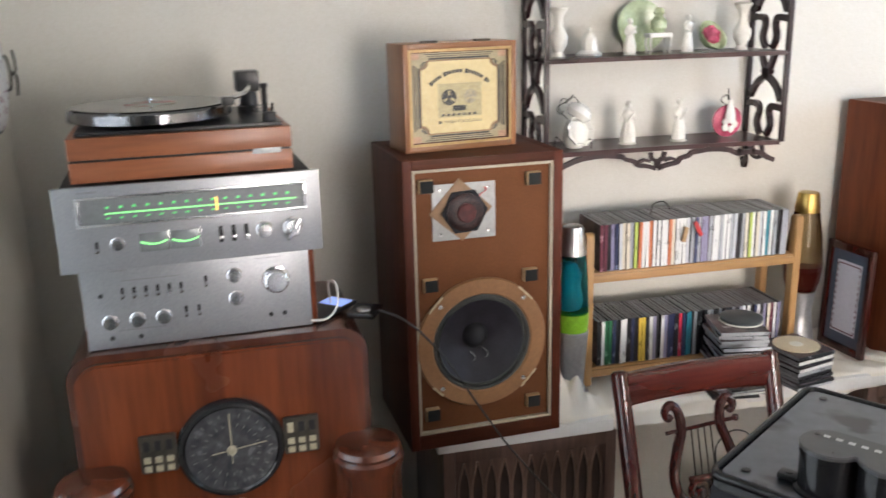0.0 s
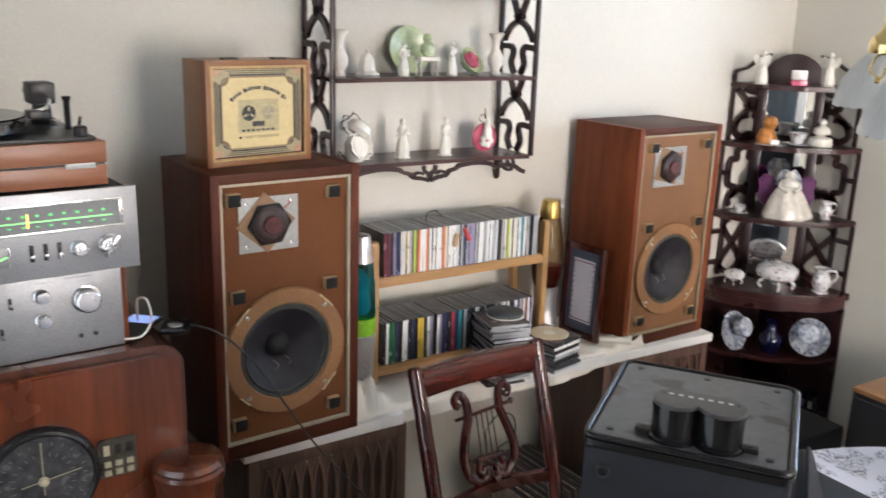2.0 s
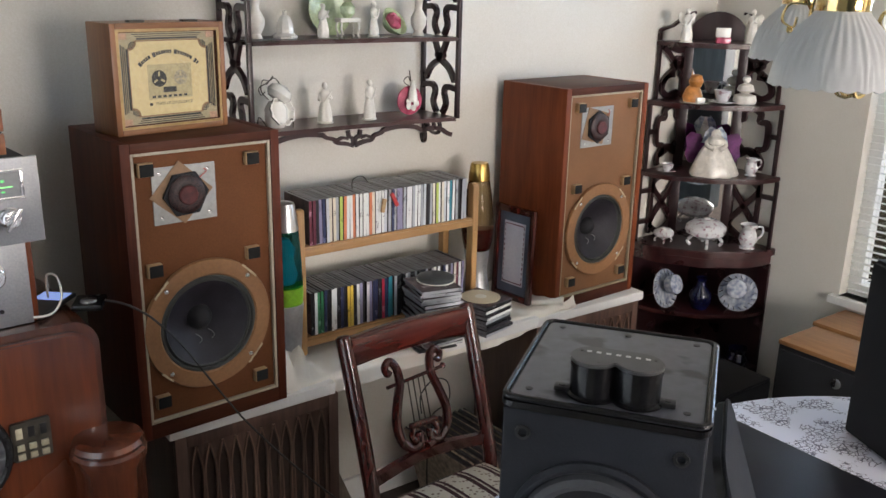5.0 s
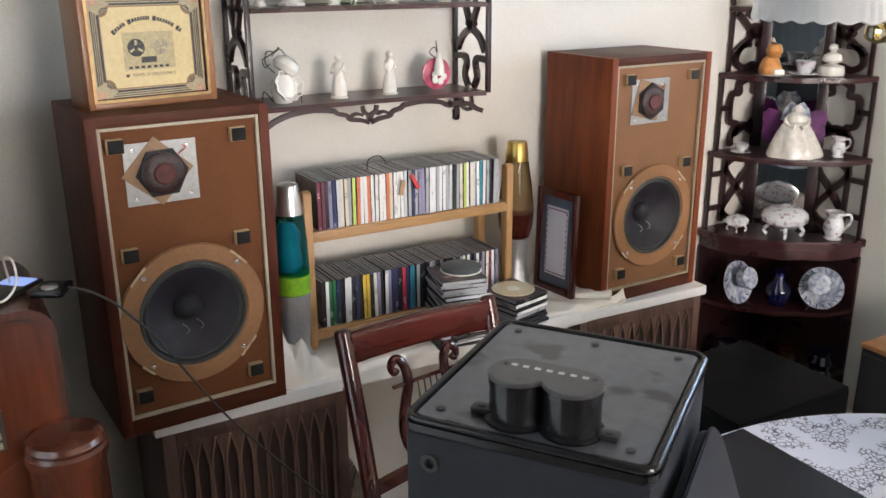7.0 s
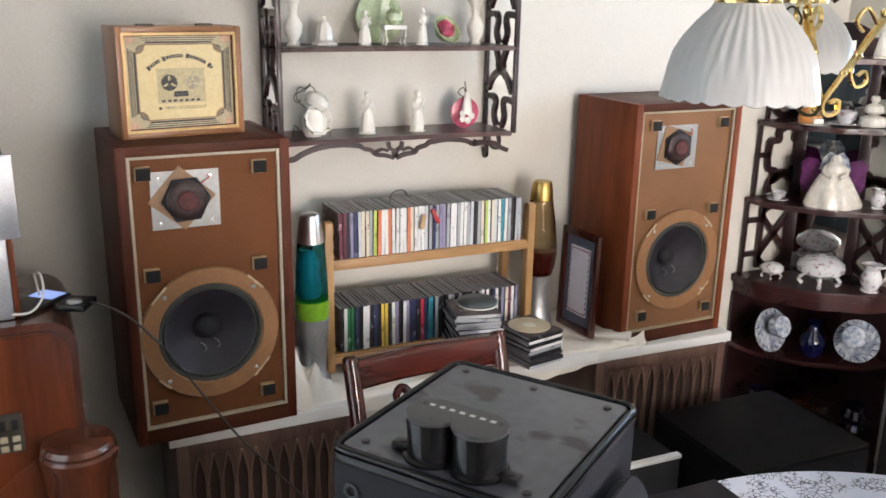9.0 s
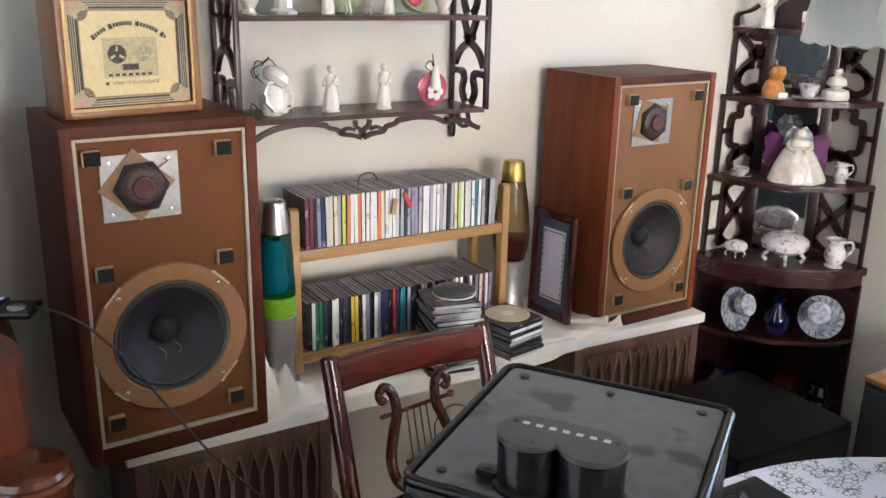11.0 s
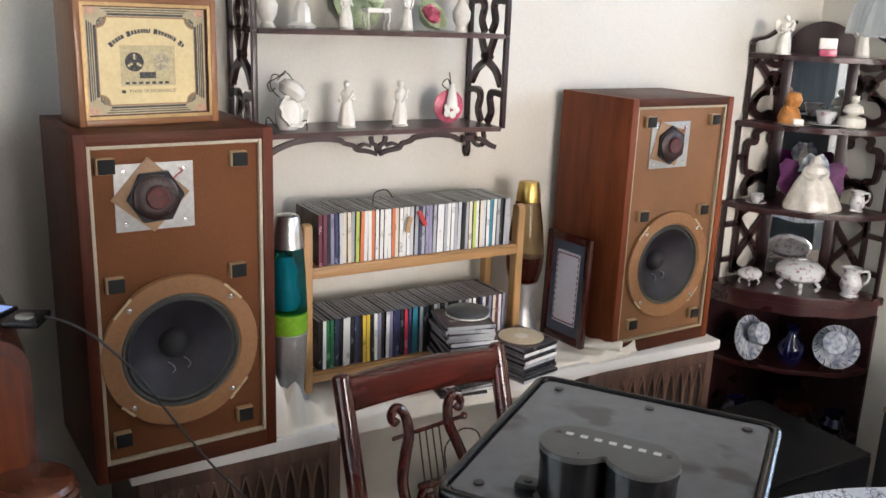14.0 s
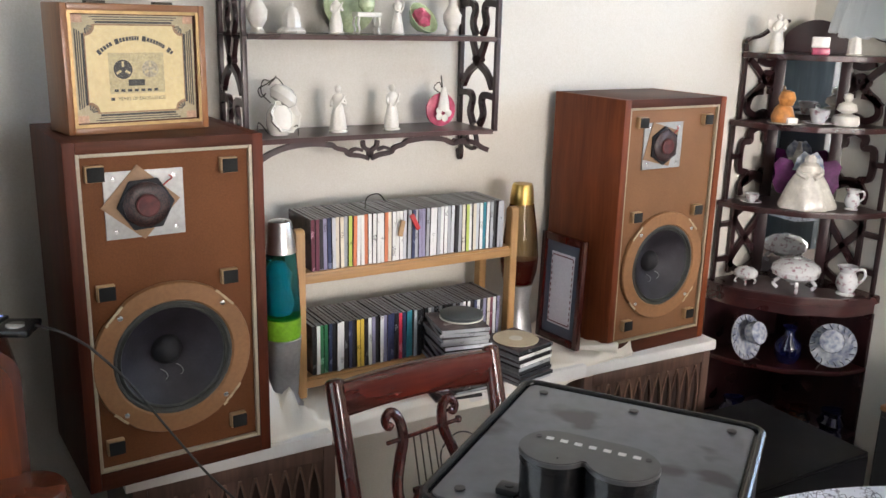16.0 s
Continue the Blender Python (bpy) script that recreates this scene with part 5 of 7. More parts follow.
cl = solo("table_cloth", bm, CLOTH, Matrix(), "rumpled white cotton cloth draped over the board", "cloth", angle=80)
md = cl.modifiers.new("thickness", "SOLIDIFY")
md.thickness, md.offset = 0.0015, -1

# ---- lyre-back chair ----

def seat_fabric():
    m, n, l, b = nodes_of("striped_brocade")
    co, sep = n.new("ShaderNodeTexCoord"), n.new("ShaderNodeSeparateXYZ")
    l.new(co.outputs["Object"], sep.inputs[0])
    mul, fr, ramp = n.new("ShaderNodeMath"), n.new("ShaderNodeMath"), n.new("ShaderNodeValToRGB")
    mul.operation, mul.inputs[1].default_value, fr.operation = "MULTIPLY", 13.0, "FRACT"
    l.new(sep.outputs[0], mul.inputs[0]), l.new(mul.outputs[0], fr.inputs[0]), l.new(fr.outputs[0], ramp.inputs[0])
    ramp.color_ramp.interpolation = "CONSTANT"
    e = ramp.color_ramp.elements
    e[0].position, e[0].color = 0.0, (0.60, 0.55, 0.46, 1)
    e[1].position, e[1].color = 0.55, (0.05, 0.012, 0.016, 1)
    for p, c in ((0.72, (0.50, 0.44, 0.36, 1)), (0.80, (0.05, 0.012, 0.016, 1)), (0.92, (0.60, 0.55, 0.46, 1))):
        k = e.new(p)
        k.color = c
    vo, r2 = n.new("ShaderNodeTexVoronoi"), n.new("ShaderNodeValToRGB")
    vo.inputs["Scale"].default_value = 75
    r2.color_ramp.elements[0].position, r2.color_ramp.elements[1].position = 0.28, 0.34
    r2.color_ramp.elements[0].color, r2.color_ramp.elements[1].color = (0.25, 0.16, 0.14, 1), (1, 1, 1, 1)
    l.new(co.outputs["Object"], vo.inputs["Vector"]), l.new(vo.outputs["Distance"], r2.inputs[0])
    mix = n.new("ShaderNodeMixRGB")
    mix.blend_type, mix.inputs[0].default_value = "MULTIPLY", 0.8
    l.new(ramp.outputs[0], mix.inputs[1]), l.new(r2.outputs[0], mix.inputs[2]), l.new(mix.outputs[0], b.inputs["Base Color"])
    b.inputs["Roughness"].default_value = 0.85
    return m


def chair():
    t = thing("dining_chair", pose(1.052, 1.660, 0, 0, 0, 3), "glossy mahogany chair with a lyre back and striped seat", "chair")
    hw = 0.196
    back = lambda z: 0.135 * ((z - 0.44) / 0.45) ** 1.15 if z > 0.44 else 0.10 * ((0.44 - z) / 0.44) ** 1.5
    for s in (-1, 1):
        zs = [0, 0.15, 0.30, 0.44, 0.58, 0.72, 0.82, 0.855, 0.868, 0.876]
        pts = [(s * (hw - 0.012 * (z < 0.44) + 0.010 * max(0, z - 0.5)), back(z), z) for z in zs]
        st = sweep(spline(pts, 5), 0.0205, sides=14, up=(0, 1, 0), taper=lambda u: (0.85 + 0.15 * min(1, u * 2)) * math.sqrt(max(0.03, 1 - max(0.0, (u - 0.87) / 0.131) ** 2)))
        part("back_post", st, MAHOG, t)
        leg = sweep(spline([(s * 0.20, -0.40, 0.43), (s * 0.20, -0.405, 0.2), (s * 0.20, -0.42, 0.0)], 5), 0.034, 0.034, up=(0, 1, 0), taper=lambda u: 1 - 0.35 * u)
        part("front_leg", leg, MAHOG, t)
    yt = back(0.84)
    rail = bmesh.new()
    grid = []
    for i in range(25):
        u = i / 24 * 2 - 1
        x = u * (hw - 0.008)
        bow = 0.012 * (1 - u * u)
        zt = 0.868 + 0.004 * (1 - u * u)
        zb = zt - 0.074
        grid.append([rail.verts.new((x, yt + bow + dy, z)) for dy, z in ((-0.013, zb), (0.013, zb), (0.018, zb + 0.01), (0.020, zt - 0.008), (0.013, zt), (-0.008, zt), (-0.015, zt - 0.008), (-0.019, zb + 0.01))])
    for a, b in zip(grid, grid[1:]):
        for k in range(8):
            rail.faces.new((a[k], a[(k + 1) % 8], b[(k + 1) % 8], b[k]))
    rail.faces.new(grid[0]), rail.faces.new(grid[-1][::-1])
    part("crest_rail", rail, MAHOG_X, t, "wide curved crest rail", angle=50)
    part("lower_rail", sweep(spline([(-hw + 0.01, back(0.52), 0.515), (0, back(0.52) + 0.018, 0.528), (hw - 0.01, back(0.52), 0.515)], 8), 0.018, 0.030, up=(0, 0, 1)), MAHOG_X, t)
    lyre = part("lyre", sweep(spline([(0, back(0.535) + 0.012, 0.545), (0.02, back(0.55) + 0.012, 0.55)], 2), 0.012, sides=8), MAHOG, t, "carved lyre splat")
    for s in (-1, 1):
        pts = [(0.030, 0.600), (0.042, 0.580), (0.030, 0.566), (0.016, 0.580), (0.020, 0.556), (0.050, 0.552), (0.076, 0.580), (0.082, 0.625), (0.066, 0.680), (0.052, 0.720), (0.056, 0.760), (0.074, 0.778), (0.090, 0.764), (0.084, 0.748), (0.074, 0.754)]
        part("lyre_arm", sweep(spline([(s * x, back(z) + 0.014, z) for x, z in pts], 6), 0.0102, sides=10, up=(0, 1, 0), taper=lambda u: 0.75 + 0.5 * math.sin(math.pi * u)), MAHOG, lyre)
    part("lyre_base", box(-0.044, back(0.6) + 0.006, 0.598, 0.044, back(0.6) + 0.022, 0.612, 0.004), MAHOG, lyre)
    part("lyre_bar", sweep([(-0.092, back(0.72) + 0.014, 0.716), (0.088, back(0.725) + 0.014, 0.728)], 0.005, sides=8), MAHOG, lyre)
    part("lyre_knob", lathe([(0.0, -0.009), (0.007, -0.006), (0.009, 0), (0.007, 0.006), (0, 0.009)], 14), MAHOG, lyre, "", pose(0.094, back(0.728) + 0.014, 0.7285))
    for k in range(4):
        x = -0.027 + 0.018 * k
        part("lyre_string", sweep([(x, back(0.61) + 0.014, 0.610), (x * 0.95, back(0.722) + 0.014, 0.722)], 0.0019, sides=6), BRONZE, lyre)
    fr = plate([(-0.19, 0.02), (-0.225, -0.42), (0.225, -0.42), (0.19, 0.02)], 0.06, m=pose(0, 0, 0.385), bevel=0.006)
    part("seat_rail", fr, MAHOG_X, t)
    cush = bmesh.new()
    N = 16
    vs = []
    for i in range(N + 1):
        r = []
        for j in range(N + 1):
            u, v = i / N * 2 - 1, j / N
            w = 0.180 + 0.035 * v
            puff = (1 - abs(u) ** 4) * (1 - abs(2 * v - 1) ** 4)
            r.append(cush.verts.new((u * w, 0.005 - 0.415 * v, 0.447 + 0.038 * puff ** 0.6)))
        vs.append(r)
    for i in range(N):
        for j in range(N):
            cush.faces.new((vs[i][j], vs[i + 1][j], vs[i + 1][j + 1], vs[i][j + 1]))
    ring = [vs[i][0] for i in range(N)] + [vs[N][j] for j in range(N)] + [vs[i][N] for i in range(N, 0, -1)] + [vs[0][j] for j in range(N, 0, -1)]
    cush.faces.new(ring)
    part("seat_cushion", cush, seat_fabric(), t, "dark red and cream striped upholstered seat", angle=60)


chair()

# ---- table with lace ----
TOPZ = 0.785
tab = thing("dining_table", pose(1.11, 0.51, 0), "oval wooden dining table under a lace cloth", "table")


def stadium(r, half, n=40):
    out = []
    for c, a0 in ((half, -90), (-half, 90)):
        for i in range(n + 1):
            a = radians(a0 + 180 * i / n)
            out.append((c + r * math.cos(a), r * math.sin(a)))
    return out


part("tabletop", plate(stadium(0.612, 0.26), 0.03, m=pose(0, 0, TOPZ - 0.034), bevel=0.006), MAHOG_X, tab)
part("pedestal", lathe([(0.09, 0.05), (0.06, 0.15), (0.045, 0.3), (0.075, 0.5), (0.05, 0.62), (0.12, 0.748)], 28), MAHOG, tab)
for k in range(4):
    a = radians(45 + 90 * k)
    part("foot", sweep(spline([(0.05 * math.cos(a), 0.05 * math.sin(a), 0.16), (0.25 * math.cos(a), 0.25 * math.sin(a), 0.12), (0.42 * math.cos(a), 0.42 * math.sin(a), 0.022)], 6), 0.05, 0.045), MAHOG, tab)


def lace():
    m, n, l, b = nodes_of("white_lace")
    co = n.new("ShaderNodeTexCoord")
    vo, no, mid = n.new("ShaderNodeTexVoronoi"), n.new("ShaderNodeTexNoise"), n.new("ShaderNodeMixRGB")
    no.inputs["Scale"].default_value, no.inputs["Detail"].default_value = 9, 3
    mid.inputs[0].default_value = 0.055
    l.new(co.outputs["Object"], no.inputs["Vector"]), l.new(co.outputs["Object"], mid.inputs[1]), l.new(no.outputs["Color"], mid.inputs[2])
    vo.feature, vo.inputs["Scale"].default_value = "DISTANCE_TO_EDGE", 95
    l.new(mid.outputs[0], vo.inputs["Vector"])
    ra = n.new("ShaderNodeValToRGB")
    ra.color_ramp.elements[0].position, ra.color_ramp.elements[1].position = 0.045, 0.10
    l.new(vo.outputs["Distance"], ra.inputs[0])
    big, rb = n.new("ShaderNodeTexNoise"), n.new("ShaderNodeValToRGB")
    big.inputs["Scale"].default_value, big.inputs["Detail"].default_value = 17, 3
    rb.color_ramp.elements[0].position, rb.color_ramp.elements[1].position = 0.50, 0.53
    l.new(co.outputs["Object"], big.inputs["Vector"]), l.new(big.outputs["Fac"], rb.inputs[0])
    mx = n.new("ShaderNodeMixRGB")
    mx.blend_type, mx.inputs[0].default_value = "ADD", 1.0
    mx.use_clamp = True
    l.new(ra.outputs[0], mx.inputs[1]), l.new(rb.outputs[0], mx.inputs[2])
    cr = n.new("ShaderNodeValToRGB")
    cr.color_ramp.elements[0].color, cr.color_ramp.elements[1].color = (0.16, 0.16, 0.22, 1), (0.74, 0.76, 0.86, 1)
    l.new(mx.outputs[0], cr.inputs[0]), l.new(cr.outputs[0], b.inputs["Base Color"])
    b.inputs["Roughness"].default_value = 0.75
    bp = n.new("ShaderNodeBump")
    bp.inputs["Strength"].default_value, bp.inputs["Distance"].default_value = 0.5, 0.002
    l.new(mx.outputs[0], bp.inputs["Height"]), l.new(bp.outputs[0], b.inputs["Normal"])
    return m


lc = bmesh.new()
o = stadium(0.618, 0.26)
plate(o, 0.0015, m=pose(1.11, 0.51, TOPZ - 0.0035), bm=lc)
rim = []
for k, (x, y) in enumerate(o):
    s = 1 + 0.010 * math.sin(k * 1.9) 
    rim.append((lc.verts.new((1.11 + x, 0.51 + y, TOPZ - 0.004)), lc.verts.new((1.11 + x * (1.012 * s), 0.51 + y * (1.012 * s), TOPZ - 0.16 - 0.012 * math.sin(k * 0.9)))))
for a, b in zip(rim, rim[1:] + rim[:1]):
    lc.faces.new((a[0], b[0], b[1], a[1]))
solo("lace_tablecloth", lc, lace(), Matrix(), "white lace tablecloth with a flower pattern on the table", "tablecloth")


def bookshelf_speaker():
    t = thing("bookshelf_speaker", pose(0.689, 0.757, TOPZ, 0, 0, -54.7), "dusty black speaker with two round tweeter pods on top", "loudspeaker")
    w, d, h = 0.252, 0.276, 0.434
    part("cabinet", box(-w / 2, -d / 2, 0, w / 2, d / 2, h - 0.014, 0.006, 3), GREYBOX, t)
    part("top_rim", plate(rounded(w + 0.006, d + 0.006, 0.016, 6), 0.0155, m=pose(0, 0, h - 0.0155), bevel=0.004), BLACKG, t, "moulded black top edge")
    part("top_lip", sweep([(x, y, h + 0.0005) for x, y in rounded(w - 0.001, d - 0.001, 0.015, 6)], 0.0042, sides=10, closed=True), BLACKG, t, "raised glossy lip")
    part("top_plate", plate(rounded(w - 0.014, d - 0.014, 0.010, 5), 0.002, m=pose(0, 0, h), bevel=0.001), dusty(), t, "dusty smeared black top plate")
    for x in (-0.098, 0, 0.098):
        for y in (-0.112, 0.112):
            part("screw", lathe([(0.005, 0), (0.005, 0.001), (0.002, 0.0015), (0, 0.0008)], 10), BLACK, t, "", pose(x, y, h + 0.003))
    P0, P1, PY = -0.020, 0.036, -0.098
    for x in (P0, P1):
        part("tweeter_pod", lathe([(0.0325, 0), (0.0325, 0.003), (0.0285, 0.005), (0.0285, 0.040), (0.0295, 0.041), (0.0295, 0.047), (0, 0.047)], 36), BLACKG, t, "glossy black tweeter pod", pose(x, PY, h + 0.003))
    o = []
    for c, a0, a1 in ((P1, -152, 90), (P0, 90, 332)):
        for i in range(22):
            a = radians(a0 + (a1 - a0) * i / 21)
            o.append((c + 0.0302 * math.cos(a), PY + 0.0302 * math.sin(a)))
    cap = part("pod_cap", plate(o, 0.005, m=pose(0, 0, h + 0.050), bevel=0.001), PODCAP, t, "dusty flat cap joining the pods")
    part("pod_bridge", box(P0, PY - 0.004, h + 0.003, P1, PY + 0.026, h + 0.0495, 0.002), BLACKG, t)
    # badge as plain bars
    for k in range(7):
        part("badge_bar", box(-0.0031, -0.0024, 0, 0.0031, 0.0024, 0.0004), PALEINK, cap, "", pose(-0.0285 + 0.0122 * k, -0.086, h + 0.0551))
    for x in (-0.038, 0.054):
        part("cap_screw", lathe([(0.0026, 0), (0.0026, 0.0006), (0, 0.0004)], 10), BLACK, cap, "", pose(x, -0.086, h + 0.055))
    for x in (-0.058, 0.074):
        lug = part("pod_lug", box(x - 0.010, -0.107, h + 0.003, x + 0.010, -0.091, h + 0.010, 0.002), BLACK, t)
        part("lug_screw", lathe([(0.0045, 0), (0.0045, 0.001), (0, 0.0016)], 12), BLACK, lug, "", pose(x, -0.099, h + 0.010))
    mm = Matrix.Translation((0, -d / 2, h - 0.182)) @ FACE
    part("woofer_frame", lathe([(0.112, 0), (0.112, 0.006), (0.106, 0.010), (0.100, 0.008), (0.096, 0.002)], 56, squash=lambda a, r, z: (r, z)), GREYBOX, t, "", mm)
    part("woofer_surround", lathe([(0.098, 0.003), (0.094, 0.013), (0.086, 0.016), (0.078, 0.012), (0.074, 0.002)], 56, squash=lambda a, r, z: (r, z)), mat("grey_rubber", (0.045, 0.047, 0.054), 0.5, vary=0.1), t, "grey rubber surround", mm)
    part("woofer_cone", lathe([(0.075, 0.003), (0.05, -0.004), (0.03, -0.004), (0, 0.002)], 48), BLACKM, t, "", mm)
    for x in (-0.098, 0.098):
        for z in (h - 0.045, 0.05):
            part("grille_socket", lathe([(0.010, 0), (0.010, 0.003), (0.006, 0.003), (0.005, -0.004), (0, -0.004)], 18, squash=lambda a, r, q: (r, q)), BLACK, t, "", Matrix.Translation((x, -d / 2 - 0.0005, z)) @ FACE)


def dusty():
    """Glossy black plastic under pale dust, wiped away in a few dark smears."""
    m, n, l, b = nodes_of("dust_on_black")
    co, big, fine, mp = n.new("ShaderNodeTexCoord"), n.new("ShaderNodeTexNoise"), n.new("ShaderNodeTexNoise"), n.new("ShaderNodeMapping")
    mp.inputs["Scale"].default_value, mp.inputs["Location"].default_value = (13, 19, 5), (3.2, 1.4, 0)
    big.inputs["Scale"].default_value, big.inputs["Detail"].default_value = 1.0, 2.5
    fine.inputs["Scale"].default_value, fine.inputs["Detail"].default_value = 60, 6
    l.new(co.outputs["Object"], mp.inputs["Vector"]), l.new(mp.outputs[0], big.inputs["Vector"]), l.new(co.outputs["Object"], fine.inputs["Vector"])
    r = n.new("ShaderNodeValToRGB")
    r.color_ramp.elements[0].position, r.color_ramp.elements[1].position = 0.35, 0.42
    r.color_ramp.elements[0].color, r.color_ramp.elements[1].color = (0.014, 0.015, 0.018, 1), (0.088, 0.093, 0.108, 1)
    l.new(big.outputs["Fac"], r.inputs[0])
    mix = n.new("ShaderNodeMixRGB")
    mix.blend_type, mix.inputs[0].default_value = "OVERLAY", 0.4
    l.new(r.outputs[0], mix.inputs[1]), l.new(fine.outputs["Fac"], mix.inputs[2]), l.new(mix.outputs[0], b.inputs["Base Color"])
    b.inputs["Roughness"].default_value = 0.30
    return m


BLACKG = mat("gloss_black", (0.006, 0.006, 0.007), 0.24, vary=0.3, scale=30, spec=0.35)
PODCAP = mat("dusty_cap", (0.045, 0.046, 0.048), 0.30, vary=0.25, scale=25)
PALEINK = mat("pale_print_ink", (0.58, 0.58, 0.58), 0.5)
bookshelf_speaker()
t = thing("speaker_grille", Matrix.Translation((0.689, 0.757, TOPZ + 0.006)) @ pose(0, 0, 0, 0, 0, -54.7) @ pose(0.274, 0, 0) @ pose(0, 0, 0, 0, -19, 0), "detached dark grey cloth speaker grille leaning on the speaker", "speaker grille")
gm = Matrix(((0, 0, 1, 0), (1, 0, 0, 0), (0, 1, 0, 0), (0, 0, 0, 1)))
part("cloth_face", plate(rounded(0.235, 0.40, 0.045, 8, -0.02, 0.20), 0.004, m=pose(0.0, 0, 0) @ gm, bevel=0.0015), GREYBOX, t, "grey grille cloth")
part("frame", plate(rounded(0.228, 0.393, 0.042, 8, -0.02, 0.20), 0.012, m=pose(-0.0125, 0, 0) @ gm, bevel=0.002), BLACK, t)

# black components and speakers round the table
SATIN = mat("satin_black_lid", (0.008, 0.008, 0.014), 0.42, vary=0.2, spec=0.18)
t = thing("black_component", pose(0, 0, 0), "flat glossy black case lying on the lace", "case")
part("case_body", box(0.948, 0.48, TOPZ - 0.0015, 1.25, 0.985, 0.893, 0.004), BLACKM, t)
part("case_lid", box(0.950, 0.482, 0.893, 1.248, 0.983, 0.900, 0.002), SATIN, t, "glossy lid")
part("case_front", box(1.2505, 0.50, 0.80, 1.253, 0.965, 0.885, 0.001), BLACK, t)
t = thing("tower_speaker", pose(1.612, 0.885, TOPZ - 0.001, 0, 0, -25), "small black box speaker standing on the lace", "loudspeaker")
part("cabinet", box(0, -0.20, 0, 0.22, 0, 0.40, 0.005), BLACKM, t), part("grille", box(-0.012, -0.195, 0.006, -0.0005, -0.005, 0.394, 0.005), BLACKCLOTH, t)


def wood_top_speaker(x0, x1, y0, y1, h):
    t = thing("floor_speaker", pose(0, 0, 0), "black-fronted speaker with a golden wood top, under the window", "loudspeaker", "speakers under the window")
    part("cabinet", box(x0, y0, 0, x1, y1, h - 0.016, 0.003), BLACKM, t)
    part("top_panel", box(x0 - 0.004, y0 - 0.002, h - 0.0155, x1, y1 + 0.002, h, 0.003), OAKTOP, t, "worn golden wood top")
    part("grille", box(x0 - 0.012, y0 + 0.01, 0.04, x0 - 0.0005, y1 - 0.01, h - 0.03, 0.004), BLACKCLOTH, t)
    part("badge", lathe([(0.017, 0), (0.017, 0.002), (0.014, 0.003), (0, 0.003)], 22), SILVER, t, "round metal badge", pose(x0 - 0.0125, y0 + 0.33, h - 0.075, 0, -90, 0))


OAKTOP = wood("golden_oak_top", (0.30, 0.14, 0.055), (0.44, 0.22, 0.09), 0.35, "y", 0.9, 0.2)
wood_top_speaker(2.41, 2.625, 1.00, 1.552, 0.585)
wood_top_speaker(2.65, 2.86, 1.00, 1.575, 0.590)
LACQ = mat("black_lacquer", (0.004, 0.004, 0.005), 0.5, vary=0.2, spec=0.12)
t = thing("black_subwoofer", pose(0, 0, 0), "plain black box standing on the floor by the corner shelf", "box")
part("cabinet", box(1.84, 1.49, 0, 2.29, 1.88, 0.486, 0.006), LACQ, t), part("top_panel", box(1.842, 1.492, 0.486, 2.288, 1.878, 0.496, 0.003), LACQ, t)
t = thing("storage_case", pose(0, 0, 0), "dark case with a white upper edge on the floor", "case")
part("case_body", box(1.60, 1.705, 0, 1.80, 1.90, 0.445, 0.004), BLACKM, t), part("white_edge", box(1.60, 1.700, 0.4455, 1.80, 1.722, 0.457, 0.002), BOARDW, t, "white edge strip")

# ---- hanging lamp ----
def frosted():
    m, n, l, b = nodes_of("frosted_fluted_glass")
    tr, mix = n.new("ShaderNodeBsdfTranslucent"), n.new("ShaderNodeMixShader")
    tr.inputs["Color"].default_value = (0.80, 0.81, 0.80, 1)
    b.inputs["Base Color"].default_value, b.inputs["Roughness"].default_value = (0.74, 0.75, 0.75, 1), 0.15
    mix.inputs[0].default_value = 0.50
    l.new(b.outputs[0], mix.inputs[1]), l.new(tr.outputs[0], mix.inputs[2])
    l.new(mix.outputs[0], n["Material Output"].inputs["Surface"])
    return m


FROST = frosted()
ch = thing("chandelier", pose(1.06, 0.69, 1.56), "brass hanging lamp with fluted frosted glass shades", "chandelier")
part("stem", lathe([(0.0, 0.135), (0.008, 0.14), (0.012, 0.17), (0.018, 0.20), (0.014, 0.23), (0.008, 0.26), (0.008, H - 1.56 - 0.03), (0.05, H - 1.56 - 0.025), (0.055, H - 1.56 - 0.001)], 28), BRASS, ch)
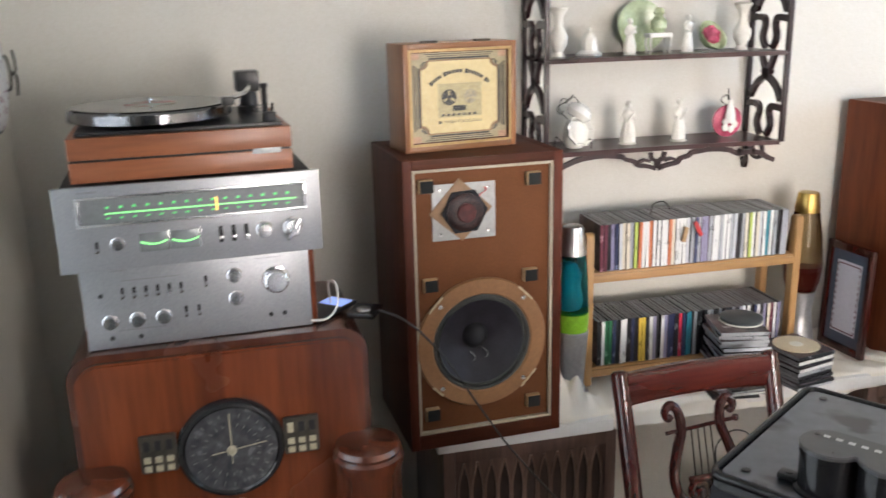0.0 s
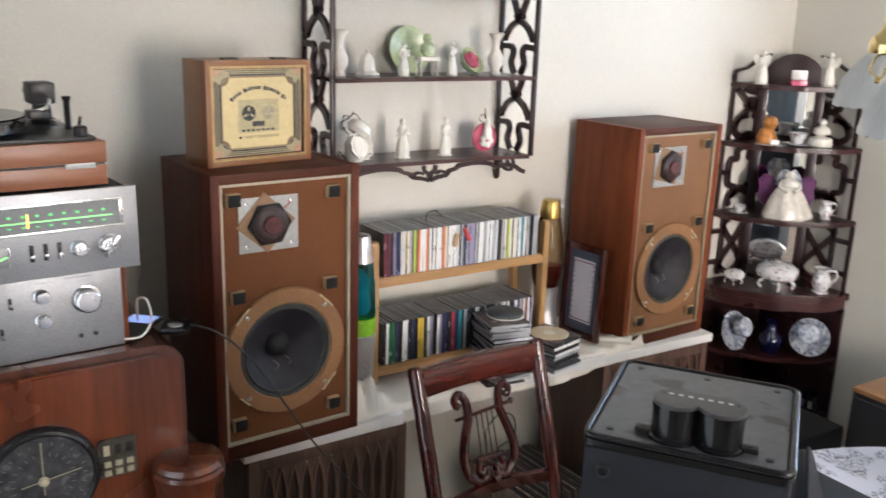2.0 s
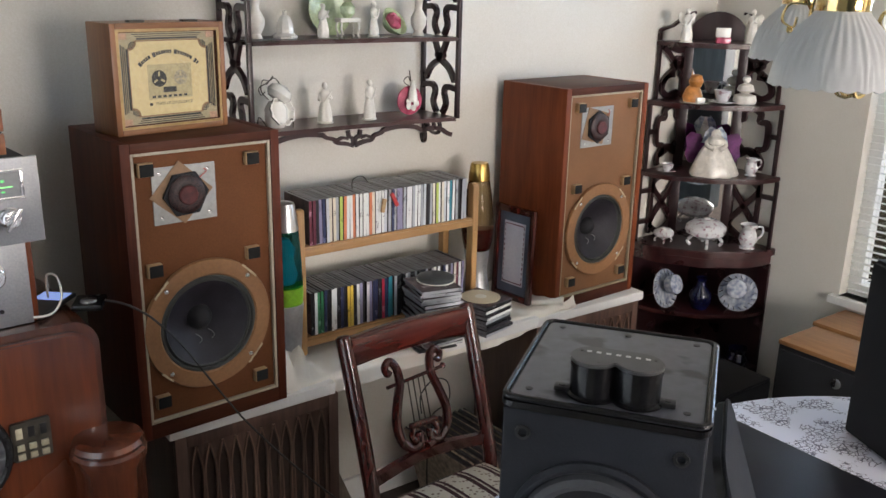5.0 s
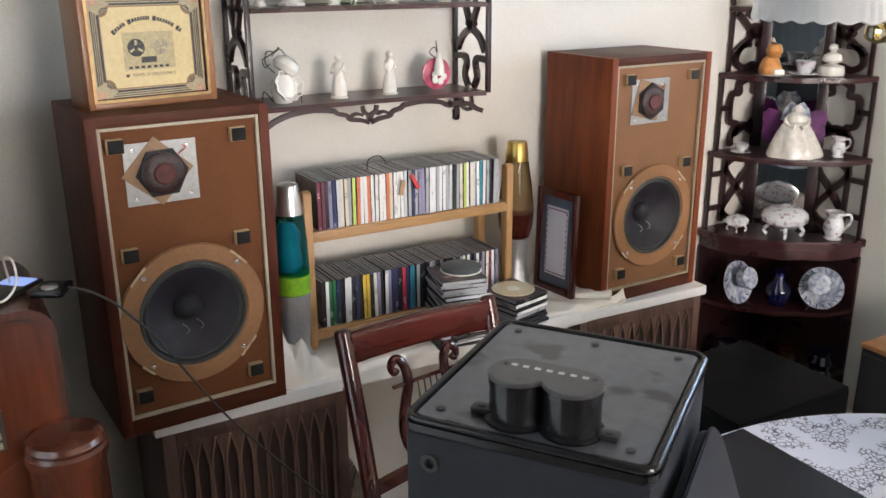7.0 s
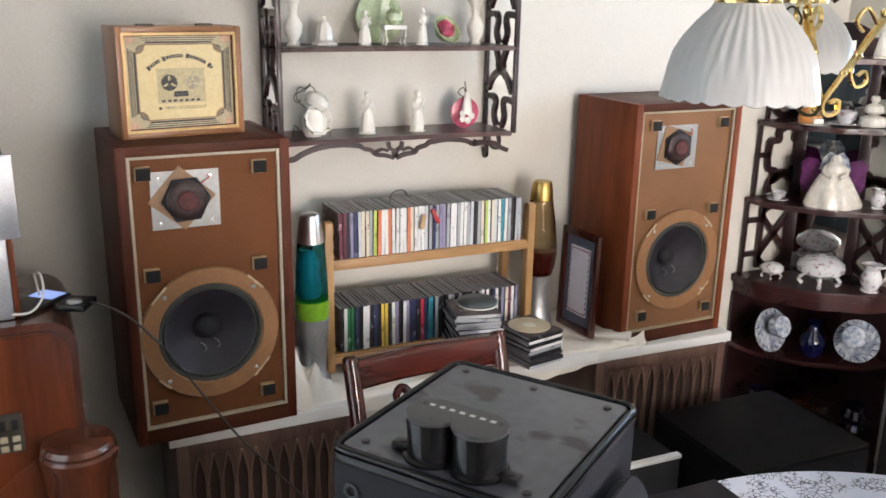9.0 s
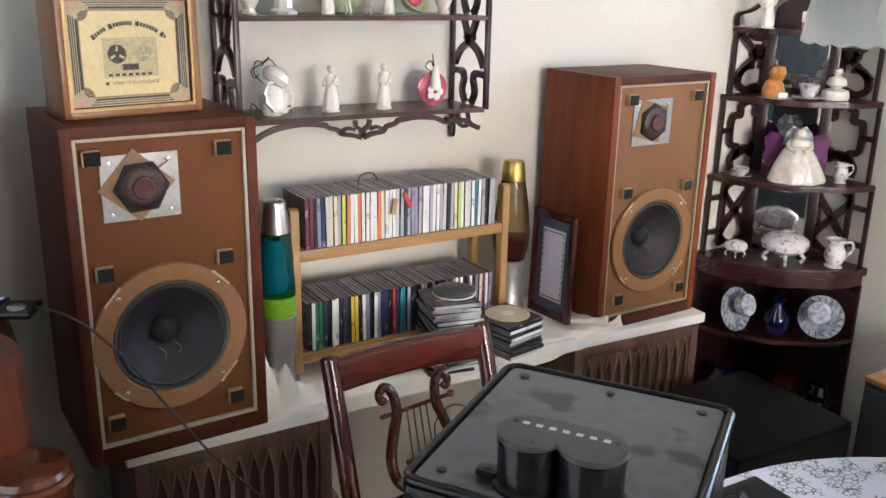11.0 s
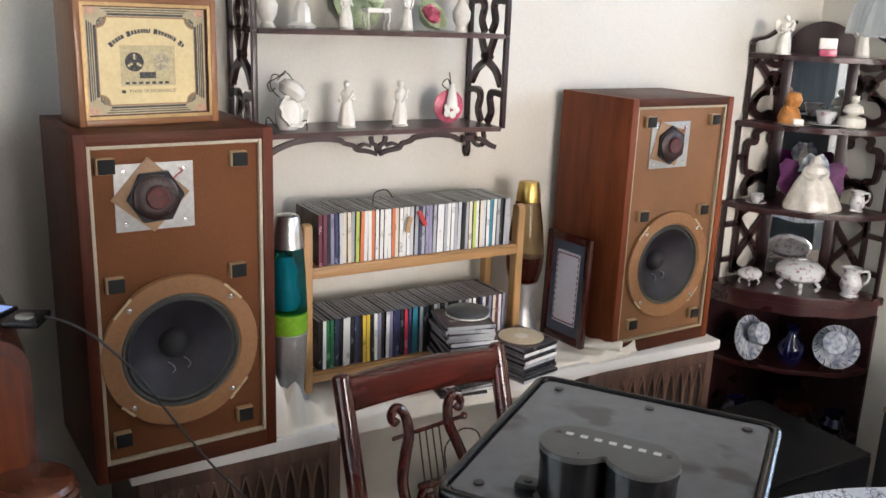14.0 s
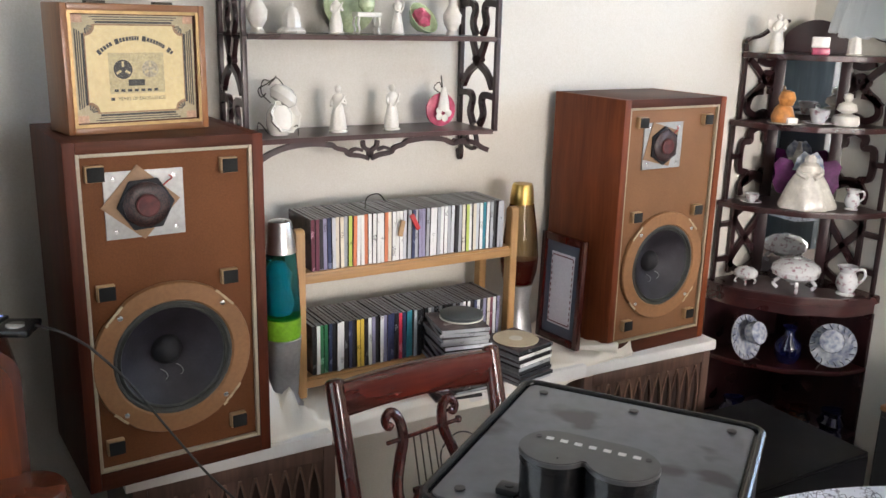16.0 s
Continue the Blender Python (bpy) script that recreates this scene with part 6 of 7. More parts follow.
# openwork scrolls hanging under the hub
for side in (0, 75, 150):
    sc = bmesh.new()
    sweep(spline([(0.012, 0, 0.215), (0.085, 0, 0.19), (0.082, 0, 0.135), (0.05, 0, 0.085), (0.02, 0, 0.04), (0.002, 0, 0.012), (0.008, 0, -0.001), (0.022, 0, 0.003), (0.021, 0, 0.016), (0.011, 0, 0.013)], 7), 0.0036, 0.006, bm=sc, sides=8, up=(0, 1, 0))
    sweep(spline([(0.03, 0.004, 0.215), (0.06, 0.004, 0.16), (0.074, 0.004, 0.115), (0.048, 0.004, 0.072), (0.036, 0.004, 0.05), (0.044, 0.004, 0.031), (0.058, 0.004, 0.035), (0.055, 0.004, 0.048), (0.046, 0.004, 0.043)], 7), 0.0028, 0.005, bm=sc, sides=8, up=(0, 1, 0))
    sweep(spline([(0.060, 0, 0.100), (0.044, 0, 0.118), (0.032, 0, 0.104), (0.042, 0, 0.092)], 6), 0.0026, 0.005, bm=sc, sides=8, up=(0, 1, 0))
    sweep(spline([(0.078, 0, 0.125), (0.104, 0, 0.125), (0.112, 0, 0.104), (0.096, 0, 0.094), (0.092, 0, 0.108)], 6), 0.0026, 0.005, bm=sc, sides=8, up=(0, 1, 0))
    for x, z, q in ((0.070, 0.112, 0.008), (0.084, 0.150, 0.007), (0.040, 0.066, 0.006), (0.024, 0.046, 0.005), (0.100, 0.09, 0.005)):
        lathe([(0, -q), (q * 0.7, -q * 0.6), (q, 0), (q * 0.6, q * 0.7), (0, q * 1.3)], 12, bm=sc, m=pose(x, 0, z, 0, 30, 0))
    part("scroll", sc, BRASS, ch, "openwork brass scroll", pose(0, 0, 0.013, 0, 0, side - 10))


def shade_mesh():
    prof = [(0.031, 0.089), (0.036, 0.081), (0.047, 0.070), (0.059, 0.056), (0.068, 0.041), (0.0735, 0.026), (0.0765, 0.011), (0.0775, 0.0)]
    prof = [(r * 0.945, z) for r, z in prof]
    prof += [(r - 0.003, z - 0.001) for r, z in prof[::-1]]

    def flute(a, r, z):
        u = min(1.0, max(0.0, (0.088 - z) / 0.088))
        ribs = 0.020 * math.cos(36 * a) * min(1, u * 5) * (1 if u < 0.62 else max(0.0, 1 - (u - 0.62) / 0.12))
        petals = 0.014 * math.cos(27 * a + 5 * math.sin(9 * a)) * math.sin(min(1, max(0.0, (u - 0.66) / 0.30)) * math.pi)
        lip = 0.030 * max(0.0, (u - 0.86) / 0.14) * (0.6 + 0.4 * math.cos(12 * a))
        return r * (1 + ribs + petals + lip), z - 0.0030 * abs(math.cos(12 * a)) * max(0.0, (u - 0.86) / 0.14)

    return mesh_of("glass_shade", lathe(prof, 216, squash=flute), FROST, 60)


SH = shade_mesh()
for k, (x, y) in enumerate(((0.868, 0.613), (1.216, 0.887), (1.25, 0.52), (0.93, 0.88), (1.06, 0.45))):
    if k in (3,):
        continue
    dx, dy = x - 1.06, y - 0.69
    part("arm", sweep(spline([(0.03 * dx, 0.03 * dy, 0.22), (0.3 * dx, 0.3 * dy, 0.205), (0.6 * dx, 0.6 * dy, 0.235), (0.85 * dx, 0.85 * dy, 0.275), (dx, dy, 0.255), (dx, dy, 0.165)], 7), 0.0045, sides=8), BRASS, ch, "curved brass arm")
    fit_ = part("fitter", lathe([(0.029, 0.0), (0.031, 0.003), (0.031, 0.026), (0.026, 0.034), (0.016, 0.044), (0.012, 0.06), (0, 0.06)], 32), BRASS, ch, "polished brass fitter", pose(dx, dy, 0.128))
    s = part("glass_shade", SH, FROST, ch, "fluted frosted glass shade with scalloped rim", pose(dx, dy, 0.048))
    part("bulb", lathe([(0.0, 0.0), (0.018, 0.008), (0.024, 0.026), (0.018, 0.05), (0.012, 0.066), (0, 0.066)], 20), CHINA, fit_, "", pose(0, 0, -0.062))

# ---- ornaments ----
PINKC = mat("pink_lustre", (0.46, 0.08, 0.14), 0.2, vary=0.35, scale=40, coat=0.5)
GREENC = mat("pale_green_china", (0.42, 0.50, 0.30), 0.25, vary=0.2, scale=30, coat=0.4)
FLORAL = mat("floral_china", (0.66, 0.67, 0.68), 0.14, scale=62, colour2=(0.30, 0.16, 0.20), coat=0.5)
FLORAL.node_tree.nodes["Color Ramp"].color_ramp.elements[0].position = 0.54
COBALT = mat("cobalt_glass", (0.004, 0.005, 0.035), 0.08, coat=0.5)
PURPLE = mat("purple_wings", (0.10, 0.015, 0.09), 0.2, vary=0.3, scale=30, coat=0.4)
ORANGE = mat("orange_ceramic", (0.52, 0.22, 0.06), 0.35, vary=0.25, scale=40)
GREYC = mat("mottled_lustre", (0.60, 0.63, 0.66), 0.12, scale=60, colour2=(0.16, 0.19, 0.28), coat=0.5)
AMBERG = glass("amber_glass", (0.55, 0.16, 0.04), 0.05)


def ball(bm, x, y, z, r, sz=1.0):
    return lathe([(r * math.sin(math.pi * i / 8), -r * sz * math.cos(math.pi * i / 8)) for i in range(9)], 12, bm=bm, m=pose(x, y, z))


def figure(m, h, material, label, category="figurine", group="", wings=False):
    """A small standing statuette as one mesh: base, folded robe, bent arms, head and hair."""
    p = [(0.0, 0), (0.17, 0), (0.18, 0.03), (0.135, 0.05), (0.155, 0.07), (0.145, 0.20), (0.12, 0.36), (0.095, 0.50), (0.088, 0.56), (0.112, 0.66), (0.118, 0.73), (0.075, 0.79), (0.035, 0.82), (0.03, 0.84)]
    bm = lathe([(r * h, z * h) for r, z in p], 22, squash=lambda a, r, z: (r * (1 + (0.14 * math.cos(2 * a)) + (0.10 * math.cos(6 * a + z / h * 5) if 0.05 * h < z < 0.5 * h else 0)), z))
    ball(bm, 0, -0.01 * h, 0.895 * h, 0.066 * h, 1.2), ball(bm, 0, 0.015 * h, 0.915 * h, 0.070 * h, 1.05)
    for s in (-1, 1):
        sweep(spline([(s * 0.10 * h, 0, 0.74 * h), (s * 0.155 * h, -0.03 * h, 0.60 * h), (s * (0.09 - 0.05 * s) * h, -0.13 * h, (0.60 + 0.05 * s) * h)], 5), 0.030 * h, sides=8, bm=bm)
    sweep(spline([(-0.06 * h, -0.13 * h, 0.52 * h), (0.02 * h, -0.145 * h, 0.62 * h), (0.13 * h, -0.10 * h, 0.78 * h)], 5), 0.022 * h, sides=7, bm=bm)
    if wings:
        for s in (-1, 1):
            plate([(s * x * h, z * h) for x, z in ((0.03, 0.50), (0.10, 0.46), (0.24, 0.62), (0.27, 0.80), (0.20, 0.86), (0.06, 0.76))], 0.03 * h, bm=bm, m=Matrix.Translation((0, 0.10 * h, 0)) @ FACE)
    return solo("figurine", bm, material, m, label, category, group, angle=55)


def dish(m, r, depth, material, label, name="plate"):
    prof = [(0, 0.0), (r * 0.55, 0.002), (r * 0.7, depth * 0.5), (r, depth), (r, depth + 0.002), (r * 0.68, depth * 0.5 + 0.004), (r * 0.5, 0.005), (0, 0.004)]
    return solo(name, lathe(prof, 36), material, m, label, name)


Z1, Z2 = 1.3305, 1.5645
YF = 2.205
# lower wall shelf
t = thing("ornament", pose(0.886, YF - 0.01, Z1), "white porcelain bird-shaped ornament with curled wire", "ornament")
part("body", lathe([(0.0, 0), (0.022, 0.0), (0.030, 0.02), (0.030, 0.05), (0.018, 0.070), (0, 0.072)], 24), CHINA, t), part("cap", lathe([(0, -0.018), (0.026, -0.014), (0.036, 0.0), (0.030, 0.016), (0.012, 0.026), (0, 0.027)], 24), CHINA, t, "", pose(0.010, 0, 0.088, 0, 35, 0))
for pts in (((-0.02, 0, 0.075), (-0.045, -0.01, 0.10), (-0.04, -0.01, 0.128), (-0.015, 0, 0.125), (-0.005, 0, 0.137), (-0.025, 0, 0.115)),
            ((0.004, -0.02, 0.118), (-0.012, -0.02, 0.134), (-0.034, -0.015, 0.120), (-0.052, -0.01, 0.108), (-0.046, -0.01, 0.090), (-0.034, -0.01, 0.098)),
            ((-0.028, 0, 0.004), (-0.05, 0, 0.03), (-0.055, 0, 0.0)), ((0.02, -0.02, 0.01), (0.034, -0.028, 0.024), (0.036, -0.03, 0.0))):
    part("wire", sweep(spline(pts, 6), 0.0015, sides=6), BRONZE, t, "curled dark wire")
part("shell", lathe([(0.0, -0.010), (0.024, -0.008), (0.036, 0.004), (0.040, 0.016), (0.037, 0.016), (0.030, 0.004), (0, -0.002)], 24, squash=lambda a, r, z: (r * (1 + 0.07 * math.cos(9 * a)), z)), CHINA, t, "pearly white shell", Matrix.Translation((0.004, -0.014, 0.042)) @ pose(0, 0, 0, 72, 0, 14))
figure(pose(1.036, YF - 0.01, Z1, 0, 0, -15), 0.115, BISQUE, "white bisque figurine standing on the wall shelf", group="white figurines"), figure(pose(1.182, YF - 0.01, Z1, 0, 0, 15), 0.116, BISQUE, "white bisque figurine standing on the wall shelf", group="white figurines")
t = thing("ornament", pose(1.334, YF + 0.01, Z1), "deep pink round ornament with a white figure and wire", "ornament")
part("body", lathe([(0, -0.016), (0.030, -0.014), (0.043, -0.002), (0.043, 0.004), (0.032, 0.006), (0, 0.008)], 32), PINKC, t, "", Matrix.Translation((0, 0, 0.044)) @ FACE)
[part("petal", lathe([(0, -0.004), (0.008, -0.002), (0.010, 0.003), (0.005, 0.006), (0, 0.006)], 10), CHINA, t, "small white china petal", Matrix.Translation((0.015 * math.cos(k * 1.26), -0.014, 0.036 + 0.013 * math.sin(k * 1.26))) @ FACE) for k in range(5)]
part("white_flower", lathe([(0.016, 0), (0.014, 0.02), (0.009, 0.045), (0.004, 0.06), (0, 0.062)], 14), CHINA, t, "", pose(0, -0.018, 0.045)), part("wire", sweep(spline([(0.01, 0, 0.08), (-0.02, 0, 0.10), (-0.005, 0, 0.115), (0.004, 0, 0.10), (0.0, 0, 0.132)], 6), 0.0015, sides=6), BRONZE, t)
# upper wall shelf
for x, m_, l_ in ((0.842, BISQUE, "pale pink bud vase"), (1.357, BISQUE, "pale pink bud vase with a bird top")):
    solo("vase", lathe([(0.0, 0), (0.018, 0), (0.012, 0.012), (0.022, 0.03), (0.024, 0.05), (0.010, 0.075), (0.012, 0.10), (0.024, 0.118), (0.02, 0.122), (0, 0.11)], 22), m_, pose(x, YF, Z2), l_ + " on the wall shelf", "vase")
solo("bell", lathe([(0.0, 0.0), (0.033, 0.0), (0.034, 0.006), (0.022, 0.014), (0.020, 0.04), (0.012, 0.056), (0.005, 0.06), (0.006, 0.07), (0, 0.073)], 24, squash=lambda a, r, z: (r * (1 + 0.06 * math.cos(8 * a)), z)), CHINA, pose(0.925, YF, Z2), "small lustre china bell on the wall shelf", "bell")
dish(Matrix.Translation((1.100, 2.285, Z2 + 0.066)) @ pose(0, 0, 0, 80, 0, 0), 0.068, 0.012, GREENC, "pale green china plate propped on the wall shelf")
figure(pose(1.024, YF - 0.03, Z2), 0.092, BISQUE, "white bisque figurine standing on the wall shelf", group="white figurines"), figure(pose(1.190, YF - 0.02, Z2, 0, 0, 30), 0.098, BISQUE, "white bisque figurine standing on the wall shelf", group="white figurines")
t = thing("miniature_piano", pose(1.112, YF - 0.01, Z2), "miniature white china table with a small urn on it", "ornament")
part("tabletop", box(-0.032, -0.018, 0.040, 0.032, 0.018, 0.052, 0.003), CHINA, t), part("urn", lathe([(0.010, 0), (0.020, 0.012), (0.020, 0.03), (0.010, 0.042), (0.014, 0.05), (0.011, 0.062), (0, 0.064)], 18), GREENC, t, "", pose(0, 0, 0.052))
for x in (-0.026, 0.026):
    for y in (-0.013, 0.013):
        part("leg", sweep(spline([(x, y, 0.041), (x * 1.1, y * 1.1, 0.025), (x * 0.95, y, 0.010), (x * 1.1, y * 1.1, 0.0)], 4), 0.003, sides=6), CHINA, t)
t = thing("bowl", Matrix.Translation((1.268, YF, Z2 + 0.037)) @ pose(0, 0, 0, 55, 0, 20), "green china bowl with a pink rose, tipped up", "bowl")
part("bowl_body", lathe([(0, -0.022), (0.022, -0.020), (0.040, 0.0), (0.044, 0.010), (0.041, 0.010), (0.034, -0.002), (0, -0.012)], 30), GREENC, t), part("rose", lathe([(0.022, -0.006), (0.026, 0.006), (0.020, 0.014), (0.016, 0.010), (0.010, 0.016), (0, 0.014)], 22, squash=lambda a, r, z: (r * (1 + 0.10 * math.cos(5 * a)), z)), PINKC, t, "", pose(-0.004, 0.002, 0.004))
solo("book_on_shelf", box(-0.05, -0.05, 0, 0.05, 0.05, 0.02, 0.003), GREENC, pose(1.20, YF, 1.7945), "green edged ornament on the top wall shelf", "ornament")

# corner shelf ornaments
A1, A2, A3, A4, A5, A6 = 1.522, 1.2995, 1.0245, 0.7415, 0.4795, 0.2375


def cup(m, s, material, label):
    t = thing("teacup", m, label, "teacup")
    part("cup", lathe([(0.014 * s, 0.004), (0.020 * s, 0.008), (0.030 * s, 0.040 * s), (0.034 * s, 0.046 * s), (0.032 * s, 0.046 * s), (0.018 * s, 0.012), (0, 0.010)], 24), material, t)
    part("handle", sweep(spline([(0.027 * s, 0, 0.036 * s), (0.046 * s, 0, 0.040 * s), (0.044 * s, 0, 0.020 * s), (0.023 * s, 0, 0.014 * s)], 5), 0.0028, sides=6), material, t)
    part("saucer", lathe([(0, 0), (0.025 * s, 0.0), (0.048 * s, 0.006), (0.048 * s, 0.008), (0.022 * s, 0.004), (0, 0.004)], 28), material, t)
    return t


def jug(m, h, material, label):
    t = thing("jug", m, label, "jug")
    part("body", lathe([(0.0, 0), (0.30 * h, 0), (0.32 * h, 0.05 * h), (0.24 * h, 0.10 * h), (0.36 * h, 0.35 * h), (0.34 * h, 0.55 * h), (0.25 * h, 0.78 * h), (0.32 * h, 1.0 * h), (0.29 * h, 1.0 * h), (0.22 * h, 0.78 * h), (0, 0.6 * h)], 26, squash=lambda a, r, z: (r * (1 + (0.22 * max(0, math.cos(a - math.pi)) ** 6 if z > 0.9 * h else 0)), z)), material, t)
    part("handle", sweep(spline([(0.26 * h, 0, 0.86 * h), (0.52 * h, 0, 0.88 * h), (0.56 * h, 0, 0.60 * h), (0.34 * h, 0, 0.36 * h)], 6), 0.05 * h, sides=7), material, t)
    return t


figure(pose(2.545, 2.175, A1, 0, 0, -25), 0.125, BISQUE, "cream angel figurine on the corner shelf's top", group="cream angels", wings=True), figure(pose(2.735, 2.030, A1, 0, 0, -70), 0.125, BISQUE, "cream angel figurine on the corner shelf's top", group="cream angels", wings=True)
t = thing("trinket_box", pose(2.640, 2.085, A1, 0, 0, -40), "small pink and white trinket box on the corner shelf", "trinket box")
part("base", box(-0.026, -0.02, 0, 0.026, 0.02, 0.022, 0.003), PINKC, t), part("lid", box(-0.027, -0.006, 0.022, 0.027, 0.008, 0.056, 0.003), CHINA, t)
t = thing("puppy_ornament", pose(2.615, 2.175, A2, 0, 0, -30), "orange and cream ceramic ornament on a doily", "ornament")
part("body", lathe([(0, 0), (0.034, 0.0), (0.038, 0.02), (0.028, 0.048), (0.016, 0.060), (0, 0.062)], 22), ORANGE, t), part("head", lathe([(0, -0.028), (0.020, -0.022), (0.028, 0), (0.020, 0.022), (0, 0.028)], 20), ORANGE, t, "", pose(0.006, -0.006, 0.078)), part("paw", box(0.0, -0.045, 0.0, 0.035, -0.02, 0.02, 0.006), CHINA, t), part("doily", lathe([(0, -0.0008), (0.06, -0.0008), (0.06, 0.0006), (0, 0.0006)], 28), CHINA, t, "", pose(0.01, -0.01, 0.001))
cup(pose(2.685, 2.090, A2), 1.05, FLORAL, "floral china teacup on its saucer")
t = thing("angel_bell", pose(2.760, 2.045, A2), "cream china angel on a round musical base", "ornament")
part("base", lathe([(0, 0), (0.042, 0), (0.044, 0.012), (0.040, 0.030), (0.020, 0.036), (0, 0.037)], 28), BISQUE, t), part("angel", lathe([(0.012, 0), (0.024, 0.012), (0.020, 0.03), (0.008, 0.040), (0.015, 0.050), (0.013, 0.062), (0, 0.068)], 20, squash=lambda a, r, z: (r * (1 + 0.35 * abs(math.cos(a + 0.8)) * (0.01 < z < 0.04)), z)), BISQUE, t, "", pose(0, 0, 0.037))
GOWN = mat("cream_glaze", (0.70, 0.67, 0.60), 0.25, vary=0.12, scale=50, coat=0.4)
t = thing("fairy_ornament", pose(2.668, 2.085, A3, 0, 0, -42), "white china lady ornament with purple butterfly wings", "ornament")
part("gown", lathe([(0, 0), (0.092, 0.0), (0.094, 0.010), (0.080, 0.045), (0.062, 0.082), (0.046, 0.108), (0.028, 0.126), (0.017, 0.136), (0.014, 0.142), (0.019, 0.152), (0.018, 0.166), (0.010, 0.176), (0, 0.178)], 32, squash=lambda a, r, z: (r * (1 + 0.06 * math.cos(7 * a + 20 * z) - 0.25 * abs(math.sin(a))), z)), GOWN, t)
part("bodice", lathe([(0.012, 0), (0.026, 0.010), (0.024, 0.030), (0.012, 0.042)], 18, squash=lambda a, r, z: (r * (1 + 0.3 * abs(math.cos(a))), z)), GOWN, t, "", pose(0, -0.004, 0.112))
for s in (-1, 1):
    part("sleeve", sweep(spline([(s * 0.022, 0, 0.140), (s * 0.036, -0.014, 0.118), (s * 0.010, -0.040, 0.104)], 5), 0.0085, sides=8), GOWN, t)
    part("veil", plate([(s * x, y) for x, y in ((0.004, 0.176), (0.020, 0.184), (0.040, 0.160), (0.050, 0.120), (0.020, 0.120))], 0.003, m=Matrix.Translation((0, 0.022, 0)) @ FACE, bevel=0.0008), GREYC, t, "thin pearly veil")
for s in (-1, 1):
    part("wing", plate([(s * x, y) for x, y in ((0.012, 0.07), (0.05, 0.15), (0.088, 0.158), (0.108, 0.135), (0.100, 0.10), (0.106, 0.07), (0.09, 0.04), (0.06, 0.03))], 0.005, m=Matrix.Translation((0, 0.045, 0)) @ FACE, bevel=0.001), PURPLE, t, "purple glazed wing")
cup(pose(2.556, 2.215, A3), 0.72, FLORAL, "tiny floral teacup on its saucer"), jug(pose(2.790, 2.000, A3, 0, 0, -30), 0.068, FLORAL, "small white china pitcher")


def footed(m, r, h, material, label, name, feet=4):
    t = thing(name, m, label, name.replace("_", " "))
    part("body", lathe([(0, 0.26 * h), (0.55 * r, 0.28 * h), (0.95 * r, 0.45 * h), (r, 0.60 * h), (0.94 * r, 0.68 * h), (0, 0.69 * h)], 30, squash=lambda a, q, z: (q * (1 + 0.04 * math.cos(8 * a)), z)), material, t)
    part("lid", lathe([(1.0 * r, 0.69 * h), (0.96 * r, 0.74 * h), (0.62 * r, 0.90 * h), (0.14 * r, 0.94 * h), (0.16 * r, 0.98 * h), (0, 1.0 * h)], 30), material, t)
    for k in range(feet):
        a = radians(45 + 360 / feet * k)
        part("foot", sweep(spline([(0.62 * r * math.cos(a), 0.62 * r * math.sin(a), 0.34 * h), (0.86 * r * math.cos(a), 0.86 * r * math.sin(a), 0.16 * h), (0.70 * r * math.cos(a), 0.70 * r * math.sin(a), 0.02 * h)], 4), 0.085 * r, sides=7), material, t)


footed(pose(2.660, 2.080, A4), 0.078, 0.115, FLORAL, "large footed floral china tureen with a lid", "tureen"), footed(pose(2.562, 2.205, A4), 0.040, 0.062, FLORAL, "small footed pink and white china box", "china_box")
jug(pose(2.775, 1.965, A4, 0, 0, -35), 0.098, FLORAL, "floral china milk jug on the corner shelf")
for x, y, yaw, r in ((2.545, 2.150, 4, 0.078), (2.745, 1.960, -62, 0.075)):
    t = thing("china_cup_and_saucer", pose(x, y, A5, 0, 0, yaw), "patterned cup and saucer propped upright on a stand", "cup and saucer", "propped cups and saucers")
    part("saucer", lathe([(0, 0.0), (r * 0.5, 0.001), (r, 0.014), (r, 0.017), (r * 0.5, 0.005), (0, 0.004)], 36), GREYC, t, "", Matrix.Translation((0, 0.02, 0.078)) @ pose(0, 0, 0, 74, 0, 0))
    part("cup", lathe([(0.022, 0.0), (0.034, 0.01), (0.040, 0.034), (0.038, 0.046), (0.020, 0.052), (0, 0.052)], 28), GREYC, t, "", Matrix.Translation((0, -0.002, 0.098)) @ pose(0, 0, 0, 70, 0, 0))
    sw = bmesh.new()
    for k in range(18):
        a = radians(20 * k)
        sweep([(r * q * math.cos(a + s), r * q * math.sin(a + s), 0.0185 - 0.004 * (1 - q) * 8 * 0.3) for q, s in ((0.76, 0), (0.86, 0.10), (0.97, 0.12))], 0.0022, 0.001, sides=5, bm=sw)
    part("rim_pattern", sw, COBALT, t, "dark painted strokes round the rim", Matrix.Translation((0, 0.02, 0.078)) @ pose(0, 0, 0, 74, 0, 0))
    part("stand", sweep(spline([(-0.04, -0.03, 0.0), (-0.03, 0.0, 0.012), (0.0, 0.03, 0.05), (0.03, 0.0, 0.012), (0.04, -0.03, 0.0)], 5), 0.0022, sides=6), BRONZE, t)
solo("blue_vase", lathe([(0, 0), (0.03, 0), (0.045, 0.03), (0.042, 0.065), (0.018, 0.095), (0.016, 0.115), (0.024, 0.128), (0, 0.12)], 26), COBALT, pose(2.665, 2.075, A5), "dark cobalt blue glass vase", "vase")
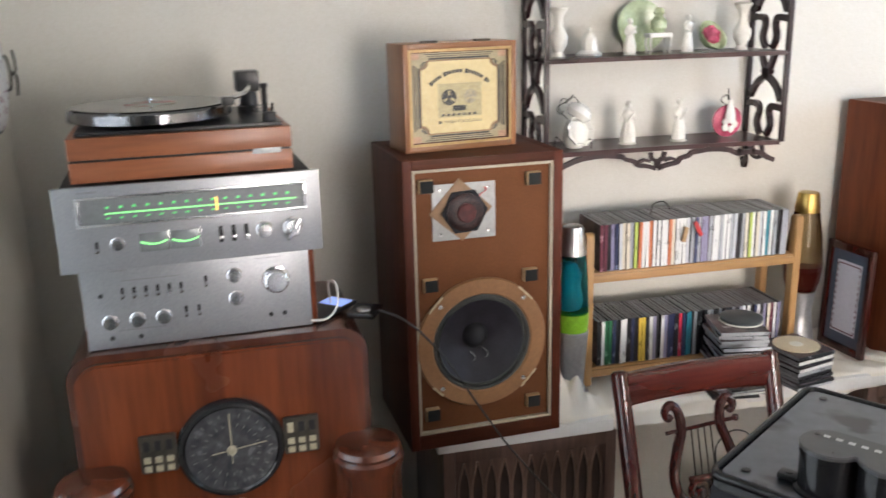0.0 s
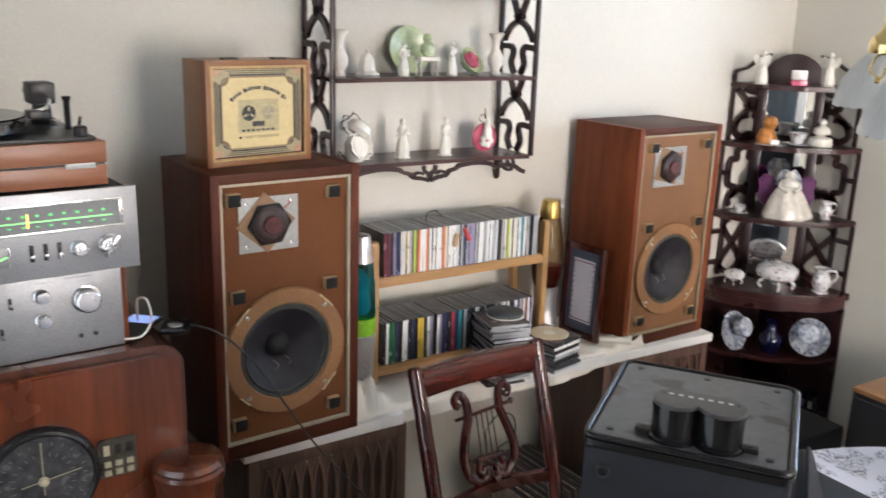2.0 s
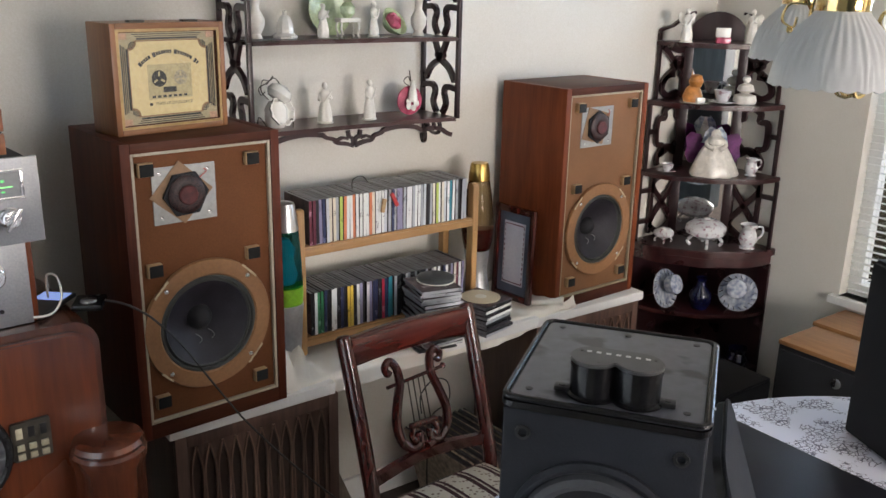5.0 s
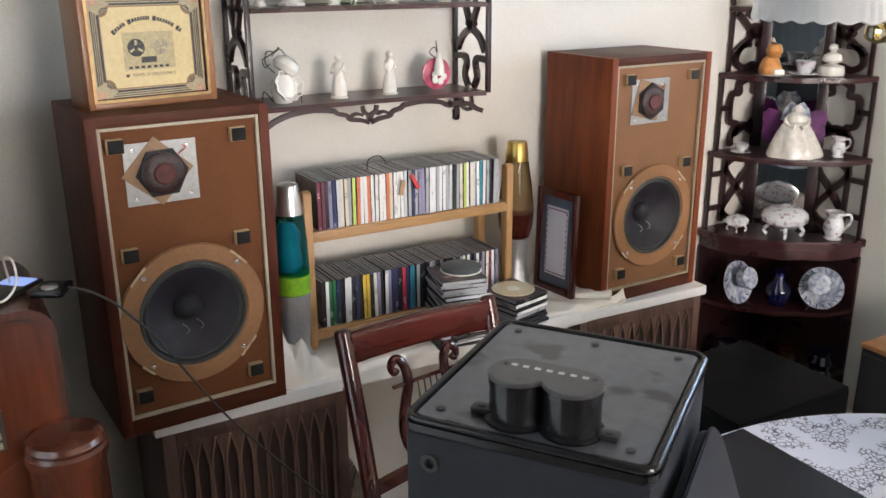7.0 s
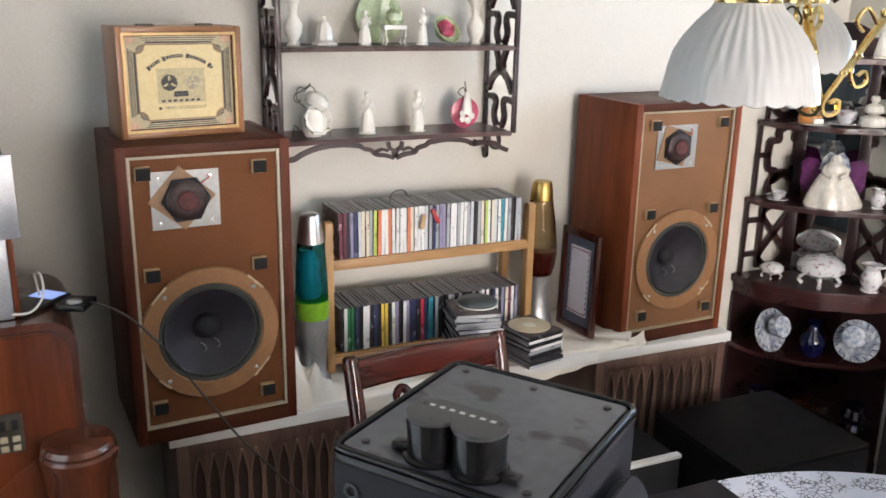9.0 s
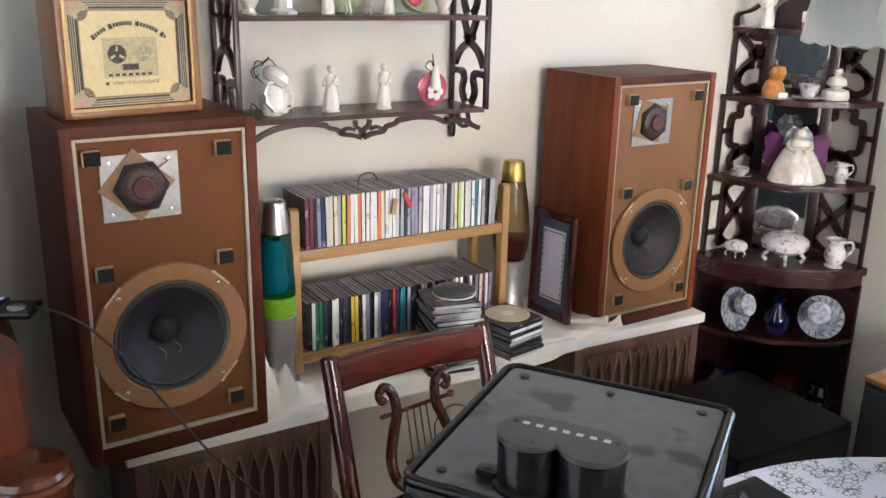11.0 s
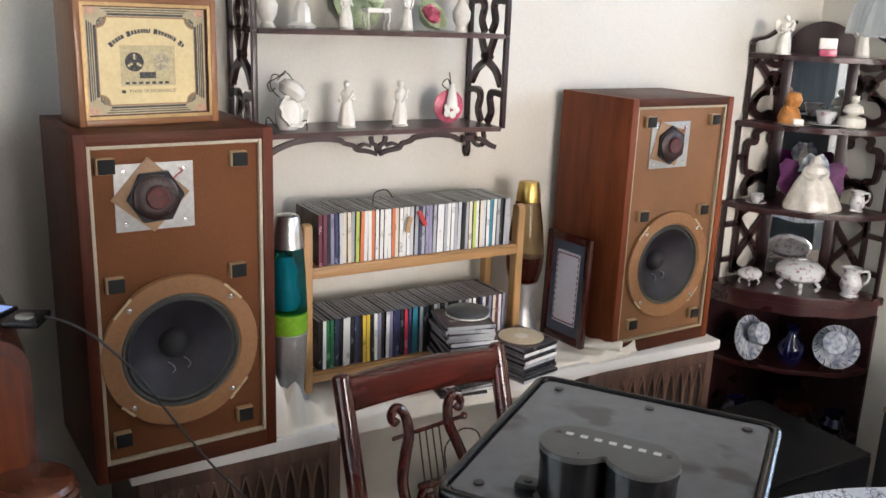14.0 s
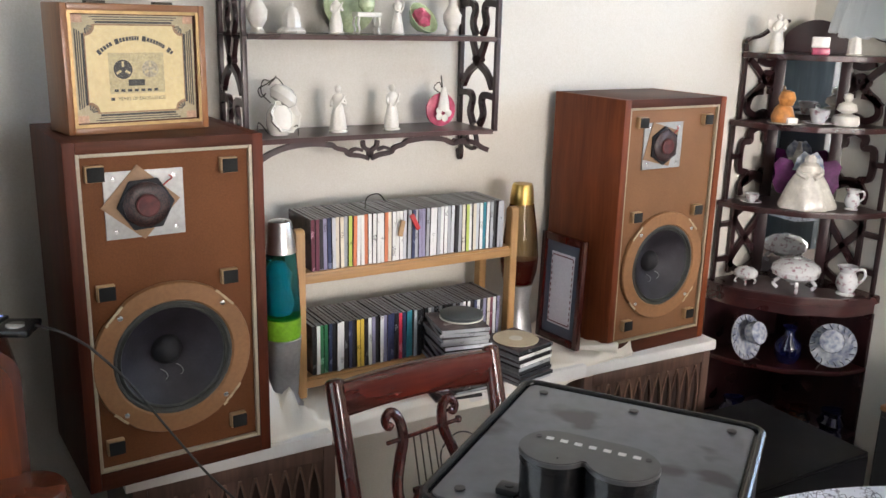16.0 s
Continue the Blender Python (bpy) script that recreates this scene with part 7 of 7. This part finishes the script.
for x, y, h, mm_, l_ in ((2.54, 2.17, 0.09, COBALT, "dark blue glass"), (2.64, 2.06, 0.07, AMBERG, "amber glass dish"), (2.70, 2.02, 0.085, AMBERG, "amber glass bird"), (2.77, 1.94, 0.09, COBALT, "dark glass")):
    solo("glass_ornament", lathe([(0, 0), (0.5 * h, 0), (0.36 * h, 0.2 * h), (0.5 * h, 0.5 * h), (0.34 * h, 0.8 * h), (0.40 * h, h), (0, 0.9 * h)], 20, squash=lambda a, r, z: (r * (1 + 0.12 * math.cos(3 * a)), z)), mm_, pose(x, y, A6), l_ + " on the lowest shelf", "glassware")

# ---- under the board: records, sleeves, cables ----
SLEEVE = mat("record_sleeve_edge", (0.30, 0.24, 0.18), 0.7, vary=0.4, scale=50, random_tint=0.7)
SLEEVE_D = mat("dark_record_sleeve", (0.05, 0.045, 0.05), 0.6, vary=0.4, scale=30, random_tint=0.6)
sl = [mesh_of("record_sleeve", box(-0.002, -0.157, 0, 0.002, 0.157, 0.315, 0.0008, 1), SLEEVE), mesh_of("record_sleeve", box(-0.002, -0.157, 0, 0.002, 0.157, 0.315, 0.0008, 1), SLEEVE_D)]
for k in range(34):
    solo("record_sleeve", sl[0 if k % 4 == 0 else 1], None, pose(1.40 + 0.0075 * k, 2.03 + 0.005 * math.sin(k * 2.1), 0.0, 0, -16 + 0.2 * (k % 3), 3), "worn album sleeve leaning in a row on the floor", "record sleeve", "row of records")
for k in range(5):
    solo("record_sleeve", sl[0], None, pose(0.955 + 0.018 * k, 1.99 - 0.02 * k, 0.0, 0, -14 - 2 * k, -42 + 3 * k), "pale album sleeve leaning behind the chair", "record sleeve", "pale records")
solo("loose_cable", sweep(spline([(1.245, 2.00, 0.45), (1.235, 1.99, 0.52), (1.275, 1.98, 0.565), (1.33, 1.985, 0.54), (1.34, 1.99, 0.47), (1.28, 1.99, 0.44), (1.27, 2.0, 0.36), (1.25, 1.96, 0.12), (1.27, 1.9, 0.004)], 8), 0.0022, sides=6), BLACK, Matrix(), "loose coil of black cable behind the chair", "cable")
solo("speaker_cable", sweep(spline([(0.295, 1.80, 1.073), (0.33, 1.785, 1.062), (0.362, 1.775, 1.041), (0.388, 1.77, 1.016), (0.438, 1.765, 0.952), (0.492, 1.765, 0.862), (0.534, 1.765, 0.793), (0.58, 1.765, 0.722), (0.68, 1.765, 0.59), (0.80, 1.75, 0.45), (0.98, 1.72, 0.27), (1.12, 1.68, 0.05)], 8), 0.0026, sides=6), mat("grey_cable", (0.035, 0.032, 0.030), 0.5), Matrix(), "thin grey cable hanging across the loudspeaker", "cable")
# phone and white lead on the radio
t = thing("smartphone", Matrix.Translation((0.187, 1.853, 1.0635)) @ pose(0, 0, 0, 0, 0, -42), "black phone with a lit blue-white screen on the radio", "phone")
part("phone_body", box(-0.036, -0.07, 0.0, 0.036, 0.07, 0.009, 0.003), BLACK, t), part("screen", box(-0.030, 0.018, 0.0091, 0.030, 0.062, 0.0096), glow("lit_screen", (0.30, 0.42, 0.90), 0.75), t, "lit screen")
t = thing("portable_player", Matrix.Translation((0.268, 1.812, 1.0625)) @ pose(0, 0, 0, 0, 0, -25), "small black portable player on the radio", "player")
part("player_body", box(-0.030, -0.035, 0.0, 0.030, 0.035, 0.013, 0.004), BLACKG, t), part("jog_wheel", lathe([(0.016, 0), (0.016, 0.003), (0.010, 0.004), (0, 0.003)], 20), SILVER, t, "", pose(0, -0.008, 0.013))
solo("white_lead", sweep(spline([(0.150, 1.762, 1.078), (0.185, 1.760, 1.080), (0.208, 1.775, 1.105), (0.208, 1.80, 1.140), (0.195, 1.83, 1.135), (0.20, 1.86, 1.08)], 8), 0.0024, sides=6), CHINA, Matrix(), "white audio lead curling beside the amplifier", "cable")
# plate in a wire hanger on the west wall
t = thing("wall_plate", pose(XL + 0.012, 2.085, 1.575, 0, 90, 0), "decorated china plate in a wire hanger on the wall", "wall plate")
part("plate_body", lathe([(0, 0), (0.06, 0.002), (0.085, 0.016), (0.115, 0.020), (0.115, 0.024), (0.08, 0.020), (0.06, 0.006), (0, 0.006)], 40), FLORAL, t)
part("wire_hanger", sweep([(0.119 * math.cos(a), 0.119 * math.sin(a), 0.018) for a in np.linspace(0, 2 * math.pi, 40)[:-1]], 0.004, sides=7, closed=True), BRONZE, t)
for s in (-1, 1):
    part("hanger_scroll", sweep(spline([(0.04 * s, 0.115, 0.02), (0.03 * s, 0.09, 0.035), (0.0, 0.085, 0.04), (0.01 * s, 0.11, 0.045), (0.05 * s, 0.12, 0.04)], 5), 0.003, sides=6), BRONZE, t)
